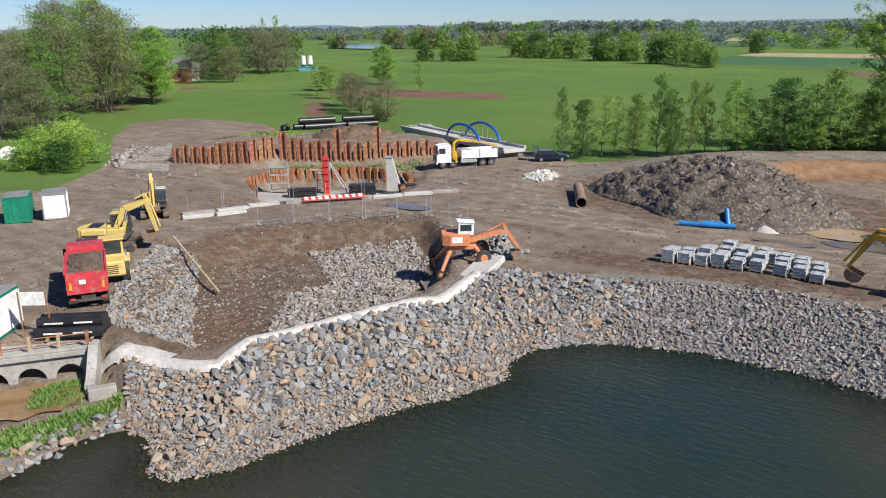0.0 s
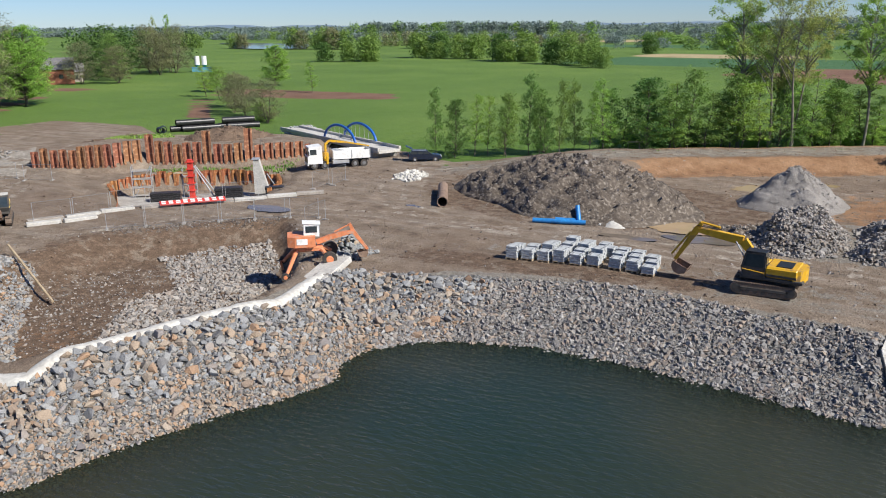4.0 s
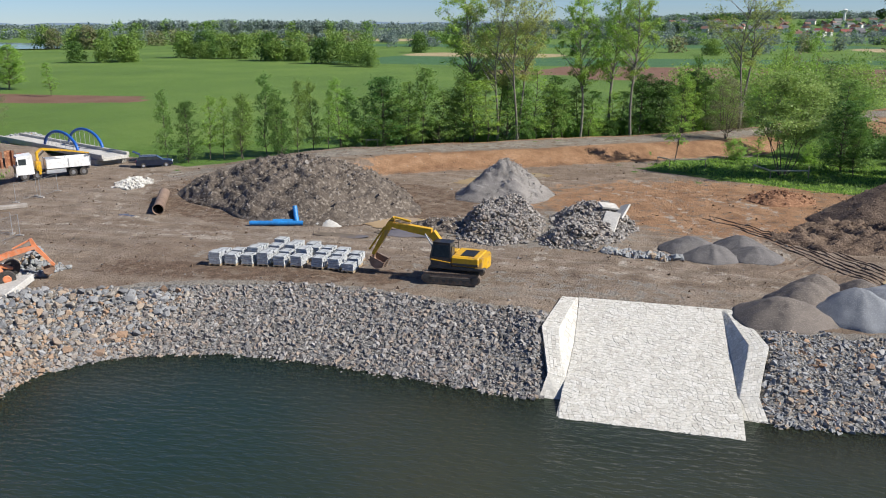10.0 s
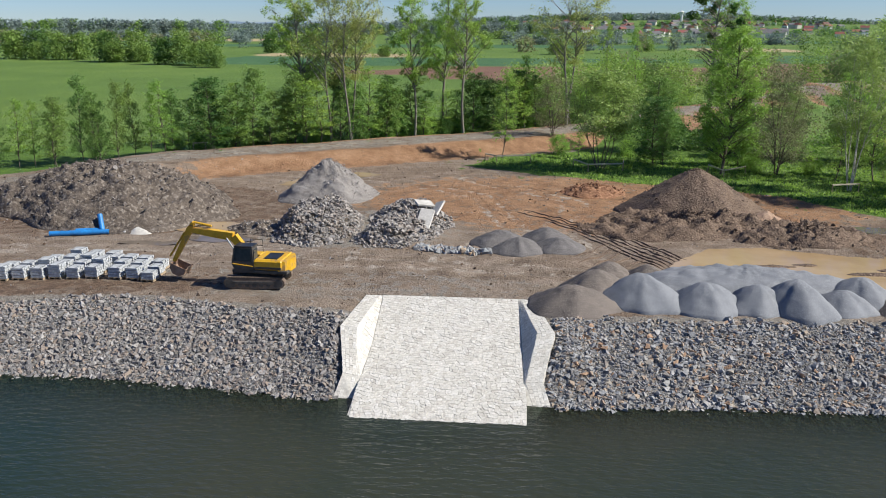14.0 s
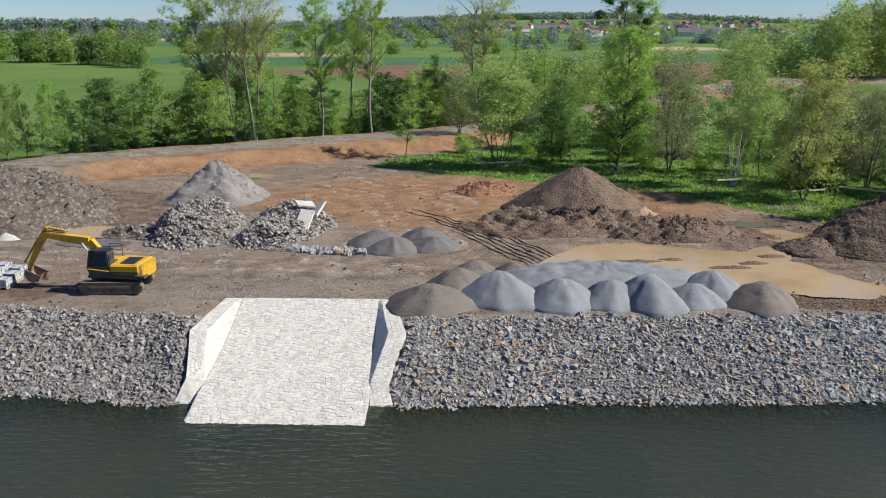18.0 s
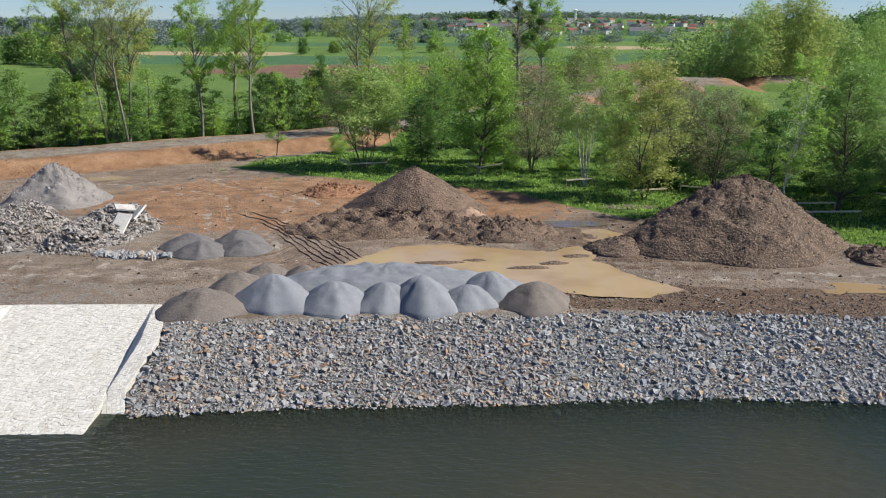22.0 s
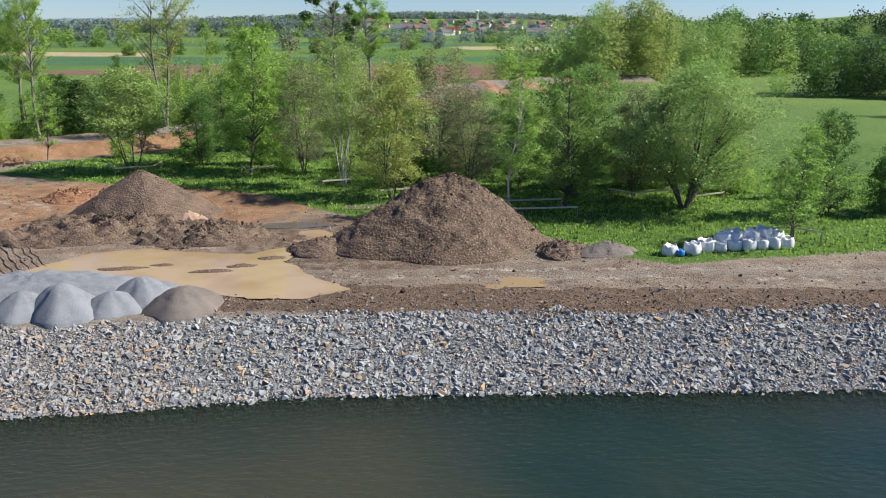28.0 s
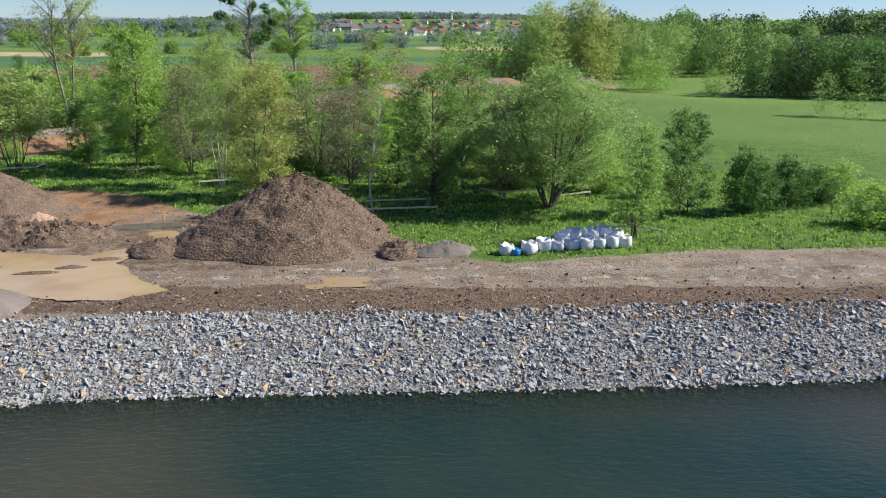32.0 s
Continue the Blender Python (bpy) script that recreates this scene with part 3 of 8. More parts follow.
def stone_field(name, label, places, sizes, seed, material, tilt=0.5, singles=300, first=None, flat=0.62, piece="stone", kind="structure", category="stone bank"):
    """A covering of stones: the first ones singly, the rest as one mesh."""
    r = np.random.RandomState(seed)
    shapes = stone_shapes(18, seed, flat)
    small = stone_shapes(18, seed + 500, flat * 1.1, 9)
    turns = turn_matrices(r, len(places), tilt)
    order = np.argsort(first) if first is not None else np.arange(len(places))
    places, sizes, turns = places[order], sizes[order], turns[order]
    top = empty(name, Matrix(), label, category, kind=kind)
    singles = min(singles, len(places))
    meshes = [mesh_of(piece, v.tolist(), f, material) for v, f in shapes]
    for k in range(singles):
        ob = new(piece, meshes[k % len(meshes)])
        ob.parent = top
        ob.matrix_local = Matrix.LocRotScale(places[k], Matrix(turns[k].tolist()).to_quaternion(), (sizes[k],) * 3)
    if len(places) > singles:
        rest = part("stone_cover", joined_stones("stone_cover", small, places[singles:], sizes[singles:], turns[singles:], material), None, top)
        tagged(rest, kind="stuff")
    return top


GREY_STONE = [(0.20, 0.205, 0.215), (0.27, 0.275, 0.285), (0.15, 0.15, 0.155), (0.23, 0.215, 0.20), (0.33, 0.33, 0.335), (0.18, 0.175, 0.17), (0.29, 0.25, 0.21), (0.24, 0.25, 0.27), (0.36, 0.35, 0.33), (0.21, 0.17, 0.145)]
WARM_STONE = [(0.22, 0.23, 0.235), (0.27, 0.245, 0.21), (0.16, 0.165, 0.17), (0.30, 0.235, 0.17), (0.26, 0.27, 0.275), (0.33, 0.33, 0.325), (0.29, 0.295, 0.295), (0.235, 0.205, 0.17), (0.20, 0.21, 0.22), (0.34, 0.30, 0.245), (0.255, 0.255, 0.245), (0.13, 0.13, 0.132), (0.24, 0.245, 0.25), (0.31, 0.305, 0.29), (0.36, 0.215, 0.115), (0.18, 0.185, 0.19), (0.33, 0.245, 0.165)]
BROWN_STONE = [(0.20, 0.19, 0.18), (0.26, 0.24, 0.215), (0.15, 0.145, 0.14), (0.29, 0.275, 0.26), (0.235, 0.195, 0.165), (0.34, 0.33, 0.315), (0.30, 0.235, 0.18), (0.16, 0.157, 0.155), (0.215, 0.18, 0.15), (0.10, 0.098, 0.095), (0.24, 0.235, 0.225)]
LIGHT_STONE = [(0.237, 0.257, 0.252), (0.304, 0.318, 0.31), (0.171, 0.18, 0.18), (0.337, 0.342, 0.324), (0.285, 0.285, 0.279), (0.237, 0.252, 0.261), (0.351, 0.323, 0.27), (0.19, 0.199, 0.203), (0.314, 0.328, 0.333), (0.275, 0.285, 0.288), (0.323, 0.237, 0.144), (0.294, 0.304, 0.306), (0.142, 0.149, 0.149), (0.247, 0.257, 0.252), (0.37, 0.37, 0.347), (0.399, 0.257, 0.126), (0.228, 0.237, 0.234), (0.266, 0.271, 0.261)]
m_warm = mat("boulder_rock", (0.24, 0.22, 0.2), (0.2, 0.2, 0.21), island=WARM_STONE, scale=2, fine=9, bump=0.8)
m_rusty_rock = mat("rusty_rock", (0.32, 0.2, 0.12), (0.26, 0.19, 0.14), island=[(0.33, 0.225, 0.145), (0.28, 0.22, 0.17), (0.36, 0.26, 0.18), (0.25, 0.205, 0.165), (0.33, 0.28, 0.22), (0.29, 0.20, 0.135), (0.24, 0.225, 0.21), (0.21, 0.21, 0.215), (0.30, 0.26, 0.21)], scale=2, fine=9, bump=0.5)
m_brown = mat("bank_rock", (0.2, 0.18, 0.16), (0.16, 0.15, 0.15), island=BROWN_STONE, scale=2, fine=14, bump=0.4)
m_light = mat("blue_grey_rock", (0.3, 0.31, 0.33), (0.26, 0.26, 0.27), island=LIGHT_STONE, scale=2, fine=14, bump=0.4)
m_rubble = mat("rubble_rock", (0.3, 0.27, 0.25), (0.22, 0.2, 0.19), island=[(0.29, 0.265, 0.235), (0.23, 0.215, 0.195), (0.35, 0.33, 0.30), (0.27, 0.225, 0.185), (0.19, 0.18, 0.165), (0.32, 0.30, 0.275), (0.25, 0.245, 0.235), (0.12, 0.113, 0.104), (0.26, 0.22, 0.18)], scale=2, fine=12, bump=0.4)


def shore_y(x):
    p = np.array(SHORE[20:])
    return np.interp(x, p[:, 0], p[:, 1])


def bank_stones():
    r = np.random.RandomState(5)

    def spread(x0, x1, n, s0, s1):
        x = r.uniform(x0, x1, n)
        u = r.uniform(-0.22, 1.0, n)
        y = shore_y(x) + u * (7.5 + 0.5 * lumps(x, 0 * x, 6, 40) + 0.3 * lumps(x, 0 * x, 1.7, 41))
        big = lumps(x, y, 5, 43) + r.uniform(-0.7, 0.7, n) > 0.15
        s = np.clip(r.lognormal(math.log(s0), 0.55, n) * np.where(big, 1.25, 0.85), 0.07, s1)
        z = height(x, y) + s * 0.04
        west = np.interp(y, (45, 45.95, 47.4, 51.2, 57), (5.5, 5.6, 5.85, 4.9, 5.5))
        east = np.interp(y, (45, 45.95, 47.4, 51.2, 57), (18.1, 18.0, 17.6, 18.4, 17.1))
        ok = ((x < west) | (x > east)) & (z > -0.8) & ((x < 6) == (x0 < 6))
        return np.stack([x, y, z], -1)[ok], s[ok]

    for name, label, x0, x1, n, s0, s1, seed, m in (
        ("riprap_bank", "bank of small brown-grey broken stones sloping into the lake", -24, 6, 21000, 0.18, 0.52, 21, m_brown),
        ("riprap_bank", "bank of mixed grey and ochre broken stones beside the slipway", 17.4, 42, 17500, 0.17, 0.6, 22, m_warm),
        ("riprap_bank", "long bank of blue-grey broken stones along the lake", 40, 112, 42000, 0.165, 0.62, 23, m_light),
    ):
        p, s = spread(x0, x1, n, s0, s1)
        if seed == 23:
            keep = r.uniform(0, 1, len(p)) < np.clip((p[:, 0] - 40) / 8 + 0.2, 0.2, 1)
            p, s = p[keep], s[keep]
        stone_field(name, label, p, s, seed, m, tilt=0.62 if seed == 21 else 0.4, flat=0.66, singles=300, first=p[:, 1] + 0.2 * np.abs(p[:, 0] - (p[:, 0].min() + p[:, 0].max()) / 2))


CREST = [(-42.6, 23.0), (-40.5, 23.8), (-36.8, 25.0), (-35.4, 25.6), (-35.3, 28.0), (-34.1, 32.3), (-32.6, 37.0), (-30.9, 41.0), (-31.2, 45), (-32.0, 48.8)]


def boulder_bank():
    r = np.random.RandomState(9)
    n = 60000
    x, y = r.uniform(-42, -20, n), r.uniform(17, 53, n)
    sd = -signed(x, y, WATER)
    crest = CREST + [(-33, 51), (-40, 56), (-60, 30), (-44, 21.4)]
    ok = (sd > -3.2) & ~inside(x, y, crest) & (x > -41.6) & (y > 20.3 - 0.66 * (x + 36.4)) & (seg_dist(x, y, CREST) > 0.45) & (y < 47 + 0.35 * (x + 36))
    x, y = x[ok], y[ok]
    s = np.clip(r.lognormal(math.log(0.235), 0.42, len(x)) * np.clip(0.74 + 0.07 * sd[ok], 0.72, 1.15), 0.14, 0.8)
    keep, cell = [], {}
    for k in np.argsort(-s):
        c = (int(x[k] // 1.0), int(y[k] // 1.0))
        near = [j for a in (-1, 0, 1) for b2 in (-1, 0, 1) for j in cell.get((c[0] + a, c[1] + b2), ())]
        if all((x[k] - x[j]) ** 2 + (y[k] - y[j]) ** 2 > (0.33 * (s[k] + s[j])) ** 2 for j in near):
            keep.append(k)
            cell.setdefault(c, []).append(k)
    x, y, s = x[keep], y[keep], s[keep]
    wet = -signed(x, y, WATER) < -0.15
    s = np.where(wet, np.minimum(s, 0.5), s)
    z = height(x, y) + np.where(wet, -0.12, 0.16) * s
    # small broken stone between the large ones
    k = 26000
    fx, fy = r.uniform(-42, -20, k), r.uniform(17, 53, k)
    fd = -signed(fx, fy, WATER)
    ok = (fd > -3.0) & ~inside(fx, fy, crest) & (fx > -41.6) & (fy > 20.3 - 0.66 * (fx + 36.4)) & (fy < 47 + 0.35 * (fx + 36))
    fx, fy = fx[ok], fy[ok]
    fs = np.clip(r.lognormal(math.log(0.17), 0.35, len(fx)), 0.09, 0.34)
    x, y, s, z = np.r_[x, fx], np.r_[y, fy], np.r_[s, fs], np.r_[z, height(fx, fy) + 0.06 * fs]
    sd = -signed(x, y, WATER)
    rusty = r.uniform(0, 1, len(x)) < np.clip(0.66 - 0.10 * sd, 0.05, 0.66)
    for pick, seed, m, lab in ((~rusty, 31, m_warm, "bank of large blue-grey and tan boulders against the lake"), (rusty, 32, m_rusty_rock, "rust-brown and ochre boulders low on the lake bank")):
        stone_field("boulder_bank", lab, np.stack([x, y, z], -1)[pick], s[pick], seed, m, tilt=0.6, singles=300, first=-s[pick], flat=0.75, piece="boulder", category="boulder bank")


def stone_patch(name, label, poly, n, s0, s1, seed, m, lift=0.1, category="stone pile", kind="structure", heap=0.0, piece="stone", singles=300):
    r = np.random.RandomState(seed)
    p = np.array(poly)
    x, y = r.uniform(p[:, 0].min(), p[:, 0].max(), n), r.uniform(p[:, 1].min(), p[:, 1].max(), n)
    d = signed(x, y, poly) + 0.35 * lumps(x, y, 2.5, seed)
    x, y, d = x[d > 0], y[d > 0], d[d > 0]
    s = np.clip(r.lognormal(math.log(s0), 0.35, len(x)), 0.08, s1)
    z = height(x, y) + s * lift + heap * step(d, 0, 2.2) * (1 + 0.4 * lumps(x, y, 3, seed + 1))
    return stone_field(name, label, np.stack([x, y, z], -1), s, seed, m, singles=singles, flat=0.7, category=category, kind=kind, piece=piece, first=y)


# ---- heaps ----
def heap_mesh(name, rx, ry, hgt, seed, material, rough=0.1, power=1.0, ring=36, seg=64, lump=1.0, peak=(0.0, 0.0), sharp=0.12, crag=0.0):
    """A tipped heap: a blunt cone whose outline and slopes wander."""
    vs, fs = [], []
    r = np.random.RandomState(seed)
    ph = r.uniform(0, 6.28, 6)
    for i in range(ring + 1):
        u = i / ring
        for j in range(seg):
            a = 6.283185 * j / seg
            out = 1 + 0.09 * math.sin(2 * a + ph[0]) + 0.06 * math.sin(3 * a + ph[1]) + 0.04 * math.sin(5 * a + ph[2]) + 0.025 * math.sin(9 * a + ph[3])
            x, y = rx * u * out * math.cos(a) + peak[0] * (1 - u), ry * u * out * math.sin(a) + peak[1] * (1 - u)
            q = math.sqrt(u * u + sharp * sharp)
            f = max(0.0, 1 - (q - sharp) / (math.sqrt(1 + sharp * sharp) - sharp))
            vs.append([x, y, hgt * f ** power])
    v = np.array(vs)
    amp = rough * np.minimum(1, v[:, 2] / (0.25 * hgt) + 0.15)
    v[:, 2] += amp * (lumps(v[:, 0], v[:, 1], 2.6 * lump, seed) + 0.6 * lumps(v[:, 0], v[:, 1], 1.1 * lump, seed + 1) + 0.35 * lumps(v[:, 0], v[:, 1], 0.5 * lump, seed + 2))
    if crag:
        v[:, 2] -= crag * np.minimum(1, v[:, 2] / (0.2 * hgt)) * (np.abs(lumps(v[:, 0] * 1.0, v[:, 1] * 1.0, 1.9, seed + 5)) + 0.6 * np.abs(lumps(v[:, 0], v[:, 1], 0.8, seed + 6)))
    v[-seg:, 2] = -0.35
    for i in range(ring):
        for j in range(seg):
            k = (j + 1) % seg
            fs.append((i * seg + j, (i + 1) * seg + j, (i + 1) * seg + k, i * seg + k))
    return mesh_of(name, v.tolist(), fs, material, True)


def heap(name, label, x, y, rx, ry, hgt, seed, material, rz=0, base=None, **kw):
    ob = part(name, heap_mesh(name, rx, ry, hgt, seed, material, **kw))
    z = (min(G(x + a, y + b) for a in (-rx * 0.6, 0, rx * 0.6) for b in (-ry * 0.6, 0, ry * 0.6)) if base is None else base)
    ob.matrix_world = pose(x, y, z + 0.03, 0, 0, rz)
    return tagged(ob, label, name.replace("_", " "))


m_rubble_dark = mat("dark_rubble", (0.14, 0.12, 0.105), (0.1, 0.085, 0.075), island=[(0.11, 0.095, 0.082), (0.16, 0.14, 0.125), (0.08, 0.07, 0.062), (0.24, 0.225, 0.21), (0.13, 0.105, 0.09)], scale=2, fine=10, bump=0.4)
m_spoil = mat("dark_spoil", (0.072, 0.056, 0.043), (0.132, 0.107, 0.084), (0.21, 0.183, 0.152), scale=0.5, fine=3.2, bump=1.0, bump_scale=4, relief=0.16)
m_grit = mat("grey_grit", (0.15, 0.137, 0.125), (0.23, 0.215, 0.20), (0.28, 0.265, 0.25), scale=0.5, fine=14, bump=0.5, relief=0.16)
m_earth = mat("brown_earth", (0.083, 0.054, 0.036), (0.150, 0.101, 0.067), (0.20, 0.145, 0.104), scale=0.6, fine=8, bump=1.0, bump_scale=6, relief=0.16)
m_dark_earth = mat("dark_brown_earth", (0.054, 0.035, 0.022), (0.122, 0.079, 0.050), (0.215, 0.150, 0.098), scale=0.7, fine=7, bump=1.0, bump_scale=5, relief=0.16)
m_dark_gravel = mat("dark_gravel", (0.085, 0.08, 0.078), (0.14, 0.13, 0.125), (0.18, 0.17, 0.165), scale=0.6, fine=16, bump=0.6)
m_brown_gravel = mat("brown_gravel", (0.10, 0.085, 0.072), (0.155, 0.13, 0.11), (0.20, 0.175, 0.155), scale=0.6, fine=14, bump=0.6)
m_blue_gravel = mat("blue_grey_gravel", (0.145, 0.157, 0.172), (0.20, 0.212, 0.228), (0.24, 0.25, 0.262), scale=0.5, fine=18, bump=0.4)
m_clay = mat("orange_clay", (0.26, 0.13, 0.065), (0.18, 0.085, 0.042), (0.32, 0.18, 0.10), scale=0.8, fine=5, bump=0.9)
m_sand = mat("pale_sand", (0.36, 0.25, 0.17), (0.28, 0.18, 0.12), scale=0.8, fine=9, bump=0.5)
def strew(ob, label, n, size, most, material, seed):
    """Clods and stones lying on a mound."""
    r = np.random.RandomState(seed)
    vs = np.array([v.co[:] for v in ob.data.vertices])
    vs = vs[vs[:, 2] > 0.05]
    p = vs[r.randint(len(vs), size=n)] + r.normal(0, 0.16, (n, 3)) * np.array([1, 1, 0.0])
    s = np.clip(r.lognormal(math.log(size), 0.45, n), 0.05, most)
    c = part("clod_cover", joined_stones("clod_cover", stone_shapes(10, seed, points=8), p, s, turn_matrices(r, n, 0.6), material), None, ob, label)
    tagged(c, kind="stuff")


for k, (args, kw, clods) in enumerate((
    (("spoil_mound", "long dark heap of rough excavated earth with stones", -25.2, 82.0, 15.0, 10.0, 4.7, 3, m_spoil), dict(rz=-8, rough=0.5, power=0.68, lump=1.5, sharp=0.25, base=2.1, ring=60, seg=120, crag=0.5), (4200, 0.17, m_rubble_dark)),
    (("grit_mound", "tall pointed heap of pale grey crushed stone", -4.3, 89.0, 5.4, 5.0, 4.0, 4, m_grit), dict(rough=0.3, sharp=0.12, power=1.05, lump=1.3, crag=0.16), (2400, 0.10, m_rubble)),
    (("earth_mound", "pointed brown heap of loose earth", 33.0, 84.2, 6.8, 6.4, 4.4, 5, m_earth), dict(rough=0.1, sharp=0.12, crag=0.05, ring=44, seg=84), (2200, 0.085, m_earth)),
    (("earth_mound", "low lumpy brown ridge of earth beside the muddy pool", 31.5, 78.0, 11.5, 4.8, 1.7, 6, m_earth), dict(rough=0.55, power=0.5, lump=1.6, base=2.1, crag=0.4, ring=44, seg=100), (1800, 0.13, m_earth)),
    (("earth_mound", "low brown spur of earth running to the pool", 40.5, 75.0, 6.0, 3.6, 1.5, 16, m_earth), dict(rough=0.45, power=0.55, lump=1.4, base=2.2, crag=0.3), (700, 0.2, m_earth)),
    (("earth_mound", "large ragged heap of brown earth and gravel", 60.7, 72.4, 9.4, 8.0, 5.6, 7, m_dark_earth), dict(rough=0.3, power=0.88, sharp=0.16, lump=2.1, peak=(0.9, 1.2), crag=0.2, ring=72, seg=140), (6500, 0.085, m_dark_earth)),
    (("earth_mound", "small low brown earth heap at the pool", 50.5, 70.5, 3.2, 2.4, 1.0, 8, m_earth), dict(rough=0.12, power=0.7), (300, 0.14, m_earth)),
    (("sand_mound", "small pale sandy heap on the earth ridge", 38.2, 78.6, 1.9, 1.7, 1.1, 9, m_sand), dict(rough=0.08, base=2.9), (60, 0.1, m_sand)),
    (("clay_mound", "low heap of orange clay", 24.0, 93.0, 4.0, 2.6, 1.1, 10, m_clay), dict(rough=0.18, power=0.7, crag=0.2), (500, 0.2, m_clay)),
    (("gravel_mound", "small heap of grey gravel at the meadow edge", 73.6, 66.0, 2.9, 1.8, 1.0, 12, m_brown_gravel), dict(rough=0.08), (250, 0.09, m_rubble)),
    (("earth_mound", "brown earth bank above the sheet piles", -99, 86, 8.5, 4.6, 1.7, 14, m_earth), dict(rz=40, rough=0.35, power=0.6, crag=0.3), (500, 0.2, m_earth)),
    (("earth_mound", "brown earth bank tipped behind the sheet piles", -85, 92, 7.5, 4.2, 1.9, 15, m_earth), dict(rz=35, rough=0.35, power=0.6, crag=0.3, base=3.6), (500, 0.2, m_earth)),
    (("earth_mound", "low grey spoil bank between the stone piles", -6.5, 73.5, 3.6, 2.2, 0.9, 17, m_spoil), dict(rough=0.25, power=0.6, crag=0.2), (300, 0.18, m_rubble)),
    (("earth_mound", "low bank of turf and earth beside the large heap", 70.2, 66.8, 2.6, 2.2, 0.9, 13, m_earth), dict(rough=0.25, power=0.6), (250, 0.16, m_earth)))):
    mound = heap(*args, **kw)
    strew(mound, "loose clods and stones", clods[0], clods[1], 0.8, clods[2], 300 + k)
# tipped gravel in lines along the lake
for k, (x, y, s, hh, m, lab) in enumerate((
    (19.6, 56.0, 2.6, 1.55, m_brown_gravel, "brown"), (21.3, 58.8, 2.5, 1.6, m_brown_gravel, "brown"), (22.5, 62.4, 1.9, 1.25, m_brown_gravel, "brown"), (25.4, 62.0, 1.9, 1.2, m_brown_gravel, "brown"),
    (24.1, 57.2, 2.5, 1.95, m_blue_gravel, "blue-grey"), (28.2, 56.6, 2.25, 1.7, m_blue_gravel, "blue-grey"), (31.6, 56.8, 2.0, 1.55, m_blue_gravel, "blue-grey"), (34.0, 56.8, 2.3, 1.95, m_blue_gravel, "blue-grey"),
    (37.0, 57.0, 1.9, 1.3, m_blue_gravel, "blue-grey"), (38.6, 58.6, 2.2, 1.75, m_blue_gravel, "blue-grey"), (41.5, 57.0, 2.3, 1.55, m_brown_gravel, "brown"),
    (14.4, 71.6, 2.1, 1.15, m_dark_gravel, "dark grey"), (16.0, 69.3, 2.0, 1.2, m_dark_gravel, "dark grey"), (18.4, 72.2, 2.2, 1.2, m_dark_gravel, "dark grey"), (19.3, 69.9, 1.9, 1.0, m_dark_gravel, "dark grey"))):
    g = heap("gravel_mound", "tipped heap of fine %s gravel" % lab, x, y, s * 1.2, s * 1.12, hh, 60 + k, m, rough=0.07, sharp=0.34, power=0.98, ring=22, seg=48)
    g["group"] = "%s gravel heaps" % lab


heap("gravel_mound", "broad flat-topped spread of fine blue-grey gravel", 31.4, 60.0, 8.4, 3.2, 1.85, 91, m_blue_gravel, rough=0.14, sharp=0.3, power=0.5, ring=34, seg=90, lump=1.2)


# ---- puddles ----
m_mud = water_material("muddy_water", (0.31, 0.215, 0.115), (0.385, 0.285, 0.17), 0.06, 0.04, 0.2)
m_wet = water_material("rain_water", (0.12, 0.10, 0.08), (0.17, 0.14, 0.11), 0.05, 0.03, 0.3)


def puddle(label, poly, z, m, dense=1.2, seed=1):
    """A flat pool with a wandering edge."""
    pts = []
    for (ax, ay), (bx, by) in zip(poly, poly[1:] + poly[:1]):
        k = max(1, int(math.hypot(bx - ax, by - ay) / dense * 3))
        for i in range(k):
            x, y = ax + (bx - ax) * i / k, ay + (by - ay) * i / k
            pts.append((x + 0.35 * dense * float(lumps(np.array(x), np.array(y), 2.2, seed)), y + 0.25 * dense * float(lumps(np.array(x), np.array(y), 1.9, seed + 3)), z))
    ob = part("puddle", mesh_of("puddle", pts, [tuple(range(len(pts)))], m))
    return tagged(ob, label, "puddle", kind="structure")


puddle("wide shallow pool of muddy ochre water", PUDDLE, 2.27, m_mud)
old_road = part("concrete_road", slab(B(), [(-112, 78.5), (-117, 75.5), (-107, 67.0), (-98, 60.0), (-93, 60.8), (-90, 61.8), (-99, 68.5)], G(-95, 62) - 0.3, G(-95, 62) + 0.07, plane="xy"), mat("dusty_old_concrete", (0.30, 0.27, 0.225), (0.20, 0.17, 0.135), (0.35, 0.325, 0.28), scale=0.3, fine=2.0, bump=0.4))
tagged(old_road, "worn old concrete road slab half covered with earth", "road", kind="structure")

for k, (x, y, rx, ry, m) in enumerate(((64, 60.4, 3.4, 0.9, m_mud), (64.2, 59.2, 2.6, 0.5, m_mud), (-11.5, 73.8, 3.6, 2.2, m_mud), (-9.5, 70.4, 3.2, 1.2, m_wet), (-50.5, 62.2, 2.6, 1.3, m_wet),
                                         (-15, 68.2, 2.6, 0.7, m_wet), (-38, 70.5, 1.3, 0.6, m_wet), (-4, 101, 3.0, 1.6, m_mud), (-9, 96, 3.6, 2.2, m_mud), (47.6, 78.5, 3.4, 1.2, m_wet), (49.5, 74.5, 2.0, 2.2, m_mud), (55, 86, 3.0, 1.2, m_wet))):
    ring = [(x + rx * math.cos(6.2832 * i / 18), y + ry * math.sin(6.2832 * i / 18)) for i in range(18)]
    puddle("shallow puddle of %s water on the track" % ("ochre mud" if m is m_mud else "grey-brown"), ring, G(x, y) + 0.035, m, seed=20 + k)


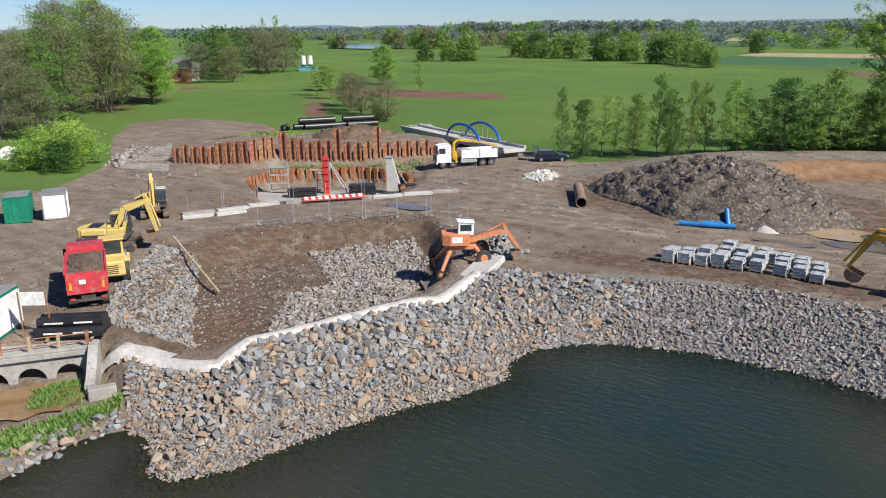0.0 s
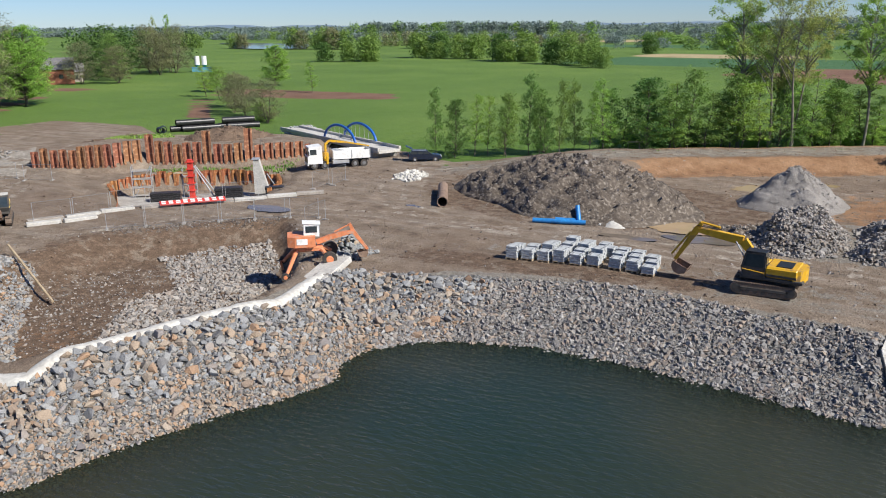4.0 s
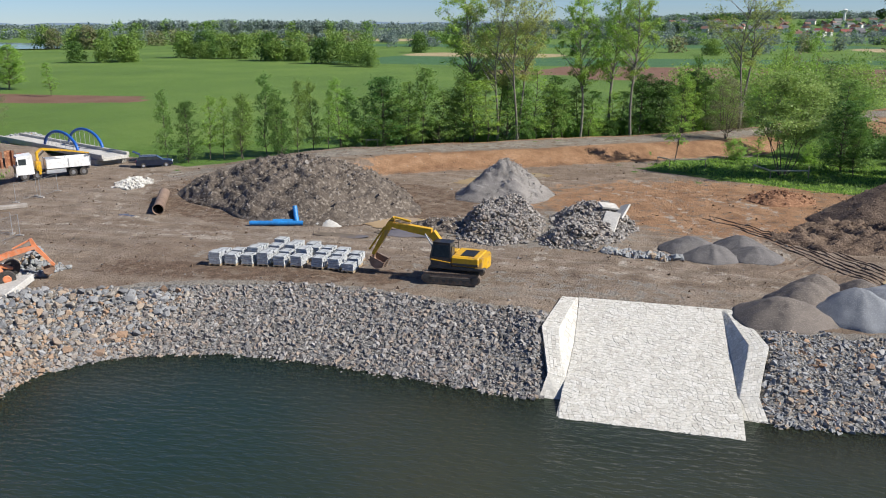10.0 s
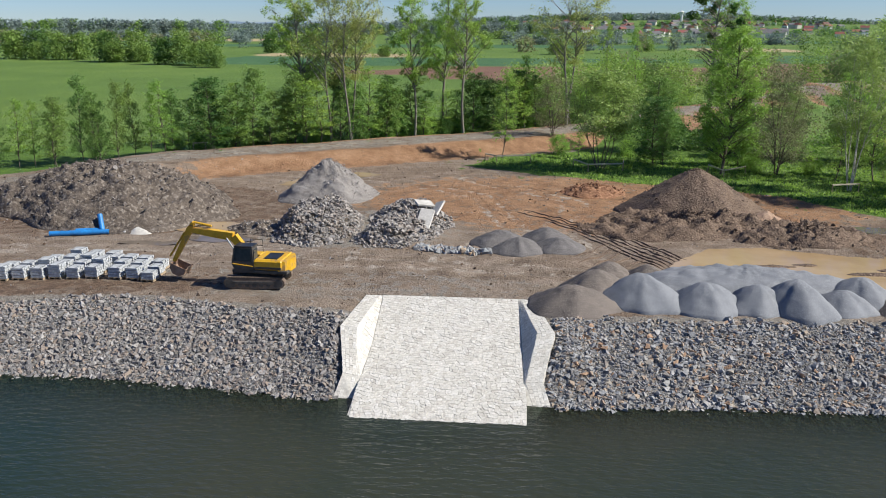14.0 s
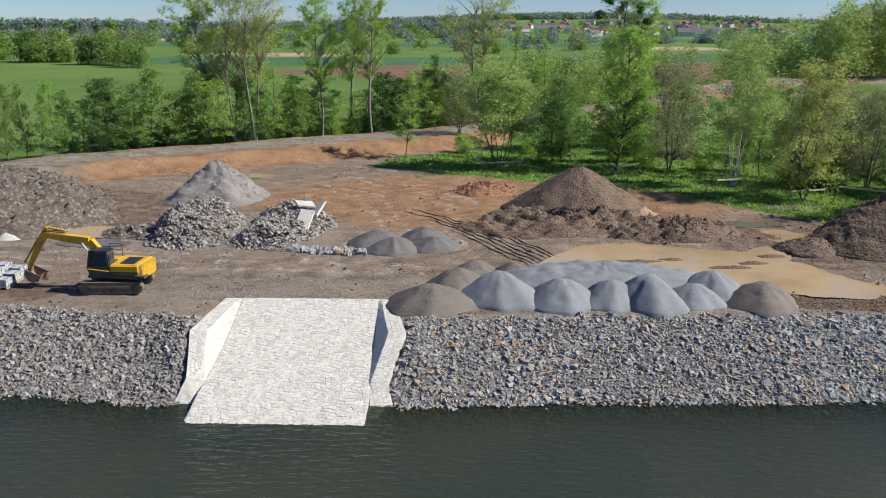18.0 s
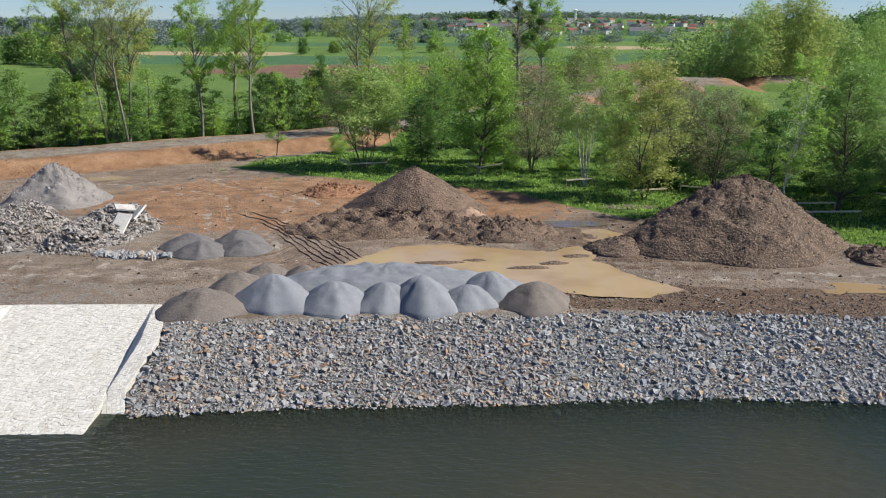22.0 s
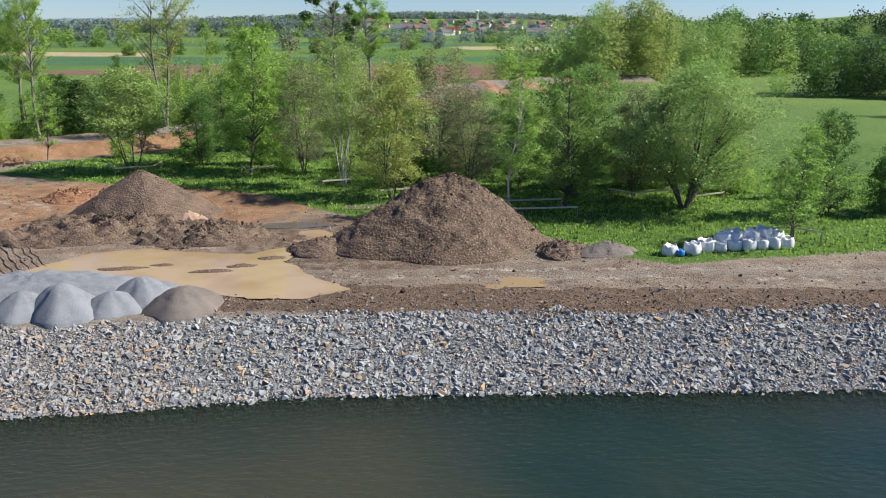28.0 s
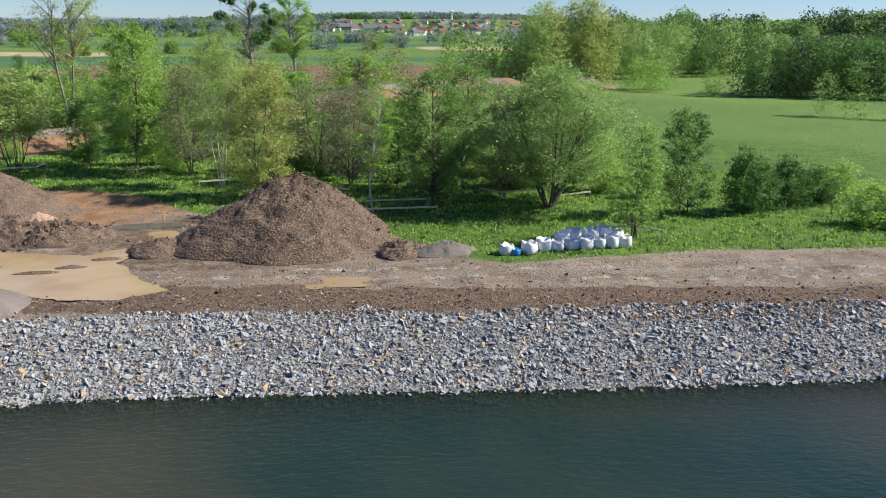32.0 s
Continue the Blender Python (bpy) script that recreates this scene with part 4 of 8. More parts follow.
for k, (x, y, rx, ry) in enumerate(((44.2, 66.4, 1.3, 0.5), (42.2, 65.2, 1.9, 0.45), (46.4, 68.4, 1.2, 0.6), (35.2, 66.6, 2.2, 0.5), (38.0, 67.2, 1.0, 0.35))):
    heap("mud_bar", "flat bar of brown mud rising from the pool", x, y, rx, ry, 0.2, 700 + k, m_earth, base=2.2, rough=0.05, power=0.6, ring=8, seg=28)


def tyre_ruts():
    """Churned ridges of mud left by turning tyres."""
    r = random.Random(12)
    main = [(8, 86.2), (12.4, 85.4), (16.0, 83.6), (19.4, 80.4), (22.6, 75.6), (25.4, 70.6), (27.4, 67.2), (28.6, 65.4)]
    fans = [[(20.6, 66.2), (22.6, 68.4), (24.4, 71.2)], [(21.8, 66.0), (23.4, 68.0), (24.8, 70.4)], [(23.2, 66.0), (24.4, 67.4), (25.6, 69.4)], [(20.0, 67.4), (22.0, 69.4), (23.6, 72.0)], [(24.4, 65.8), (25.6, 67.0), (26.4, 68.2)]]
    lines = [[(x + o * 0.85, y + o * 0.5) for x, y in main[k0:]] for o, k0 in ((-1.7, 4), (-1.1, 3), (-0.5, 2), (0.1, 3), (0.7, 2), (1.4, 4), (1.9, 4))] + fans
    top = empty("tyre_ruts", Matrix(), "dark ridges of churned mud left by turning lorry tyres", "tyre ruts", kind="structure")
    for line in lines:
        pts = []
        for (ax, ay), (bx, by) in zip(line, line[1:]):
            k = max(2, int(math.dist((ax, ay), (bx, by)) / 0.35))
            pts += [(ax + (bx - ax) * i / k, ay + (by - ay) * i / k) for i in range(k)]
        gz = height(np.array([p[0] for p in pts]), np.array([p[1] for p in pts]))
        vs, fs = [], []
        for i, (x, y) in enumerate(pts):
            a, b = pts[max(i - 1, 0)], pts[min(i + 1, len(pts) - 1)]
            d = Vector((b[0] - a[0], b[1] - a[1])).normalized()
            w = r.uniform(0.07, 0.14)
            hh = r.uniform(0.03, 0.10) * min(1, i / 4, (len(pts) - 1 - i) / 4)
            sx = 0.08 * math.sin(i * 0.7) + r.uniform(-0.04, 0.04)
            x, y = x - d.y * sx, y + d.x * sx
            for u, v in ((-w, -0.04), (-0.3 * w, hh), (0.35 * w, hh * 0.9), (w, -0.04)):
                vs.append((x - d.y * u, y + d.x * u, gz[i] + v + 0.012))
        for i in range(len(pts) - 1):
            for j in range(3):
                fs.append((i * 4 + j, i * 4 + j + 1, i * 4 + j + 5, i * 4 + j + 4))
        part("ridge", mesh_of("ridge", vs, fs, m_earth), None, top)


tyre_ruts()


# ---- trees ----
m_bark = mat("bark", (0.075, 0.058, 0.045), (0.14, 0.115, 0.09), scale=3, fine=14, bump=0.5)
m_birch = mat("birch_bark", (0.55, 0.53, 0.48), (0.4, 0.38, 0.34), (0.08, 0.07, 0.06), scale=2, fine=7, bump=0.3)
m_poplar = mat("grey_poplar_bark", (0.25, 0.23, 0.19), (0.16, 0.145, 0.12), (0.10, 0.09, 0.075), scale=1.5, fine=9, bump=0.4)
LEAF = {
    # pale blue-green: air haze over the plain mixed into the leaf colour
    "distant": mat("hazed_far_leaves", (0.225, 0.285, 0.255), (0.18, 0.24, 0.215), scale=0.01, fine=0.1, bump=0, rough=0.8, trans=0.4),
    "fresh": mat("fresh_leaves", (0.345, 0.523, 0.095), (0.230, 0.383, 0.066), scale=0.35, fine=2.0, bump=0, rough=0.6, trans=0.46, spread=0.012),
    "mid": mat("green_leaves", (0.230, 0.364, 0.081), (0.151, 0.269, 0.056), scale=0.35, fine=2.0, bump=0, rough=0.6, trans=0.42, spread=0.015),
    "dark": mat("dark_leaves", (0.110, 0.226, 0.044), (0.076, 0.163, 0.034), scale=0.35, fine=2.0, bump=0, rough=0.6, trans=0.46, spread=0.01),
    "olive": mat("olive_leaves", (0.439, 0.477, 0.138), (0.314, 0.370, 0.101), scale=0.35, fine=2.0, bump=0, rough=0.6, trans=0.46, spread=0.012),
    "spruce": mat("deep_green_needles", (0.035, 0.075, 0.022), (0.055, 0.105, 0.03), scale=0.35, fine=2.0, bump=0, rough=0.7, trans=0.2, spread=0.01),
    "willow": mat("willow_leaves", (0.354, 0.483, 0.142), (0.251, 0.373, 0.101), scale=0.35, fine=2.0, bump=0, rough=0.6, trans=0.46, spread=0.012),
    "bare": mat("budding_twigs", (0.258, 0.274, 0.127), (0.187, 0.197, 0.099), scale=0.35, fine=2.0, bump=0, rough=0.7, trans=0.4, spread=0.012),
}


def leaf_quads(r, centres, size, long=1.5, flat=0.7):
    """Small pointed leaves at the centres, turned at random but mostly facing the sky."""
    n = len(centres)
    up = r.normal(size=(n, 3)) + np.array([0, 0, 2.0 * flat])
    up /= np.linalg.norm(up, axis=1)[:, None]
    u = np.cross(up, r.normal(size=(n, 3)))
    u /= np.linalg.norm(u, axis=1)[:, None]
    w = np.cross(up, u)
    s = (size * r.uniform(0.6, 1.35, n))[:, None]
    a, b = u * s * 0.5 * long, w * s * 0.5
    return np.stack([centres - a + b * 0.75, centres + a, centres - a * 0.6 - b * 0.75], 1).reshape(-1, 3)


def quad_mesh(name, pts, material, sides=3, which=None):
    """Loose leaves or blades as one mesh; which: each one's material."""
    n = len(pts) // sides
    me = bpy.data.meshes.new(name)
    me.vertices.add(len(pts))
    me.vertices.foreach_set("co", pts.ravel())
    me.loops.add(sides * n)
    me.loops.foreach_set("vertex_index", np.arange(sides * n))
    me.polygons.add(n)
    me.polygons.foreach_set("loop_start", np.arange(0, sides * n, sides))
    for m in material if isinstance(material, list) else [material]:
        me.materials.append(m)
    if which is not None:
        me.polygons.foreach_set("material_index", which)
    me.update(calc_edges=True)
    return me


def limb(vs, fs, path, r0, r1, seg=6):
    """A tapered bent tube through the path's points."""
    base = len(vs)
    n = len(path)
    for i, p in enumerate(path):
        d = (path[min(i + 1, n - 1)] - path[max(i - 1, 0)])
        d = d / (np.linalg.norm(d) + 1e-9)
        a = np.cross(d, (0.31, 0.95, 0.1))
        a /= np.linalg.norm(a)
        b = np.cross(d, a)
        rad = r0 + (r1 - r0) * i / (n - 1)
        for j in range(seg):
            t = 6.283185 * j / seg
            vs.append(p + rad * (math.cos(t) * a + math.sin(t) * b))
    for i in range(n - 1):
        for j in range(seg):
            k = (j + 1) % seg
            fs.append((base + i * seg + j, base + i * seg + k, base + (i + 1) * seg + k, base + (i + 1) * seg + j))


def crown_reach(shape, g):
    """Half width of a crown, 0 to 1, at the share g of its height."""
    if shape == "cone":
        return 0.16 + 0.95 * (1 - g) ** 0.8 * min(1.0, 0.45 + 3.0 * g)
    if shape == "vase":
        return 0.35 + 0.65 * math.sin(min(1.0, g / 0.62) * math.pi / 2) if g < 0.62 else max(0.25, math.sqrt(max(0.0, 1 - ((g - 0.62) / 0.42) ** 2)))
    if shape == "dome":
        return max(0.12, (1 - g ** 2.4) ** 0.6) * min(1.0, 0.62 + 1.5 * g)
    return max(0.2, math.sqrt(max(0.0, 1 - ((g - 0.42) / 0.62) ** 2)))


def tree_data(seed, hgt, width, stems=1, clear=0.3, limbs=16, leaves=3500, leaf=0.3, shape="oval", lean=0.06, girth=0.018, clump=0.10, twig_droop=0.0, spread_base=0.4):
    """Trunks, a bent limb out to every clump of the crown, and leaves round the clumps."""
    r = np.random.RandomState(seed)
    vs, fs = [], []
    rad = hgt * girth / math.sqrt(stems) * 1.15
    trunks = []
    lean_way = r.uniform(0, 6.283)
    for s in range(stems):
        az = 6.283 * s / stems + r.uniform(0, 0.9)
        top = hgt * (r.uniform(0.66, 0.86) if stems > 1 else 0.95)
        out = spread_base * width * 0.5 * r.uniform(0.6, 1.1) if stems > 1 else lean * hgt
        az = az if stems > 1 else lean_way
        end = np.array([math.cos(az) * out, math.sin(az) * out, top])
        foot = np.array([0.14 * math.cos(az), 0.14 * math.sin(az), -0.3]) if stems > 1 else np.array([0, 0, -0.3])
        sway = r.normal(0, 0.012 * hgt, (2, 2))
        path = []
        for i in range(10):
            u = i / 9
            p = foot + (end - foot) * np.array([u ** 0.85, u ** 0.85, u])
            p[:2] += sway[0] * math.sin(3.1 * u) + sway[1] * math.sin(6.3 * u)
            path.append(p)
        limb(vs, fs, path, rad, rad * 0.16, 6)
        trunks.append(np.array(path))
    n = int(limbs * 2.0)
    ph = r.uniform(0, 6.283, 4)
    pts, per = [], leaves / n
    for k in range(n):
        g = (k + r.uniform(0, 1)) / n
        a = r.uniform(0, 6.283)
        wob = 1 + 0.16 * math.sin(2 * a + ph[0] + 2 * g) + 0.12 * math.sin(3 * a + ph[1] - 5 * g) + 0.10 * math.sin(7 * g + ph[2])
        rho = 0.5 * width * crown_reach(shape, g) * wob * math.sqrt(r.uniform(0.12, 1.0)) * 0.93
        z = hgt * (clear + (0.97 - clear) * g)
        j = min(9, int(9 * z / (hgt * 0.95)))
        t = min(trunks, key=lambda q: (q[j][0] - rho * math.cos(a)) ** 2 + (q[j][1] - rho * math.sin(a)) ** 2)
        axis_at = t[j] if stems == 1 else np.zeros(3)
        c = np.array([axis_at[0] + rho * math.cos(a), axis_at[1] + rho * math.sin(a), z])
        zt = min(max(z - (0.55 + 0.5 * r.uniform()) * max(rho, 0.5), hgt * clear * 0.75), t[-1][2] * 0.98)
        f = 9 * max(0.0, zt + 0.3) / (t[-1][2] + 0.3)
        i = min(8, int(f))
        p0 = t[i] + (t[i + 1] - t[i]) * (f - i)
        d = c - p0
        mid = p0 + d * 0.5 + np.array([0, 0, (0.10 - twig_droop) * np.linalg.norm(d)]) + r.normal(0, 0.06, 3) * np.linalg.norm(d)
        path = [p0 * (1 - u) ** 2 + mid * 2 * u * (1 - u) + c * u * u for u in (0, 0.25, 0.5, 0.75, 1)]
        thick = rad * (0.5 - 0.4 * g) * min(1.0, 0.35 + np.linalg.norm(d) / (0.4 * width))
        limb(vs, fs, path, thick, rad * 0.05, 4)
        m = int(per * r.uniform(0.45, 1.6)) + 3
        sig = clump * width * r.uniform(0.7, 1.25)
        subs = c + r.normal(0, 1, (6, 3)) * np.array([sig, sig, sig * 0.6])
        subs[0] = path[3]
        for q in subs[1:4] if hgt > 5 else subs[1:2]:
            limb(vs, fs, [path[3], (path[3] + q) / 2 + r.normal(0, 0.08, 3), q], rad * 0.09, rad * 0.03, 3)
        own = subs[r.randint(6, size=m)]
        pts.append(own + r.normal(0, 1, (m, 3)) * np.array([sig, sig, sig * 0.62]) * 0.52 - np.array([0, 0, twig_droop * 4 * sig]) * r.uniform(0, 1, (m, 1)))
    pts = np.concatenate(pts)
    pts[:, 2] = np.maximum(pts[:, 2], 0.2)
    return vs, fs, leaf_quads(r, pts, leaf)


PROTO = {}


def tree_kind(key, name, label, leafkey, bark=None, **kw):
    kw["leaves"] = int(kw["leaves"] * 1.9)
    kw["leaf"] *= 0.83
    vs, fs, quads = tree_data(**kw)
    PROTO[key] = (name, label, mesh_of("trunk", [tuple(v) for v in vs], fs, bark or m_bark, True), quad_mesh("crown", quads, LEAF[leafkey]), quads.reshape(-1, 3, 3).mean(1) / np.array([kw["width"], kw["width"], kw["hgt"]]))


tree_kind("alder_a", "young_alder", "slim young alder in fresh spring leaf", "mid", seed=1, hgt=10, width=3.9, clear=0.16, limbs=30, leaves=2900, leaf=0.18, lean=0.03, girth=0.008, clump=0.095)
tree_kind("alder_b", "young_alder", "slender young tree with thin pale-green leaves", "fresh", seed=2, hgt=10, width=3.4, clear=0.2, limbs=26, leaves=1900, leaf=0.16, lean=0.04, girth=0.007, clump=0.085)
tree_kind("alder_c", "young_alder", "dense young tree in dark green leaf", "dark", seed=3, hgt=10, width=4.8, clear=0.07, limbs=36, leaves=3900, leaf=0.20, lean=0.02, girth=0.009, clump=0.09)
tree_kind("poplar_a", "tall_poplar", "tall open poplar with bare trunk and sparse crown", "fresh", bark=m_poplar, seed=4, hgt=23, width=9.5, clear=0.40, limbs=30, leaves=5400, leaf=0.24, lean=0.05, girth=0.012, clump=0.062, shape="vase")
tree_kind("poplar_b", "tall_poplar", "tall leaning poplar with forked limbs and light leaves", "olive", bark=m_poplar, seed=5, hgt=23, width=12.5, clear=0.40, stems=2, limbs=30, leaves=5000, leaf=0.24, girth=0.014, clump=0.055, shape="vase", spread_base=0.45)
tree_kind("poplar_bare", "tall_poplar", "tall nearly bare poplar", "bare", bark=m_poplar, seed=15, hgt=23, width=10, clear=0.45, limbs=24, leaves=900, leaf=0.24, lean=0.05, girth=0.014, clump=0.055, shape="vase")
tree_kind("round_a", "leafy_tree", "broad leafy tree in mid-green spring foliage", "mid", seed=6, hgt=15, width=9, clear=0.12, limbs=52, leaves=7800, leaf=0.23, girth=0.011, clump=0.07)
tree_kind("round_b", "leafy_tree", "tall bright-green leafy tree", "fresh", seed=7, hgt=16, width=8.5, clear=0.14, limbs=56, leaves=9200, leaf=0.23, girth=0.010, clump=0.068)
tree_kind("willow_a", "willow_tree", "yellow-green willow with fine drooping twigs", "olive", seed=8, hgt=13, width=7.6, stems=3, clear=0.14, limbs=50, leaves=8600, leaf=0.19, girth=0.010, clump=0.075, twig_droop=0.07, spread_base=0.3)
tree_kind("multi_a", "multi_stem_tree", "many-stemmed willow bush with light leaves", "willow", seed=9, hgt=10, width=6.6, stems=7, clear=0.38, limbs=48, leaves=6600, leaf=0.19, girth=0.011, clump=0.085, spread_base=0.75, shape="dome")
tree_kind("pale_stems", "multi_stem_tree", "tall tree with a fan of slim pale stems and grey-green leaves", "willow", bark=m_birch, seed=19, hgt=16, width=7.6, stems=5, clear=0.38, limbs=44, leaves=6400, leaf=0.19, girth=0.0085, clump=0.08, spread_base=0.55)
tree_kind("big_willow", "spreading_willow", "wide spreading willow with several dark leaning trunks", "willow", seed=10, hgt=13.4, width=16.0, stems=8, clear=0.24, limbs=110, leaves=24000, leaf=0.20, girth=0.030, clump=0.062, spread_base=0.72, shape="dome")
tree_kind("birch", "birch_tree", "slim birch with white trunk and thin foliage", "fresh", bark=m_birch, seed=11, hgt=16, width=4.6, clear=0.3, limbs=30, leaves=3400, leaf=0.19, girth=0.007, clump=0.09, lean=0.02)
tree_kind("bare_a", "budding_tree", "grey-brown tree just coming into leaf", "bare", seed=12, hgt=14, width=9, clear=0.12, stems=4, limbs=60, leaves=6400, leaf=0.19, girth=0.012, clump=0.075, spread_base=0.45)
tree_kind("shrub_a", "shrub", "rounded dark green shrub", "dark", seed=13, hgt=4, width=4.4, stems=4, clear=0.05, limbs=24, leaves=2800, leaf=0.19, girth=0.012, clump=0.10, spread_base=0.5, shape="dome")
tree_kind("shrub_b", "shrub", "loose light green shrub", "fresh", seed=14, hgt=4, width=4.6, stems=5, clear=0.05, limbs=22, leaves=2300, leaf=0.19, girth=0.012, clump=0.11, spread_base=0.6, shape="dome")

tree_r = random.Random(4)
GROUPS = {"young_alder": "young trees along the embankment", "tall_poplar": "tall poplars behind the embankment", "shrub": "shrubs at the wood edge"}


def tree(key, x, y, scale=1.0, wide=None):
    name, label, trunk, crown = PROTO[key][:4]
    top = empty(name, Matrix(), label, "shrub" if "shrub" in key else "tree", GROUPS.get(name, ""))
    part("trunk", trunk, None, top)
    part("crown", crown, None, top)
    w = wide or scale
    top.matrix_world = pose(x, y, G(x, y), 0, 0, tree_r.uniform(0, 360)) @ Matrix.Diagonal((w, w, scale, 1))
    return top


# rows on and behind the embankment
for k in range(30):
    t = k / 29
    x, y = -51 + 46 * t + tree_r.uniform(-0.8, 0.8), 97.5 + 28 * t + tree_r.uniform(0.0, 2.5)
    tree(tree_r.choice(("alder_a", "alder_b", "alder_b", "alder_a", "alder_b", "alder_a", "alder_c")), x, y, tree_r.uniform(0.8, 1.2), tree_r.uniform(0.95, 1.4) if k > 11 else tree_r.uniform(0.6, 0.9))
for k in range(16):
    t = k / 15
    x, y = -5 + 32 * t + tree_r.uniform(-0.8, 0.8), 128 + 20 * t + tree_r.uniform(0.0, 4)
    tree(tree_r.choice(("alder_a", "alder_b", "alder_c", "alder_b")), x, y, tree_r.uniform(0.75, 1.1), tree_r.uniform(1.0, 1.45))
for k in range(44):
    t = k / 43
    x, y = -34 + 60 * t + tree_r.uniform(-1, 1), 112.5 + 36 * t + tree_r.uniform(0, 5)
    tree(tree_r.choice(("shrub_b", "shrub_b", "shrub_b", "shrub_a")), x, y, tree_r.uniform(0.5, 0.95))
for key, x, y, s, w in (("poplar_b", -12.0, 123.2, 1.04, 0.9), ("poplar_b", -9.0, 123.4, 1.06, 0.85), ("poplar_a", -16.2, 124.5, 0.98, 1.0), ("poplar_a", -0.4, 130.6, 0.98, 0.78), ("poplar_a", 3.6, 137.0, 1.0, 0.85), ("poplar_a", 7.2, 132.4, 0.98, 0.75),
                        ("poplar_b", 23.7, 141.8, 1.12, 1.0), ("alder_b", 30, 146, 1.7, 0.8), ("alder_b", 17, 141, 1.3, 0.9), ("poplar_a", 58.2, 180, 1.08, 1.15), ("alder_b", 36, 150, 1.6, 0.8)):
    tree(key, x, y, s, w)
# the wood beside the site
for key, x, y, s, w in (("alder_b", 13.6, 115.3, 1.2, 1.1), ("multi_a", 26.2, 108.4, 1.25, 1.62), ("alder_c", 33.6, 113, 0.88, 1.25), ("round_b", 40.8, 106.4, 1.12, 1.05), ("bare_a", 47.4, 106.5, 0.95, 0.95), ("pale_stems", 52.4, 96.6, 1.05, 1.0),
                        ("willow_a", 57.5, 89.9, 1.12, 1.1), ("bare_a", 63.0, 98, 0.85, 1.0), ("bare_a", 67, 96, 0.8, 0.85), ("birch", 68.6, 80.8, 0.98, 1.0), ("round_a", 74.6, 82.5, 0.92, 0.95), ("round_a", 79.2, 90, 0.92, 0.9), ("bare_a", 82.8, 85.5, 0.85, 0.7),
                        ("big_willow", 86.2, 80.0, 1.0, 1.0), ("alder_b", 89.2, 65.2, 1.02, 1.25), ("alder_a", 90.2, 66.6, 0.8, 0.9), ("alder_a", 97.2, 74.0, 1.05, 1.0), ("alder_c", 98.9, 75.6, 1.0, 0.8), ("shrub_a", 104.0, 74.6, 1.5, 1.0), ("shrub_a", 106.4, 75.6, 1.2, 0.9), ("shrub_a", 110, 77.0, 1.2, 1.0), ("shrub_a", 114.2, 78.4, 0.9, 1.0), ("shrub_b", 117.5, 79.5, 0.95, 1.0),
                        ("shrub_b", 113.5, 68.5, 1.0, 1.2), ("shrub_b", 117, 68, 0.95, 1.2), ("round_a", 36, 124, 0.72, 0.8), ("round_b", 45, 127, 0.75, 0.8), ("multi_a", 52, 120, 1.0, 1.1), ("round_b", 60, 118, 0.75, 0.8), ("bare_a", 68, 114, 0.75, 0.9), ("multi_a", 75, 108, 0.9, 1.1),
                        ("shrub_b", 84, 101, 1.0, 0.9), ("bare_a", 91, 97, 0.6, 0.75), ("shrub_b", 96, 93, 1.4, 1.2), ("shrub_b", 94, 86, 1.1, 1.1), ("alder_b", 29, 127, 1.0, 1.1), ("bare_a", 21, 130, 0.65, 0.7), ("alder_c", 72, 93, 0.9, 1.0), ("shrub_a", 62, 95, 0.9, 1.0), ("shrub_a", 59.8, 97, 0.9, 1.0),
                        ("alder_a", 44.5, 113, 1.0, 1.0), ("alder_b", 58, 104, 1.1, 1.2), ("bare_a", 88.5, 90, 0.65, 0.75), ("alder_c", 70.5, 103, 0.8, 1.0), ("alder_b", 79, 97, 0.95, 1.1), ("shrub_a", 77.4, 92.5, 0.8, 1.0), ("shrub_a", 85, 90, 0.9, 1.1)):
    tree(key, x, y, s, w)
for k in range(22):
    t = k / 21
    x, y = 22 + 76 * t + tree_r.uniform(-2, 2), 117.5 - 33 * t + tree_r.uniform(-2, 9)
    tree(tree_r.choice(("shrub_b", "alder_b", "alder_a", "shrub_b")), x, y, *((tree_r.uniform(0.45, 0.75),) * 2))


def mistletoe_poplar(x, y):
    t = tree("poplar_bare", x, y, 1.02, 1.2)
    tagged(t, "bare-topped poplar hung with round dark mistletoe balls", "tree")
    r = np.random.RandomState(77)
    vs = np.array([v.co[:] for v in PROTO["poplar_bare"][2].vertices])
    high = vs[(vs[:, 2] > 13) & (np.hypot(vs[:, 0], vs[:, 1]) > 1.8)]
    for k in range(26):
        c = high[r.randint(len(high))]
        p = r.normal(size=(130, 3))
        p = p / np.linalg.norm(p, axis=1)[:, None] * r.uniform(0.3, 0.85, (130, 1)) * r.uniform(0.6, 1.15)
        part("mistletoe_ball", quad_mesh("mistletoe_ball", leaf_quads(r, p + c, 0.34), LEAF["dark"]), None, t, "round dark green mistletoe ball")


mistletoe_poplar(50.5, 161)


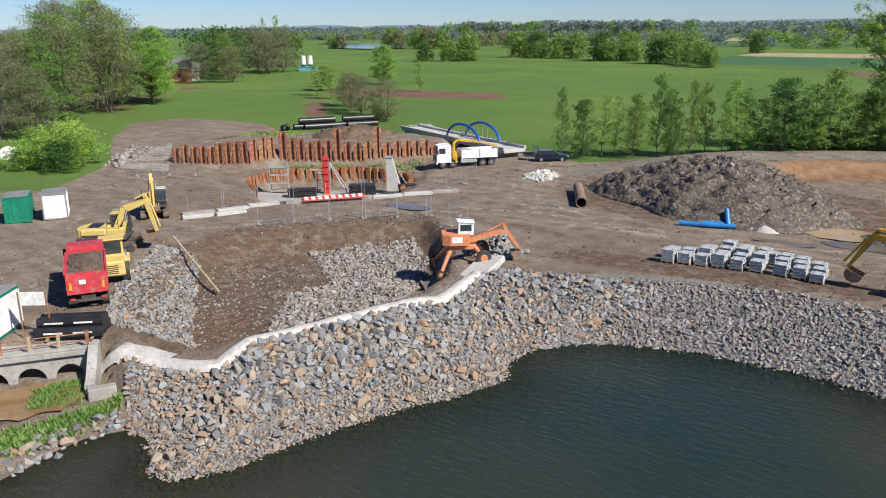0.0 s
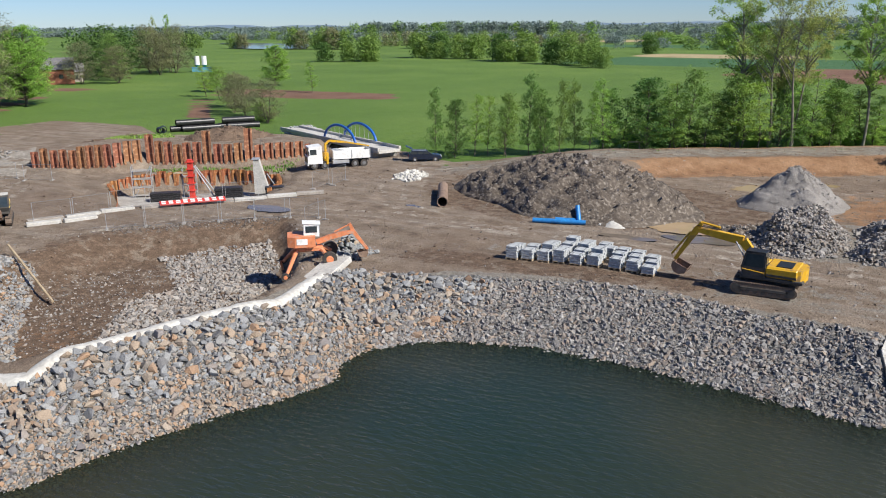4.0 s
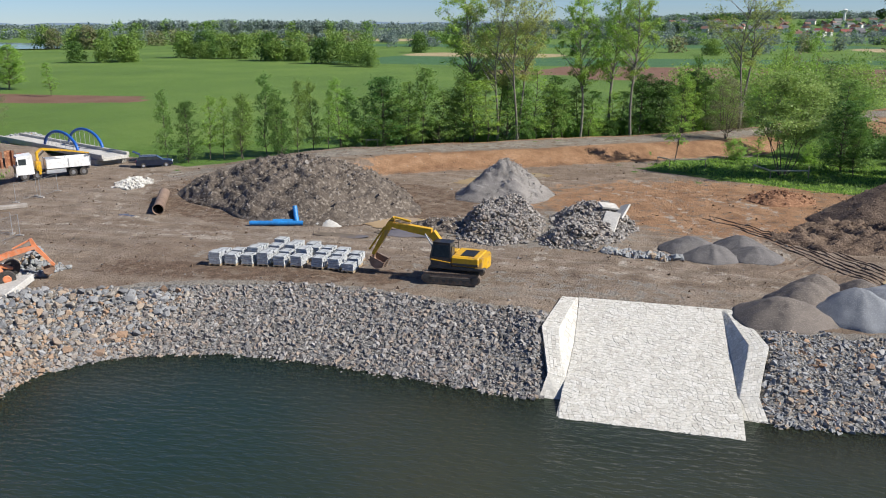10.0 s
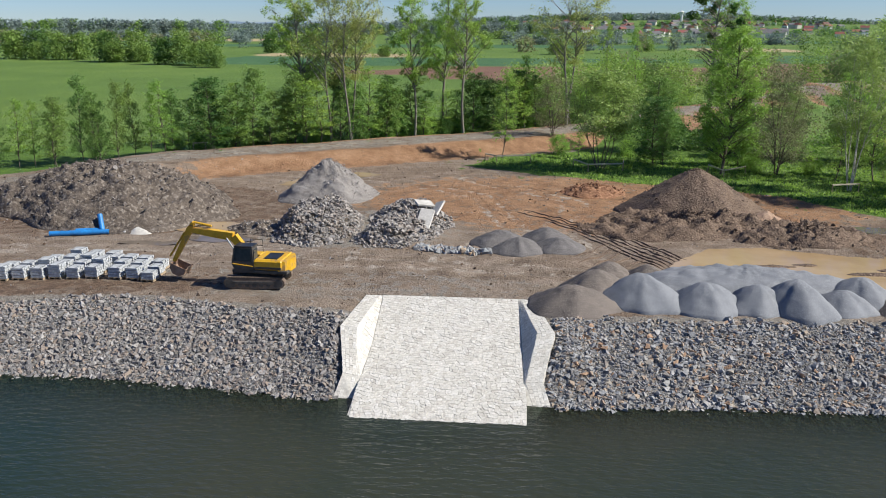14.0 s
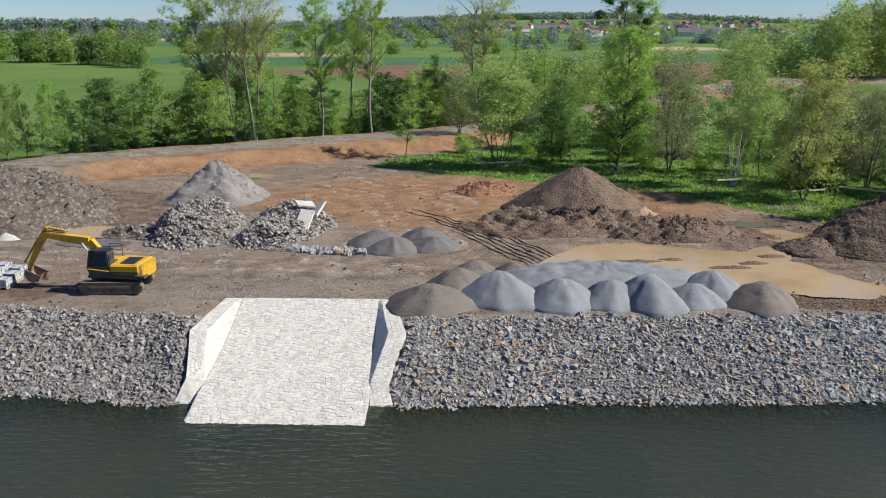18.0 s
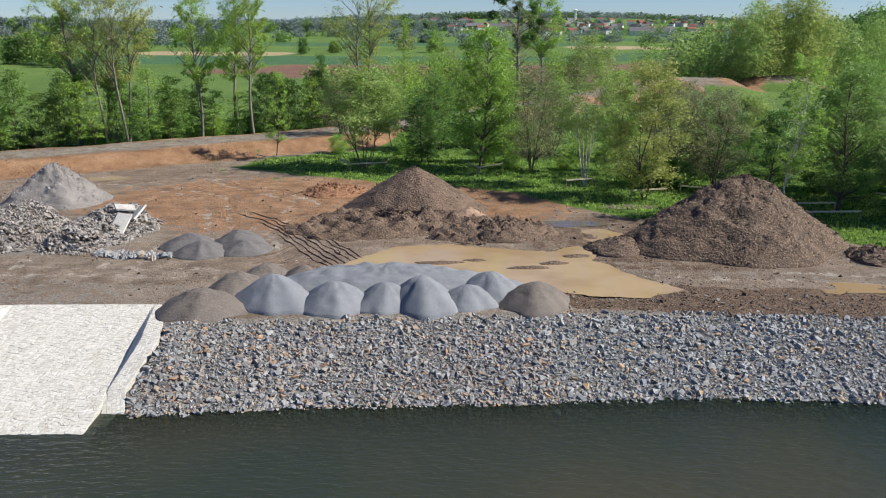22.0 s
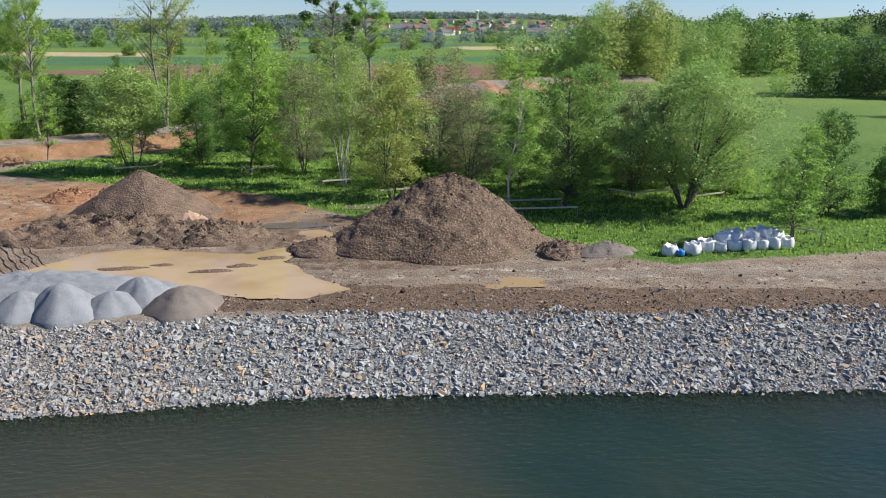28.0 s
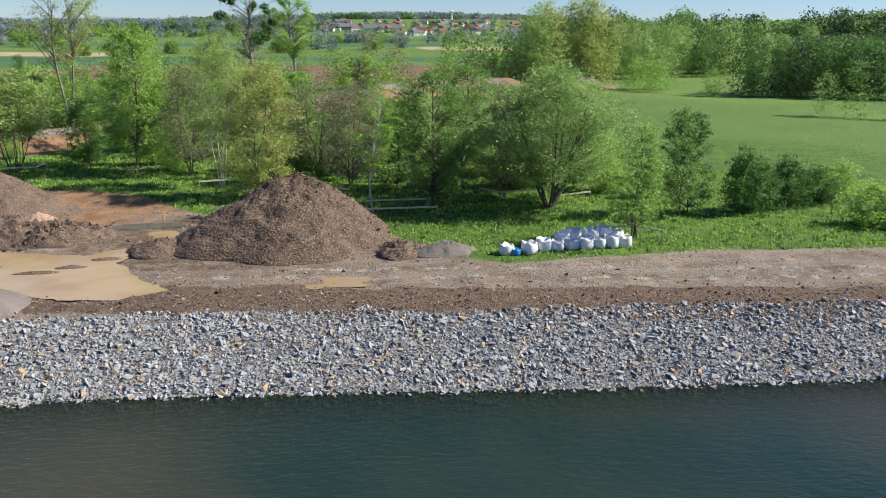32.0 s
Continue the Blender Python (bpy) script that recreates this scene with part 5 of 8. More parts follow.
# ---- far woods ----
def far_wood(name, label, spots, leafkey, seed, leaf=1.3, per=150):
    """Many far trees as one mesh: trunks and ragged crowns of clumped leaves. spots: x, y, height, width."""
    r = np.random.RandomState(seed)
    keys = leafkey if isinstance(leafkey, tuple) else (leafkey,)
    q, which = [], []
    kinds = ("round_a", "round_b", "willow_a", "round_a", "alder_c")
    per = int(per * 1.5)
    level = height(np.array([p[0] for p in spots], float), np.array([p[1] for p in spots], float))
    for (x, y, hh, w), z0 in zip(spots, level):
        c = PROTO[kinds[r.randint(len(kinds))]][4]
        a = r.uniform(0, 6.283)
        turn = np.array([[math.cos(a), -math.sin(a), 0], [math.sin(a), math.cos(a), 0], [0, 0, 1]])
        p = c[r.randint(len(c), size=per)] @ turn.T * np.array([w * 0.95, w * 0.95, hh]) + r.normal(0, 0.05 * w, (per, 3))
        low = r.uniform(0, 1, per) < 0.2
        p[low, 2] = r.uniform(0.0, 0.42, low.sum()) * hh
        p += np.array([x, y, z0])
        q.append(leaf_quads(r, p, leaf * w / 9, 1.3))
        which += [r.randint(len(keys))] * per
    ob = part("woodland" if not name else name, quad_mesh(name, np.concatenate(q), [LEAF[k] for k in keys], 3, which))
    return tagged(ob, label, "woodland", kind="stuff")


def along(pts, n, depth, h0, h1, w0, w1, seed):
    r = random.Random(seed)
    out = []
    tot = [math.dist(a, b) for a, b in zip(pts, pts[1:])]
    for _ in range(n):
        d, k = r.uniform(0, sum(tot)), 0
        while d > tot[k]:
            d -= tot[k]
            k += 1
        f = d / tot[k]
        x, y = [pts[k][i] + (pts[k + 1][i] - pts[k][i]) * f for i in (0, 1)]
        out.append((x + r.uniform(-depth, depth), y + r.uniform(-depth, depth), r.uniform(h0, h1), r.uniform(w0, w1)))
    return out


# far belts: the distance haze is painted into their leaves
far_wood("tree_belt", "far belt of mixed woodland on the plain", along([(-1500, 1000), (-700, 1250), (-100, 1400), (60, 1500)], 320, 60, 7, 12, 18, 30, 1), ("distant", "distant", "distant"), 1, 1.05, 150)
far_wood("tree_belt", "hazy far woods below the hills", along([(-2600, 1700), (-1200, 2300), (0, 2700), (1200, 2600), (2200, 2000)], 520, 150, 8, 14, 40, 70, 2), "distant", 2, 1.0, 110)
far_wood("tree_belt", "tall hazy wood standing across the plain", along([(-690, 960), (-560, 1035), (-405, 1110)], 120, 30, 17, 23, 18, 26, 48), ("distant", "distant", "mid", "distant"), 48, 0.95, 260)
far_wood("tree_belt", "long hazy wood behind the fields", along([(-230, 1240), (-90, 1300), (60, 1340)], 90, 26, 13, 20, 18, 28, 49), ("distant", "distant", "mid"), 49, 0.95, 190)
CLUMPS = [(-254, 373, 11, 12), (-247, 366, 9, 9), (-246, 414, 14.5, 16), (-236, 418, 14, 15), (-229, 405, 9, 9), (-217, 408, 13.5, 13), (-208, 411, 13, 14), (-183, 391, 14, 15), (-171, 392, 14.5, 15), (-176, 384, 10, 12), (-164, 386, 8, 10), (-145, 366, 12, 12), (-135, 366, 14.5, 12),
          (-126, 358, 10, 10), (-116, 346, 12, 9), (-111, 344, 9, 7), (-136, 505, 11.5, 12), (-37, 481, 9, 8), (-246, 362, 13, 15), (-256, 356, 11, 11), (-268, 352, 10, 10), (-60, 470, 6, 9), (-20, 500, 7, 10), (40, 520, 9, 12)]
far_wood("tree_clump", "clumps of round trees standing in the meadow", CLUMPS, ("mid", "dark", "mid", "mid"), 3, 0.6, 1400)
RIVER_TREES = [(-450, 543, 17, 18), (-438, 540, 15, 14), (-414, 537, 17, 18), (-402, 534, 17, 18), (-392, 537, 15, 15), (-505, 532, 13, 14), (-494, 530, 12, 14), (-380, 560, 13, 14), (-350, 575, 12, 13), (-330, 590, 13, 15), (-470, 600, 10, 14), (-300, 600, 11, 14), (-540, 520, 12, 14), (-560, 530, 13, 16)]
far_wood("tree_clump", "round bushy trees along the flooded river", RIVER_TREES, ("bare", "mid", "mid"), 50, 0.7, 800)
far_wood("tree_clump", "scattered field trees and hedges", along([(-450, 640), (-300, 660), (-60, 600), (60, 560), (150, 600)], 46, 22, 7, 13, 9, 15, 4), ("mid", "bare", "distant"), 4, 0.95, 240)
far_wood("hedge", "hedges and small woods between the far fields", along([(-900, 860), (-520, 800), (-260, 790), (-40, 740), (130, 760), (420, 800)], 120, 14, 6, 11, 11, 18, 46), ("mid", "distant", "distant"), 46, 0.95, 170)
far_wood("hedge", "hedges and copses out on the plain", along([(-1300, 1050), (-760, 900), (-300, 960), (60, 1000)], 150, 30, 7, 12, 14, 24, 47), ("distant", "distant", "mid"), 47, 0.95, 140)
far_wood("riverside_wood", "dense riverside wood of poplars and willows", along([(124, 266), (165, 296), (215, 325), (300, 360), (420, 380)], 150, 22, 12, 22, 8, 14, 5), ("mid", "willow", "dark", "mid", "willow"), 5, 0.52, 880)


def block(poly, n, h0, h1, w0, w1, seed):
    """Trees filling a plan shape."""
    r = np.random.RandomState(seed)
    p = np.array(poly)
    x, y = r.uniform(p[:, 0].min(), p[:, 0].max(), 4 * n), r.uniform(p[:, 1].min(), p[:, 1].max(), 4 * n)
    ok = inside(x, y, poly)
    return [(a, b, r.uniform(h0, h1), r.uniform(w0, w1)) for a, b in zip(x[ok][:n], y[ok][:n])]


far_wood("plantation", "dark dense plantation of even height with a straight edge", along([(178, 214), (206, 204), (300, 176), (420, 150)], 150, 4, 13.5, 16, 5, 7, 6) + block([(178, 218), (300, 182), (460, 160), (470, 330), (260, 330)], 330, 14.5, 17, 6.5, 9, 66), ("spruce", "dark", "dark"), 6, 0.75, 380)
far_wood("hillside_wood", "tall dark mixed wood rising behind the riverside trees", along([(190, 380), (300, 352), (430, 330)], 84, 12, 20, 27, 12, 17, 68), ("dark", "spruce", "mid", "dark"), 68, 0.6, 700)
far_wood("round_bush", "loose bushes at the corner of the meadow", [(168, 160, 9, 6), (173, 157, 12, 7), (180, 153, 10, 7), (188, 150, 8, 6), (196, 147, 9, 7)], ("willow", "mid"), 67, 0.4, 900)
far_wood("riverside_wood", "mixed woodland behind the haul road", along([(28, 190), (60, 222), (98, 258), (128, 285)], 50, 6, 7, 12, 6, 9, 7), ("mid", "fresh", "bare"), 7, 0.5, 560)
far_wood("hillside_wood", "dark wood on the far ridge", along([(250, 420), (420, 520), (700, 620)], 110, 40, 16, 24, 14, 22, 8), ("dark", "spruce", "mid"), 8, 0.8, 260)
far_wood("mixed_wood", "mixed young woodland behind the site trees", along([(10, 152), (30, 172), (52, 194)], 26, 5, 7, 12, 6, 10, 41), ("mid", "fresh", "willow"), 41, 0.45, 620)
far_wood("mixed_wood", "grey-green budding thicket behind the site trees", along([(30, 136), (60, 134), (85, 122), (104, 108)], 34, 5, 3.5, 6, 5, 8, 42), ("bare", "mid"), 42, 0.36, 620)
far_wood("mixed_wood", "fresh green thicket at the back of the meadow trees", along([(34, 128), (62, 124), (88, 108), (98, 98)], 26, 4, 3, 5.5, 4, 7, 43), ("fresh", "mid"), 43, 0.36, 560)
far_wood("poplar_group", "tall pale yellow-green poplars above the riverside wood", along([(131, 248), (152, 256)], 9, 5, 20, 27, 9, 13, 44), ("olive", "willow", "olive"), 44, 0.42, 1900)
far_wood("round_bush", "round pale green bushes at the meadow's far edge", [(169, 212, 7, 6.6), (160, 228, 9, 9), (166, 240, 12, 12), (156, 236, 10, 9)], ("willow", "fresh"), 45, 0.4, 900)


def grass_tufts(name, label, poly, n, h, seed, leafkey="fresh", ok=None):
    """Blades of grass in tufts, as one mesh."""
    r = np.random.RandomState(seed)
    p = np.array(poly)
    x, y = r.uniform(p[:, 0].min(), p[:, 0].max(), n), r.uniform(p[:, 1].min(), p[:, 1].max(), n)
    keep = inside(x, y, poly) & (signed(x, y, SITE) < 0.6) & (lumps(x, y, 5, seed) + r.uniform(-0.9, 0.9, n) > -0.1)
    if ok:
        keep = inside(x, y, poly)
    x, y = x[keep], y[keep]
    z = height(x, y)
    q = []
    for k in range(3):
        a = r.uniform(0, 6.283, len(x))
        hh = h * r.uniform(0.5, 1.3, len(x))
        lean = np.stack([np.cos(a) * hh * 0.5, np.sin(a) * hh * 0.5, hh], -1)
        side = np.stack([-np.sin(a), np.cos(a), 0 * a], -1) * (0.22 * h + 0.02)
        b = np.stack([x, y, z - 0.02], -1) + r.normal(0, 0.12, (len(x), 3)) * np.array([1, 1, 0])
        q.append(np.stack([b - side, b + side, b + lean], 1).reshape(-1, 3))
    ob = part(name, quad_mesh(name, np.concatenate(q), LEAF[leafkey]))
    return tagged(ob, label, "grass", kind="stuff")


grass_tufts("meadow_grass", "long bright green grass under the trees", [(9, 112), (24, 101), (44, 92), (56, 79), (70, 71), (78, 62.5), (100, 63), (125, 62), (125, 90), (80, 112), (30, 122), (12, 120)], 60000, 0.24, 3)
grass_tufts("verge_weeds", "dark weeds in the verge grass", [(9, 112), (24, 101), (44, 92), (56, 79), (70, 71), (78, 62.5), (100, 63), (125, 62), (125, 90), (80, 112), (30, 122), (12, 120)], 9000, 0.34, 4, "dark")
grass_tufts("bank_grass", "bright green grass growing in the culvert channel", [(-42.6, 21.2), (-43.4, 19.0), (-41.2, 17.6), (-40.0, 19.4), (-40.6, 21.0)], 1500, 0.26, 5, "mid", True)
grass_tufts("bank_grass", "rough green grass on the lake shore", [(-38.6, 21.4), (-39.6, 17.6), (-41.6, 12), (-39.8, 10.5), (-37.6, 15), (-37.4, 18.5), (-37.6, 20.8)], 2200, 0.26, 6, "mid", True)
grass_tufts("bench_grass", "thin grass along the foot of the sheet piles", [(-83, 74.2), (-79.5, 72.6), (-71, 78.6), (-64.4, 80.5), (-67, 88), (-73, 80.4)], 900, 0.35, 7, "mid", True)
grass_tufts("slope_grass", "patches of green grass on the earth bank", [(-104, 80), (-96, 84), (-92, 88), (-98, 92), (-106, 88)], 1600, 0.3, 8, "fresh", True)


# ---- slipway, culvert, sheet piles ----
m_pave = mat("pale_paving_stone", (0.53, 0.515, 0.465), (0.46, 0.445, 0.395), island=[(0.55, 0.535, 0.485), (0.50, 0.485, 0.435), (0.575, 0.56, 0.515), (0.47, 0.452, 0.40), (0.53, 0.51, 0.455), (0.445, 0.42, 0.37), (0.56, 0.54, 0.49)], scale=1.5, fine=8, bump=0.35)
m_mortar = mat("pale_mortar", (0.50, 0.485, 0.435), (0.42, 0.405, 0.36), scale=1.0, fine=6, bump=0.3)
m_conc = mat("weathered_concrete", (0.42, 0.40, 0.37), (0.30, 0.28, 0.25), (0.2, 0.19, 0.17), scale=0.8, fine=5, bump=0.3)
m_conc_pale = mat("pale_concrete", (0.50, 0.485, 0.45), (0.40, 0.385, 0.35), scale=0.8, fine=6, bump=0.25)
m_cloth = mat("white_geotextile", (0.54, 0.53, 0.49), (0.42, 0.40, 0.36), scale=0.8, fine=4, bump=0.3)
m_rust = mat("rusty_steel", (0.31, 0.125, 0.06), (0.17, 0.075, 0.045), (0.42, 0.22, 0.125), scale=0.9, fine=2.5, bump=0.3, rough=0.8, spread=0.012)
m_rust_bright = mat("orange_rusty_steel", (0.36, 0.14, 0.05), (0.22, 0.08, 0.035), (0.42, 0.22, 0.11), scale=0.9, fine=2.5, bump=0.3, rough=0.8, spread=0.012)
m_stained = mat("rust_stained_concrete", (0.15, 0.075, 0.055), (0.10, 0.05, 0.04), scale=1, fine=6, bump=0.2)
m_wood = mat("raw_timber", (0.42, 0.33, 0.22), (0.32, 0.24, 0.15), scale=2, fine=12, bump=0.3)
m_old_wood = mat("grey_timber", (0.36, 0.33, 0.29), (0.25, 0.22, 0.19), scale=2, fine=12, bump=0.3)
m_black = mat("black_plastic", (0.012, 0.012, 0.013), (0.025, 0.025, 0.027), scale=1, fine=6, bump=0.1, rough=0.4)
m_rubber = mat("tyre_rubber", (0.028, 0.026, 0.025), (0.07, 0.06, 0.05), scale=2, fine=8, bump=0.3, rough=0.85)
m_steel = mat("grey_steel", (0.30, 0.30, 0.30), (0.2, 0.2, 0.2), scale=2, fine=9, bump=0.1, rough=0.5, metal=0.6)
m_wire = mat("dull_fence_wire", (0.24, 0.25, 0.255), (0.17, 0.175, 0.18), scale=3, fine=12, bump=0, rough=0.6, metal=0.3)
m_galv = mat("galvanised_steel", (0.45, 0.46, 0.47), (0.35, 0.36, 0.37), scale=3, fine=12, bump=0, rough=0.5, metal=0.4)
m_glass = mat("dark_glass", (0.03, 0.04, 0.045), (0.045, 0.055, 0.06), scale=1, fine=3, bump=0, rough=0.06)
m_yellow = mat("yellow_machine_paint", (0.66, 0.38, 0.018), (0.56, 0.31, 0.018), (0.30, 0.18, 0.06), scale=1.2, fine=2.5, bump=0.1, rough=0.42)
m_pale_yellow = mat("faded_yellow_paint", (0.68, 0.51, 0.15), (0.58, 0.42, 0.12), (0.42, 0.32, 0.17), scale=1.2, fine=2.5, bump=0.1, rough=0.5)
m_orange = mat("faded_orange_paint", (0.70, 0.25, 0.11), (0.60, 0.20, 0.085), (0.44, 0.24, 0.16), scale=1.2, fine=3, bump=0.1, rough=0.55)
m_red = mat("red_truck_paint", (0.52, 0.04, 0.055), (0.44, 0.04, 0.05), (0.34, 0.11, 0.095), scale=0.8, fine=2.5, bump=0.05, rough=0.45)
m_white = mat("white_paint", (0.78, 0.78, 0.76), (0.68, 0.68, 0.65), scale=0.8, fine=3, bump=0.05, rough=0.4)
m_greenp = mat("green_container_paint", (0.005, 0.20, 0.115), (0.005, 0.155, 0.09), scale=0.8, fine=4, bump=0.05, rough=0.5)
m_roof = mat("grey_sheet_roof", (0.26, 0.265, 0.27), (0.18, 0.18, 0.185), scale=0.8, fine=4, bump=0.1, rough=0.6)
m_blue = mat("blue_steel_paint", (0.012, 0.11, 0.42), (0.01, 0.08, 0.34), scale=0.8, fine=4, bump=0.05, rough=0.4)
m_bluepipe = mat("blue_plastic_pipe", (0.02, 0.22, 0.55), (0.02, 0.17, 0.45), scale=0.8, fine=4, bump=0.05, rough=0.45)
m_redform = mat("red_formwork_paint", (0.60, 0.05, 0.03), (0.48, 0.04, 0.03), scale=0.8, fine=4, bump=0.05, rough=0.5)
m_chassis = mat("dark_chassis", (0.035, 0.034, 0.033), (0.08, 0.07, 0.06), scale=2, fine=6, bump=0.2, rough=0.7)
m_track = mat("muddy_track_steel", (0.10, 0.075, 0.055), (0.18, 0.13, 0.095), scale=2, fine=8, bump=0.4, rough=0.8)
m_bucket = mat("worn_bucket_steel", (0.21, 0.13, 0.085), (0.30, 0.21, 0.15), (0.13, 0.09, 0.07), scale=2, fine=5, bump=0.3, rough=0.65)


WING_Y = (57.0, 54.2, 51.2, 49.4, 47.4, 45.95, 45.2)
# outer top x z, inner top x z, crease x, row by row
WING_WEST = ((5.62, 2.30, 6.60, 2.30, 6.75), (5.33, 2.29, 6.35, 2.28, 6.92), (5.05, 2.25, 6.10, 2.20, 7.05), (5.50, 1.58, 6.42, 1.50, 7.04), (5.98, 0.86, 6.75, 0.72, 7.00), (5.72, 0.03, 6.76, 0.02, 6.92), (5.60, -0.4, 6.76, -0.4, 6.92))
WING_EAST = ((16.98, 2.30, 16.20, 2.30, 16.02), (17.60, 2.29, 16.62, 2.28, 16.12), (18.25, 2.25, 17.17, 2.20, 16.28), (17.85, 1.50, 16.85, 1.45, 16.33), (17.46, 0.76, 16.50, 0.70, 16.40), (17.86, 0.03, 16.88, 0.02, 16.58), (17.98, -0.4, 16.90, -0.4, 16.58))


def ramp_z(y):
    """The slipway's surface."""
    return 2.30 - (57.0 - y) * 0.174


def slipway():
    top = empty("slipway", pose(11.5, 57, 0), "pale stone-paved slipway with low wing walls running into the lake", "slipway", kind="structure")
    top.matrix_world = Matrix()
    bm = B()
    outline = [(57.1, ramp_z(57.1) - 0.022), (42.4, ramp_z(42.4) - 0.022), (42.4, ramp_z(42.4) - 0.9), (57.1, 1.2)]
    a = [bm.verts.new((6.95, y, z)) for y, z in outline]
    c = [bm.verts.new((16.52, y, z)) for y, z in outline]
    bm.faces.new(a)
    bm.faces.new(c[::-1])
    for k in range(4):
        bm.faces.new((a[k], c[k], c[(k + 1) % 4], a[(k + 1) % 4]))
    bmesh.ops.recalc_face_normals(bm, faces=list(bm.faces))
    part("bed", bm, m_mortar, top)
    r = random.Random(8)
    loose = []

    def piece(quad, parent):
        c = sum(quad, Vector()) / 4
        q = [c + (v - c) * (0.996 + r.uniform(-0.022, 0.006)) + Vector((r.uniform(-0.02, 0.02), r.uniform(-0.02, 0.02), 0)) for v in quad]
        h = r.uniform(0.006, 0.022)
        inner = [c + (v - c) * 0.92 + Vector((0, 0, h)) for v in q]
        low = [v - Vector((0, 0, 0.08)) for v in q]
        loose.append((parent, [tuple(v) for v in low + q + inner]))

    def wing(rows):
        """A wall whose inside slopes down to the ramp; stones on its top and inside."""
        lines = []
        for y, (ox, oz, ix, iz, cx) in zip(WING_Y, rows):
            cz = min(ramp_z(y) + 0.015, iz - 0.02)
            lines.append([Vector(p) for p in ((ox, y, oz - 2.2), (ox, y, oz), (ix, y, iz), (cx, y, cz), (cx, y, cz - 1.2))])
        bm = B()
        vr = [[bm.verts.new(p) for p in ln] for ln in lines]
        for p, q in zip(vr, vr[1:]):
            for k in range(5):
                bm.faces.new((p[k], p[(k + 1) % 5], q[(k + 1) % 5], q[k]))
        bm.faces.new(vr[0])
        bm.faces.new(vr[-1][::-1])
        bmesh.ops.recalc_face_normals(bm, faces=list(bm.faces))
        w = part("wing_wall", bm, m_mortar, top)
        for lo, hi in zip(lines, lines[1:]):
            for k, m in ((1, 4), (2, 3)):
                p, s, q, t = lo[k], lo[k + 1], hi[k], hi[k + 1]
                n = max(2, int((q - p).length / 0.33))
                if (s - p).length + (t - q).length < 0.8:
                    continue
                for i in range(n):
                    for j in range(m):
                        def at(u, v):
                            return p.lerp(q, u).lerp(s.lerp(t, u), v)
                        sh = (0.5 / n if j % 2 else 0) + r.uniform(-0.15, 0.15) / n
                        u0, u1 = max(0, min(1, i / n + 0.002 + sh)), max(0, min(1, (i + 1) / n - 0.002 + sh))
                        if u1 - u0 > 0.2 / n:
                            piece([at(u0, j / m + 0.006), at(u1, j / m + 0.006), at(u1, (j + 1) / m - 0.006), at(u0, (j + 1) / m - 0.006)], w)

    wing(WING_WEST)
    wing(WING_EAST)
    # paving laid in wavering courses between the creases
    ny, nx = 54, 34

    def node(i, j):
        rr = random.Random(i * 1009 + j * 17)
        y = 57.05 - 14.5 * i / ny
        xl = float(np.interp(-y, [-v for v in WING_Y] + [-42.0], [w[4] for w in WING_WEST] + [7.25])) + 0.03
        xr = float(np.interp(-y, [-v for v in WING_Y] + [-42.0], [w[4] for w in WING_EAST] + [16.55])) - 0.03
        wave = 0.16 * math.sin(j * 0.9 + i * 0.35) + 0.1 * math.sin(j * 0.37 + i * 0.21)
        edge = 0 if j in (0, nx) else 1
        x = xl + (xr - xl) * j / nx + edge * (rr.uniform(-0.09, 0.09) + 0.12 * math.sin(i * 0.5 + j * 0.3))
        yy = y + (rr.uniform(-0.07, 0.07) + wave * 0.8 if 0 < i < ny else 0)
        return Vector((x, yy, ramp_z(yy)))
    for i in range(ny):
        for j in range(nx):
            q = [node(i, j), node(i + 1, j), node(i + 1, j + 1), node(i, j + 1)]
            if r.random() < 0.3:
                m1, m2 = (q[0] + q[3]) / 2, (q[1] + q[2]) / 2
                piece([q[0], q[1], m2, m1], top)
                piece([m1, m2, q[2], q[3]], top)
            else:
                piece(q, top)
    faces = [(4, 5, 9, 8), (5, 6, 10, 9), (6, 7, 11, 10), (7, 4, 8, 11), (8, 9, 10, 11), (0, 1, 5, 4), (1, 2, 6, 5), (2, 3, 7, 6), (3, 0, 4, 7)]
    loose.sort(key=lambda e: sum(v[1] for v in e[1]))
    for parent, vs in loose[:300]:
        part("paving_stone", mesh_of("paving_stone", vs, faces, m_pave), None, parent)
    vs, fs = [], []
    for _, v in loose[300:]:
        fs += [tuple(k + len(vs) for k in f) for f in faces]
        vs += v
    tagged(part("stone_paving", mesh_of("stone_paving", vs, fs, m_pave), None, top), kind="stuff")


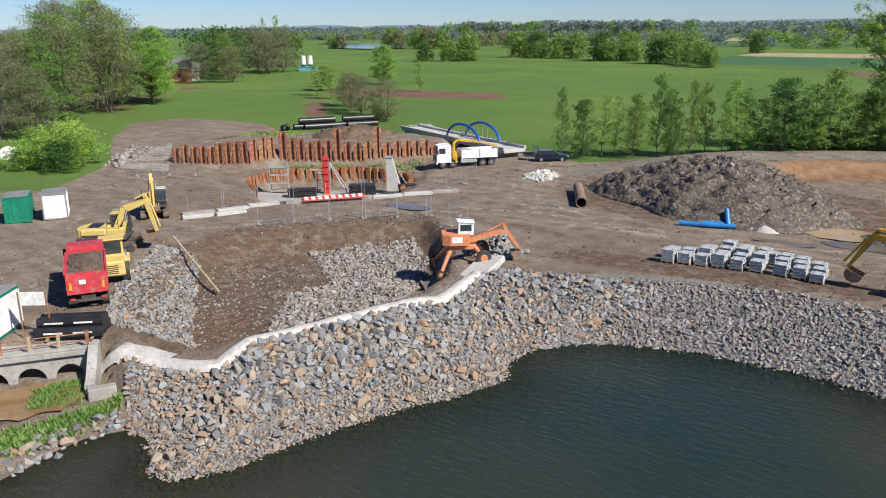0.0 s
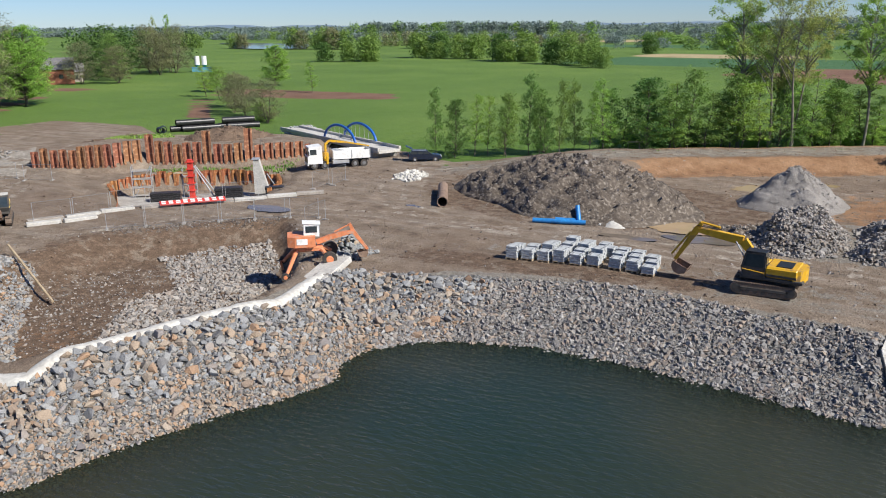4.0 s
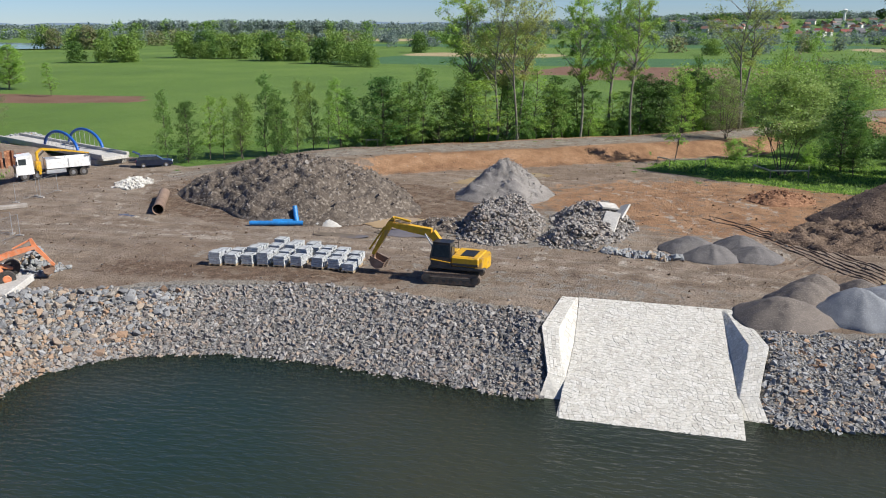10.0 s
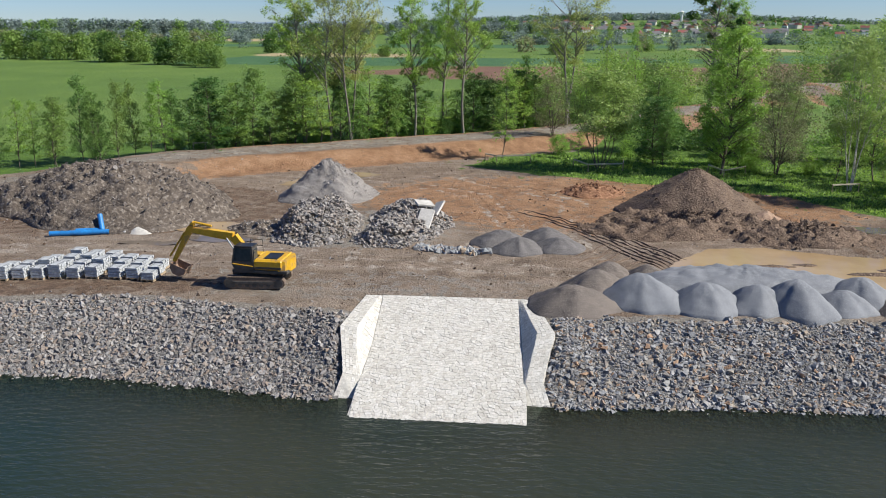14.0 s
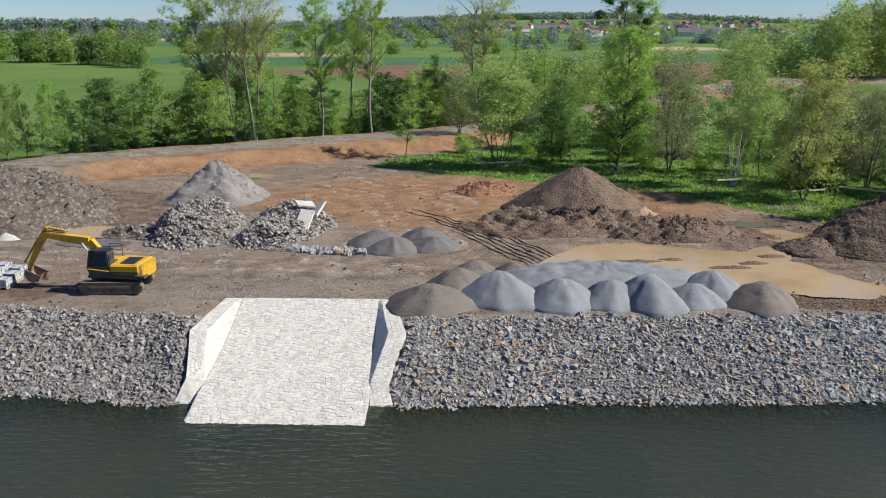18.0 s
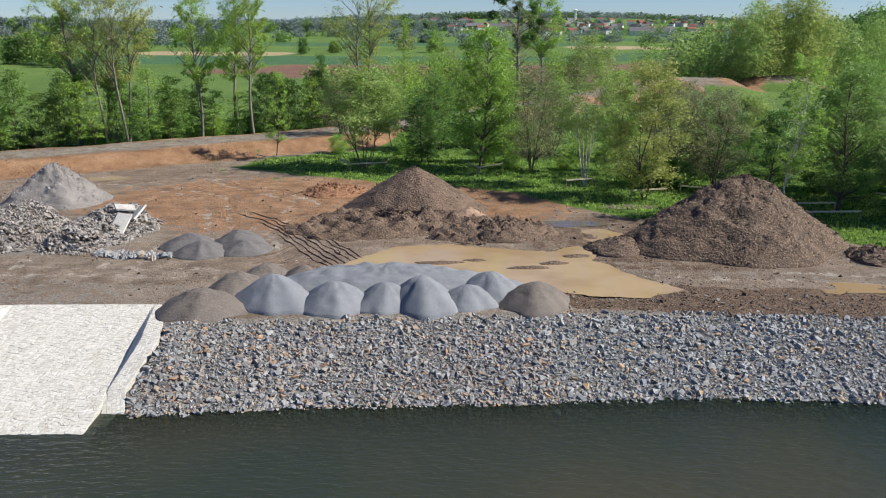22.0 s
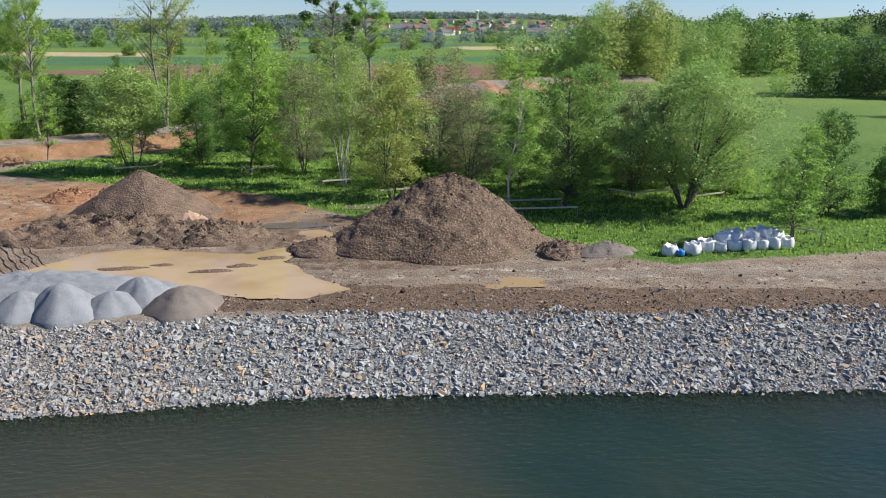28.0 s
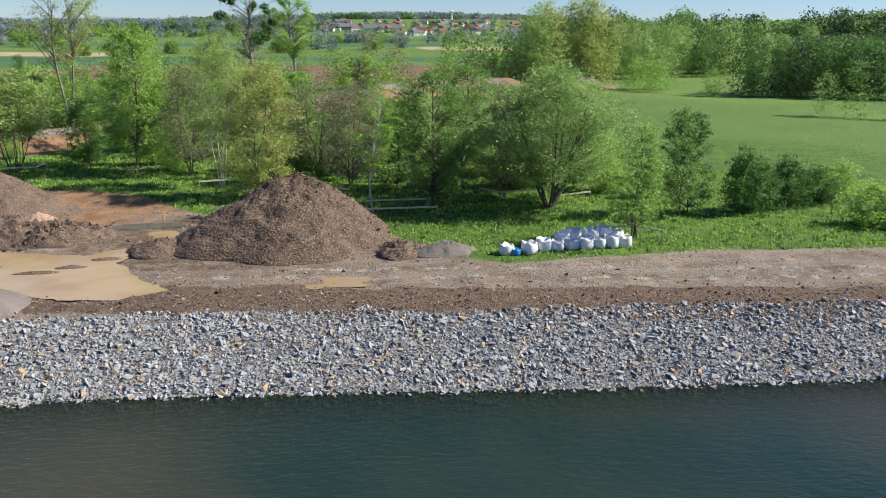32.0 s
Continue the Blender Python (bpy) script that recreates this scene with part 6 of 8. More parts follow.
def ribbon(name, label, line, width, material, lift=0.12, category="geotextile", thick=0.12, drop=0.35, parent=None):
    """A cloth strip laid over a ridge, folded down on both sides."""
    pts = []
    for (ax, ay), (bx, by) in zip(line, line[1:]):
        k = max(2, int(math.dist((ax, ay), (bx, by)) / 0.5))
        pts += [(ax + (bx - ax) * i / k, ay + (by - ay) * i / k) for i in range(k)]
    pts.append(line[-1])
    vs, fs = [], []
    for i, (x, y) in enumerate(pts):
        a, b = pts[max(i - 1, 0)], pts[min(i + 1, len(pts) - 1)]
        d = Vector((b[0] - a[0], b[1] - a[1])).normalized()
        n = Vector((-d.y, d.x))
        z = G(x, y) + lift + 0.05 * float(lumps(np.array(x), np.array(y), 2.0, 7))
        w = width * (1 + 0.25 * float(lumps(np.array(x), np.array(y), 3.0, 9)))
        for u, dz in ((-0.62, -drop), (-0.42, -0.06), (-0.1, 0.0), (0.3, -0.03), (0.5, -0.1), (0.6, -drop)):
            vs.append((x + n.x * w * u, y + n.y * w * u, z + dz))
    for i in range(len(pts) - 1):
        for j in range(5):
            fs.append((i * 6 + j, i * 6 + j + 1, i * 6 + j + 7, i * 6 + j + 6))
    return tagged(part(name, mesh_of(name, vs, fs, material, True)), label, category)


def culvert():
    d = Vector((0.585, 0.811, 0))
    ang = math.degrees(math.atan2(d.y, d.x))
    top = empty("culvert_bridge", pose(-43.0, 22.4, 0, 0, 0, ang), "old pale concrete culvert bridge with round arches", "bridge", kind="structure")
    bm = B()
    out = [(0.3, -0.6), (0.3, 1.85), (-14, 1.85), (-14, -0.6)]
    for k in range(5, -1, -1):
        c = -1.25 - 2.05 * k
        out.append((c - 0.78, -0.6))
        out += [(c - 0.78 * math.cos(a), 0.55 + 0.78 * math.sin(a)) for a in [math.pi * i / 12 for i in range(13)]]
        out.append((c + 0.78, -0.6))
    slab(bm, out, -0.05, 3.2)
    part("arch_wall", bm, m_conc, top, "stained pale concrete arches")
    part("deck", box(B(), (14.6, 5.2, 0.32), (-6.9, 2.3, 2.03), bevel=0.03), m_conc, top)
    part("kerb", box(B(), (14.4, 0.4, 0.16), (-6.9, -0.08, 2.27), bevel=0.03), m_conc, top)
    bm = B()
    slab(bm, [(0, -0.6), (0, 2.5), (0.6, 2.5), (2.7, 1.25), (3.3, 1.15), (3.3, -0.6)], -0.2, 0.35)
    w = part("wing_wall", bm, m_conc, top, "dark weathered concrete wing wall")
    w.matrix_local = pose(0.2, 0.1, 0, 0, 0, -93)
    part("pier_block", box(B(), (1.5, 0.6, 1.3), (0.75, -3.5, 0.45), (0, 0, 8), bevel=0.05), m_conc, top)
    part("sill_wall", box(B(), (6.5, 0.3, 0.8), (-3.6, -4.0, 0.2), (0, 0, 0), bevel=0.04), m_stained, top, "rust-stained low sill wall")
    rail = empty("railing", pose(-43.0, 22.4, 2.2, 0, 0, ang), "rusty pipe railing with timber posts on the bridge", "railing")
    for z in (0.45, 0.9):
        part("rail", tube(B(), (-12, 0.02, z), (0.1, 0.02, z), 0.04), m_rust, rail)
    for k in range(8):
        part("post", box(B(), (0.2, 0.14, 1.05), (-0.1 - 1.55 * k, 0.05, 0.52), bevel=0.02), m_wood if k in (1, 2) else m_rust, rail)


def pile_wall(label, line, top_of, base, material, seed, extra=()):
    """Interlocking steel piles, each a bent sheet."""
    r = random.Random(seed)
    top = empty("sheet_pile_wall", Matrix(), label, "sheet piling", kind="structure")
    prof = [(-0.56, 0.0), (-0.30, 0.0), (-0.20, 0.32), (0.20, 0.32), (0.30, 0.0), (0.56, 0.0)]
    n = 0
    for (ax, ay), (bx, by) in zip(line, line[1:]):
        L = math.dist((ax, ay), (bx, by))
        k = max(1, int(L / 1.12))
        rz = math.degrees(math.atan2(by - ay, bx - ax))
        for i in range(k):
            f = (i + 0.5) / k
            x, y = ax + (bx - ax) * f, ay + (by - ay) * f
            h = top_of(x, y) - base + r.uniform(-0.12, 0.12) + (r.choice((0, 0, 0, 0.25, -0.3)) if r.random() < 0.5 else 0) + (extra[n] if n < len(extra) else 0)
            bm = B()
            slab(bm, prof + [(u, v - 0.05) for u, v in prof[::-1]], 0, h, plane="xy")
            p = part("pile", bm, material, top)
            p.matrix_local = pose(x, y, base, r.uniform(-0.8, 0.8), r.uniform(-0.8, 0.8), rz)
            n += 1


slipway()
ribbon("geotextile_strip", "dirty white geotextile strip along the boulder crest", CREST[1:], 0.95, m_cloth, lift=0.28)
ribbon("concrete_apron", "pale concrete apron between the culvert and the boulders", [(-42.9, 22.9), (-41.6, 23.6), (-40.2, 24.2), (-38.4, 24.8)], 1.5, m_conc_pale, lift=0.22, category="concrete apron", drop=0.75)
tagged(part("concrete_slab", box(B(), (2.1, 6.4, 0.5), (-31.8, 46.8, 2.3), (8, -6, 8), bevel=0.06), m_conc_pale), "pale concrete slab end lying at the pit edge", "concrete slab")
culvert()
puddle("brown water in the culvert channel", [(-43.2, 21.0), (-46, 16.5), (-49, 11), (-44, 9.5), (-41.4, 15.5), (-39.9, 18.6), (-40.2, 20.6)], 0.62, water_material("channel_water", (0.20, 0.125, 0.055), (0.27, 0.175, 0.085), 0.08, 0.05, 0.3))
pile_wall("upper row of rust-brown steel sheet piles holding the earth", [(-95, 66.2), (-90, 68.2), (-84.6, 70.8), (-83.4, 74.6)], lambda x, y: 4.5 + 0.11 * (x + 95), 1.6, m_rust, 1)
pile_wall("tall row of rusty steel sheet piles behind the excavation", [(-83.2, 75.0), (-78, 78.2), (-73.4, 81.2), (-70, 85.5), (-66.6, 89.8)], lambda x, y: 5.55 - 0.05 * (x + 83), 1.6, m_rust, 2, extra=[0.8] + [0] * 5 + [1.7] + [0] * 3 + [1.9])
pile_wall("lower row of orange rusty sheet piles round the foundation pit", [(-66.5, 56), (-72, 61), (-78.6, 65.2), (-79.2, 71.6), (-70.8, 77.8), (-64, 79.0), (-60.5, 75.5), (-58.5, 71.0)], lambda x, y: 2.15 + 0.02 * (y - 70) - (1.0 if y < 61 else 0), -0.35, m_rust_bright, 3)


# ---- foundation works in the pit ----
def formwork_column():
    t = empty("formwork_column", pose(-69.0, 69.4, 0, 0, 0, 35), "tall red steel formwork column with raking props", "formwork")
    part("shutter", box(B(), (0.62, 0.58, 5.0), (0, 0, 2.5), bevel=0.04), m_redform, t)
    for k in range(6):
        part("clamp", box(B(), (0.9, 0.86, 0.12), (0, 0, 0.4 + 0.86 * k), bevel=0.02), m_redform, t)
    for s in (-1, 1):
        part("prop", tube(B(), (0.5, 0.3 * s, 4.2), (3.0, 0.9 * s, 0.1), 0.08), m_galv, t)
    part("walkway", box(B(), (1.6, 0.9, 0.1), (-1.1, 0, 3.4)), m_wood, t)


def scaffold(x, y, rz, w, h, label):
    t = empty("scaffold", pose(x, y, 0, 0, 0, rz), label, "scaffold")
    for a in (-w / 2, w / 2):
        for b in (-0.45, 0.45):
            part("upright", tube(B(), (a, b, 0), (a, b, h), 0.05, seg=6), m_galv, t)
    for z in np.arange(0.6, h, 1.0):
        for b in (-0.45, 0.45):
            part("ledger", tube(B(), (-w / 2, b, z), (w / 2, b, z), 0.04, seg=6), m_galv, t)
        part("deck", box(B(), (w, 0.85, 0.06), (0, 0, z + 0.06)), m_old_wood, t)
    part("brace", tube(B(), (-w / 2, -0.45, 0.1), (w / 2, -0.45, h - 0.1), 0.04, seg=6), m_galv, t)


def pier_slab():
    t = empty("concrete_pier", pose(-62.6, 73.4, 0, 0, 0, 35), "grey concrete pier wall with a sloping pale face", "concrete pier")
    bm = B()
    slab(bm, [(0, 0), (0, 4.9), (0.7, 4.9), (1.9, 0.4), (1.9, 0)], -0.55, 0.55)
    part("wall", bm, m_conc_pale, t)
    part("prop", tube(B(), (1.4, 0.8, 3.0), (3.0, 1.4, 0.1), 0.07), m_galv, t)
    part("cap", box(B(), (0.9, 1.3, 0.15), (0.3, 0, 4.95), bevel=0.02), m_galv, t)


def panel_stack(x, y, z, rz, size, m, label):
    t = empty("formwork_panel_stack", pose(x, y, z, 0, 0, rz), label, "formwork panels")
    for k in range(5):
        part("panel", box(B(), (size[0], size[1], size[2] / 5 * 0.88), (0.05 * (k % 2), 0, size[2] * (k + 0.5) / 5), bevel=0.015), m, t)


formwork_column()
pier_slab()
scaffold(-74.5, 66.8, 40, 2.2, 4.2, "pale steel scaffold tower beside the piles")
scaffold(-70.6, 70.6, 40, 1.6, 3.6, "narrow steel scaffold with timber decks")
for x, y, s in ((-70.2, 66.4, (3.4, 1.2, 1.5)), (-64.4, 70.8, (3.2, 1.4, 1.9)), (-58.8, 72.6, (2.2, 1.0, 2.2)), (-60.6, 71.6, (1.8, 1.0, 1.2))):
    panel_stack(x, y, -0.05, 40, s, m_black, "stack of dark formwork panels in the pit")
tagged(part("base_slab", box(B(), (22, 5.5, 0.5), (-67.2, 69.8, 0.15), (0, 0, 38), bevel=0.05), m_conc), "dirty concrete foundation slab in the pit", "foundation slab")
# edge beams and barriers by the track
for k, (x, y, L, rz) in enumerate(((-66.2, 48.2, 3.2, 62), (-64.6, 51.2, 3.2, 66), (-63.3, 54.2, 3.2, 62), (-61.2, 57.3, 3.0, 55), (-65.0, 47.2, 3.0, 60), (-63.4, 50.0, 3.0, 64), (-57.6, 62.2, 3.4, 50), (-55.4, 64.9, 3.4, 50), (-53.2, 67.4, 3.2, 48), (-51.2, 69.8, 3.0, 45))):
    tagged(part("concrete_beam", box(B(), (L, 0.8, 0.35), (x, y, G(x, y) + 0.15), (0, 0, rz), bevel=0.04), m_conc_pale if k % 3 else m_old_wood), "pale concrete edge beam lying by the pit", "concrete beam", "edge beams along the pit")


def barrier(x, y, rz):
    t = empty("barrier", pose(x, y, G(x, y), 0, 0, rz), "red and white plastic barrier panels lying flat", "barrier")
    part("panel", box(B(), (6.6, 1.0, 0.12), (0, 0, 0.42), (12, 0, 0), bevel=0.02), m_redform, t)
    for a in range(9):
        for b in (-0.22, 0.22):
            part("stripe", box(B(), (0.45, 0.28, 0.04), (-2.9 + 0.72 * a, b, 0.50 + 0.21 * b), (12, 0, 0)), m_white, t)


barrier(-58.8, 60.0, 52)


def fence_panel(x, y, rz, label="galvanised site fence panel on concrete feet"):
    t = empty("site_fence", pose(x, y, G(x, y), 0, 0, rz), label, "fence", "site fence panels")
    for s in (-1.7, 1.7):
        part("post", tube(B(), (s, 0, 0.05), (s, 0, 2.0), 0.026, seg=6), m_galv, t)
        part("foot", box(B(), (0.25, 0.7, 0.14), (s, 0, 0.07), bevel=0.02), m_conc, t)
    for z in (0.2, 2.0):
        part("rail", tube(B(), (-1.7, 0, z), (1.7, 0, z), 0.018, seg=6), m_wire, t)
    bm = B()
    for k in range(1, 17):
        u = -1.7 + 0.2 * k
        box(bm, (0.004, 0.004, 1.8), (u, 0, 1.1))
    for k in range(1, 9):
        box(bm, (3.4, 0.004, 0.004), (0, 0, 0.2 + 0.2 * k))
    part("mesh", bm, m_wire, t)


for (x0, y0), (x1, y1) in zip(((-66.4, 47), (-64.8, 50.2), (-63.6, 53.6), (-62, 56.8), (-59.5, 60), (-57.2, 63)), ((-64.8, 50.2), (-63.6, 53.6), (-62, 56.8), (-59.5, 60), (-57.2, 63), (-54.8, 65.6))):
    fence_panel((x0 + x1) / 2, (y0 + y1) / 2, math.degrees(math.atan2(y1 - y0, x1 - x0)))
for x, y, rz in ((-56.5, 49.7, 50), (-54.4, 52.2, 50), (-52.0, 54.8, 45), (-49.8, 57.0, 45), (-47.3, 59.2, 40), (-45.0, 60.8, 20), (-42.2, 59.4, 95), (-52.5, 76.8, 100), (-53.0, 74.0, 95), (-86, 61, 30), (-90, 59, 80)):
    fence_panel(x, y, rz)


# ---- machines ----
def bar(bm, path, width, depth):
    """A box beam in the x-z plane through the points: (x, z, depth)."""
    for (x0, z0, d0), (x1, z1, d1) in zip(path, path[1:]):
        t = Vector((x1 - x0, 0, z1 - z0)).normalized()
        n = Vector((-t.z, 0, t.x))
        a = [Vector((x0, 0, z0)) + n * d0 / 2, Vector((x0, 0, z0)) - n * d0 / 2, Vector((x1, 0, z1)) - n * d1 / 2, Vector((x1, 0, z1)) + n * d1 / 2]
        f = [bm.verts.new(v + Vector((0, -width / 2, 0))) for v in a]
        g = [bm.verts.new(v + Vector((0, width / 2, 0))) for v in a]
        fs = [bm.faces.new(f), bm.faces.new(g[::-1])] + [bm.faces.new((f[k], g[k], g[(k + 1) % 4], f[(k + 1) % 4])) for k in range(4)]
        bmesh.ops.recalc_face_normals(bm, faces=fs)
    return bm


def bucket_mesh(w=1.1, s=1.0):
    """An open digging bucket with teeth."""
    bm = B()
    prof = [(0.0, 0.0), (0.15, -0.35), (0.05, -0.75), (-0.3, -1.0), (-0.75, -0.95), (-1.0, -0.6)]
    th = 0.04
    for (x0, z0), (x1, z1) in zip(prof, prof[1:]):
        d = math.hypot(x1 - x0, z1 - z0)
        box(bm, (d * s + th, w, th), (-(x0 + x1) / 2 * -s, 0, (z0 + z1) / 2 * s), (0, -math.degrees(math.atan2(z1 - z0, x1 - x0)), 0))
    for y in (-w / 2, w / 2):
        slab(bm, [(x * s, z * s) for x, z in prof], y - th / 2, y + th / 2)
    for k in range(5):
        box(bm, (0.22 * s, 0.1, 0.05), (-1.05 * s, -w / 2 + w * (k + 0.5) / 5, -0.52 * s), (0, 40, 0))
    return bm


def excavator(label, m, paint, joints, bucket_turn, cab_roof=None, swing=0, cab_paint=None, size=1.0, tail_r=2.6):
    """A crawler excavator facing +x. joints: boom foot, boom bend, stick top, bucket pin, as (x, z)."""
    t = empty("excavator", m @ Matrix.Scale(size, 4), label, "excavator")
    for s in (-1, 1):
        bm = B()
        out = [(-1.7, 0.0), (1.7, 0.0), (2.0, 0.12), (2.14, 0.32), (2.12, 0.52), (1.98, 0.7), (1.72, 0.8), (-1.72, 0.8), (-1.98, 0.7), (-2.12, 0.52), (-2.14, 0.32), (-2.0, 0.12)]
        slab(bm, out, s * 1.1 - 0.28, s * 1.1 + 0.28)
        tr = part("track", bm, m_track, t)
        for k in range(22):
            u = -1.9 + 3.8 * k / 21
            part("track_shoe", box(B(), (0.13, 0.6, 0.05), (u, s * 1.1, 0.82)), m_track, tr)
        part("side_frame", box(B(), (3.3, 0.62, 0.34), (0, s * 1.1, 0.42), bevel=0.08), m_chassis, tr)
        for k in range(7):
            part("roller", tube(B(), (-1.5 + 0.5 * k, s * 1.1 - 0.3, 0.25), (-1.5 + 0.5 * k, s * 1.1 + 0.3, 0.25), 0.15), m_chassis, tr)
        for u in (-1.72, 1.72):
            part("sprocket", tube(B(), (u, s * 1.1 - 0.31, 0.41), (u, s * 1.1 + 0.31, 0.41), 0.29, seg=14), m_chassis, tr)
    part("undercarriage", box(B(), (2.2, 1.7, 0.5), (0, 0, 0.65), bevel=0.05), m_chassis, t)
    part("turntable", tube(B(), (0, 0, 0.85), (0, 0, 1.1), 0.65, seg=20), m_chassis, t)
    R = pose(0, 0, 0, 0, 0, swing)

    def add(name, bm, mm, lab="", smooth=False):
        ob = part(name, bm, mm, t, lab, smooth)
        ob.matrix_local = R
        return ob
    add("platform", box(B(), (4.0, 2.5, 0.25), (-0.55, 0, 1.2), bevel=0.05), m_chassis)
    add("engine_house", box(B(), (2.1, 2.5, 0.74), (-1.15, 0, 1.69), bevel=0.12), paint)
    bm = B()
    pts = [(-1.9, -1.25), (-1.9, 1.25), (-2.35, 1.1), (-tail_r, 0.6), (-tail_r - 0.08, 0), (-tail_r, -0.6), (-2.35, -1.1)]
    slab(bm, pts, 1.2, 2.0, plane="xy")
    add("counterweight", bm, paint)
    add("grille", box(B(), (1.0, 1.5, 0.06), (-1.25, 0.15, 2.08), bevel=0.01), m_black, "black engine cover grille")
    add("side_band", box(B(), (1.9, 2.54, 0.16), (-1.15, 0, 1.5)), m_chassis)
    add("tool_box", box(B(), (1.3, 0.85, 0.7), (0.55, -0.78, 1.66), bevel=0.06), paint)
    # cab on its left side
    bm = B()
    slab(bm, [(-0.15, 1.3), (1.25, 1.3), (1.45, 1.75), (1.2, 2.9), (-0.1, 2.95)], 0.35, 1.27)
    cab = add("cab", bm, m_chassis)
    part("window", slab(B(), [(0.0, 1.95), (1.3, 1.95), (1.12, 2.8), (0.02, 2.82)], 1.272, 1.29), m_glass, cab)
    part("window", slab(B(), [(0.0, 1.95), (1.3, 1.95), (1.12, 2.8), (0.02, 2.82)], 0.33, 0.348), m_glass, cab)
    part("windscreen", box(B(), (0.03, 0.8, 0.95), (1.345, 0.81, 2.32), (0, -12, 0)), m_glass, cab)
    part("window", box(B(), (0.03, 0.7, 0.7), (-0.16, 0.81, 2.4)), m_glass, cab)
    part("roof", box(B(), (1.35, 0.98, 0.1), (0.53, 0.81, 2.98), bevel=0.03), cab_roof or paint, cab)
    part("door_rail", tube(B(), (-0.1, 1.31, 1.6), (1.35, 1.31, 1.75), 0.04), paint, cab)
    # handrail
    bm = B()
    for a, b in (((0.9, -1.1, 1.9), (0.9, -1.1, 2.9)), ((0.0, -1.1, 1.9), (0.0, -1.1, 2.9)), ((0.0, -1.1, 2.9), (0.9, -1.1, 2.9)), ((0.0, -1.1, 2.45), (0.9, -1.1, 2.45))):
        tube(bm, a, b, 0.025, seg=6)
    add("handrail", bm, m_chassis)
    (fx, fz), (bx, bz), (sx, sz), (px, pz) = joints
    mid = ((bx + sx) / 2, (bz + sz) / 2)
    add("boom", bar(B(), [(fx, fz, 0.4), (bx, bz, 0.58), (mid[0], mid[1], 0.5), (sx, sz, 0.3)], 0.42, 0), paint)
    ex, ez = sx + (sx - px) * 0.22, sz + (sz - pz) * 0.22
    add("stick", bar(B(), [(ex, ez, 0.2), (sx, sz, 0.46), (px, pz, 0.22)], 0.3, 0), paint)
    for s in (-0.33, 0.33):
        q = (fx + 0.55, fz - 0.35)
        c = (bx * 0.75 + mid[0] * 0.25, bz * 0.75 + mid[1] * 0.25 - 0.1)
        h = ((q[0] + c[0]) / 2, (q[1] + c[1]) / 2)
        add("boom_cylinder", tube(B(), (q[0], s, q[1]), (h[0], s, h[1]), 0.1), paint)
        add("piston_rod", tube(B(), (h[0], s, h[1]), (c[0], s, c[1]), 0.055), m_galv)
    add("stick_cylinder", tube(B(), (mid[0], 0, mid[1] + 0.5), (ex, 0, ez), 0.085), paint)
    add("bucket_cylinder", tube(B(), (ex * 0.7 + px * 0.3 + 0.25, 0, ez * 0.7 + pz * 0.3 + 0.1), (px + 0.3, 0, pz + 0.35), 0.075), paint)
    for s in (-0.16, 0.16):
        add("hose", tube(B(), (mid[0], s, mid[1] + 0.4), (sx, s, sz + 0.3), 0.03, seg=6), m_black)
    bk = part("bucket", bucket_mesh(1.15), m_bucket, t, "worn earth-brown steel bucket")
    bk.matrix_local = R @ pose(px, 0, pz, 0, bucket_turn, 0)
    return t


def wheel(parent, x, y, z, r, w, hub=None, name="wheel"):
    bm = B()
    tube(bm, (x, y - w / 2, z), (x, y + w / 2, z), r, seg=22)
    wh = part(name, bm, m_rubber, parent)
    s = 1 if y > 0 else -1
    part("rim", tube(B(), (x, y + s * (w / 2 - 0.02), z), (x, y + s * (w / 2 + 0.03), z), r * 0.55, r * 0.45, seg=16), hub or m_steel, wh)
    return wh


excavator("yellow and black crawler excavator with its bucket lowered", pose(-2.4, 58.6, G(-2.4, 58.6) + 0.02, 0, 0, 183), m_yellow, ((0.35, 1.75), (1.7, 3.35), (4.9, 3.75), (6.3, 1.35)), 8, m_black, swing=-6)
excavator("old yellow crawler excavator with raised arm by the tipper", pose(-61.2, 35.6, G(-61.2, 35.6) + 0.02, 0, 0, 42), m_pale_yellow, ((0.35, 1.75), (1.3, 3.5), (3.1, 4.1), (3.7, 1.5)), 25, m_pale_yellow)
excavator("small yellow excavator with a pale blue cab facing the track", pose(-69.4, 45.4, G(-69.4, 45.4) + 0.02, 0, 0, -35), m_pale_yellow, ((0.35, 1.75), (1.0, 3.9), (2.4, 4.2), (2.6, 1.4)), 30, m_conc_pale, size=0.95)


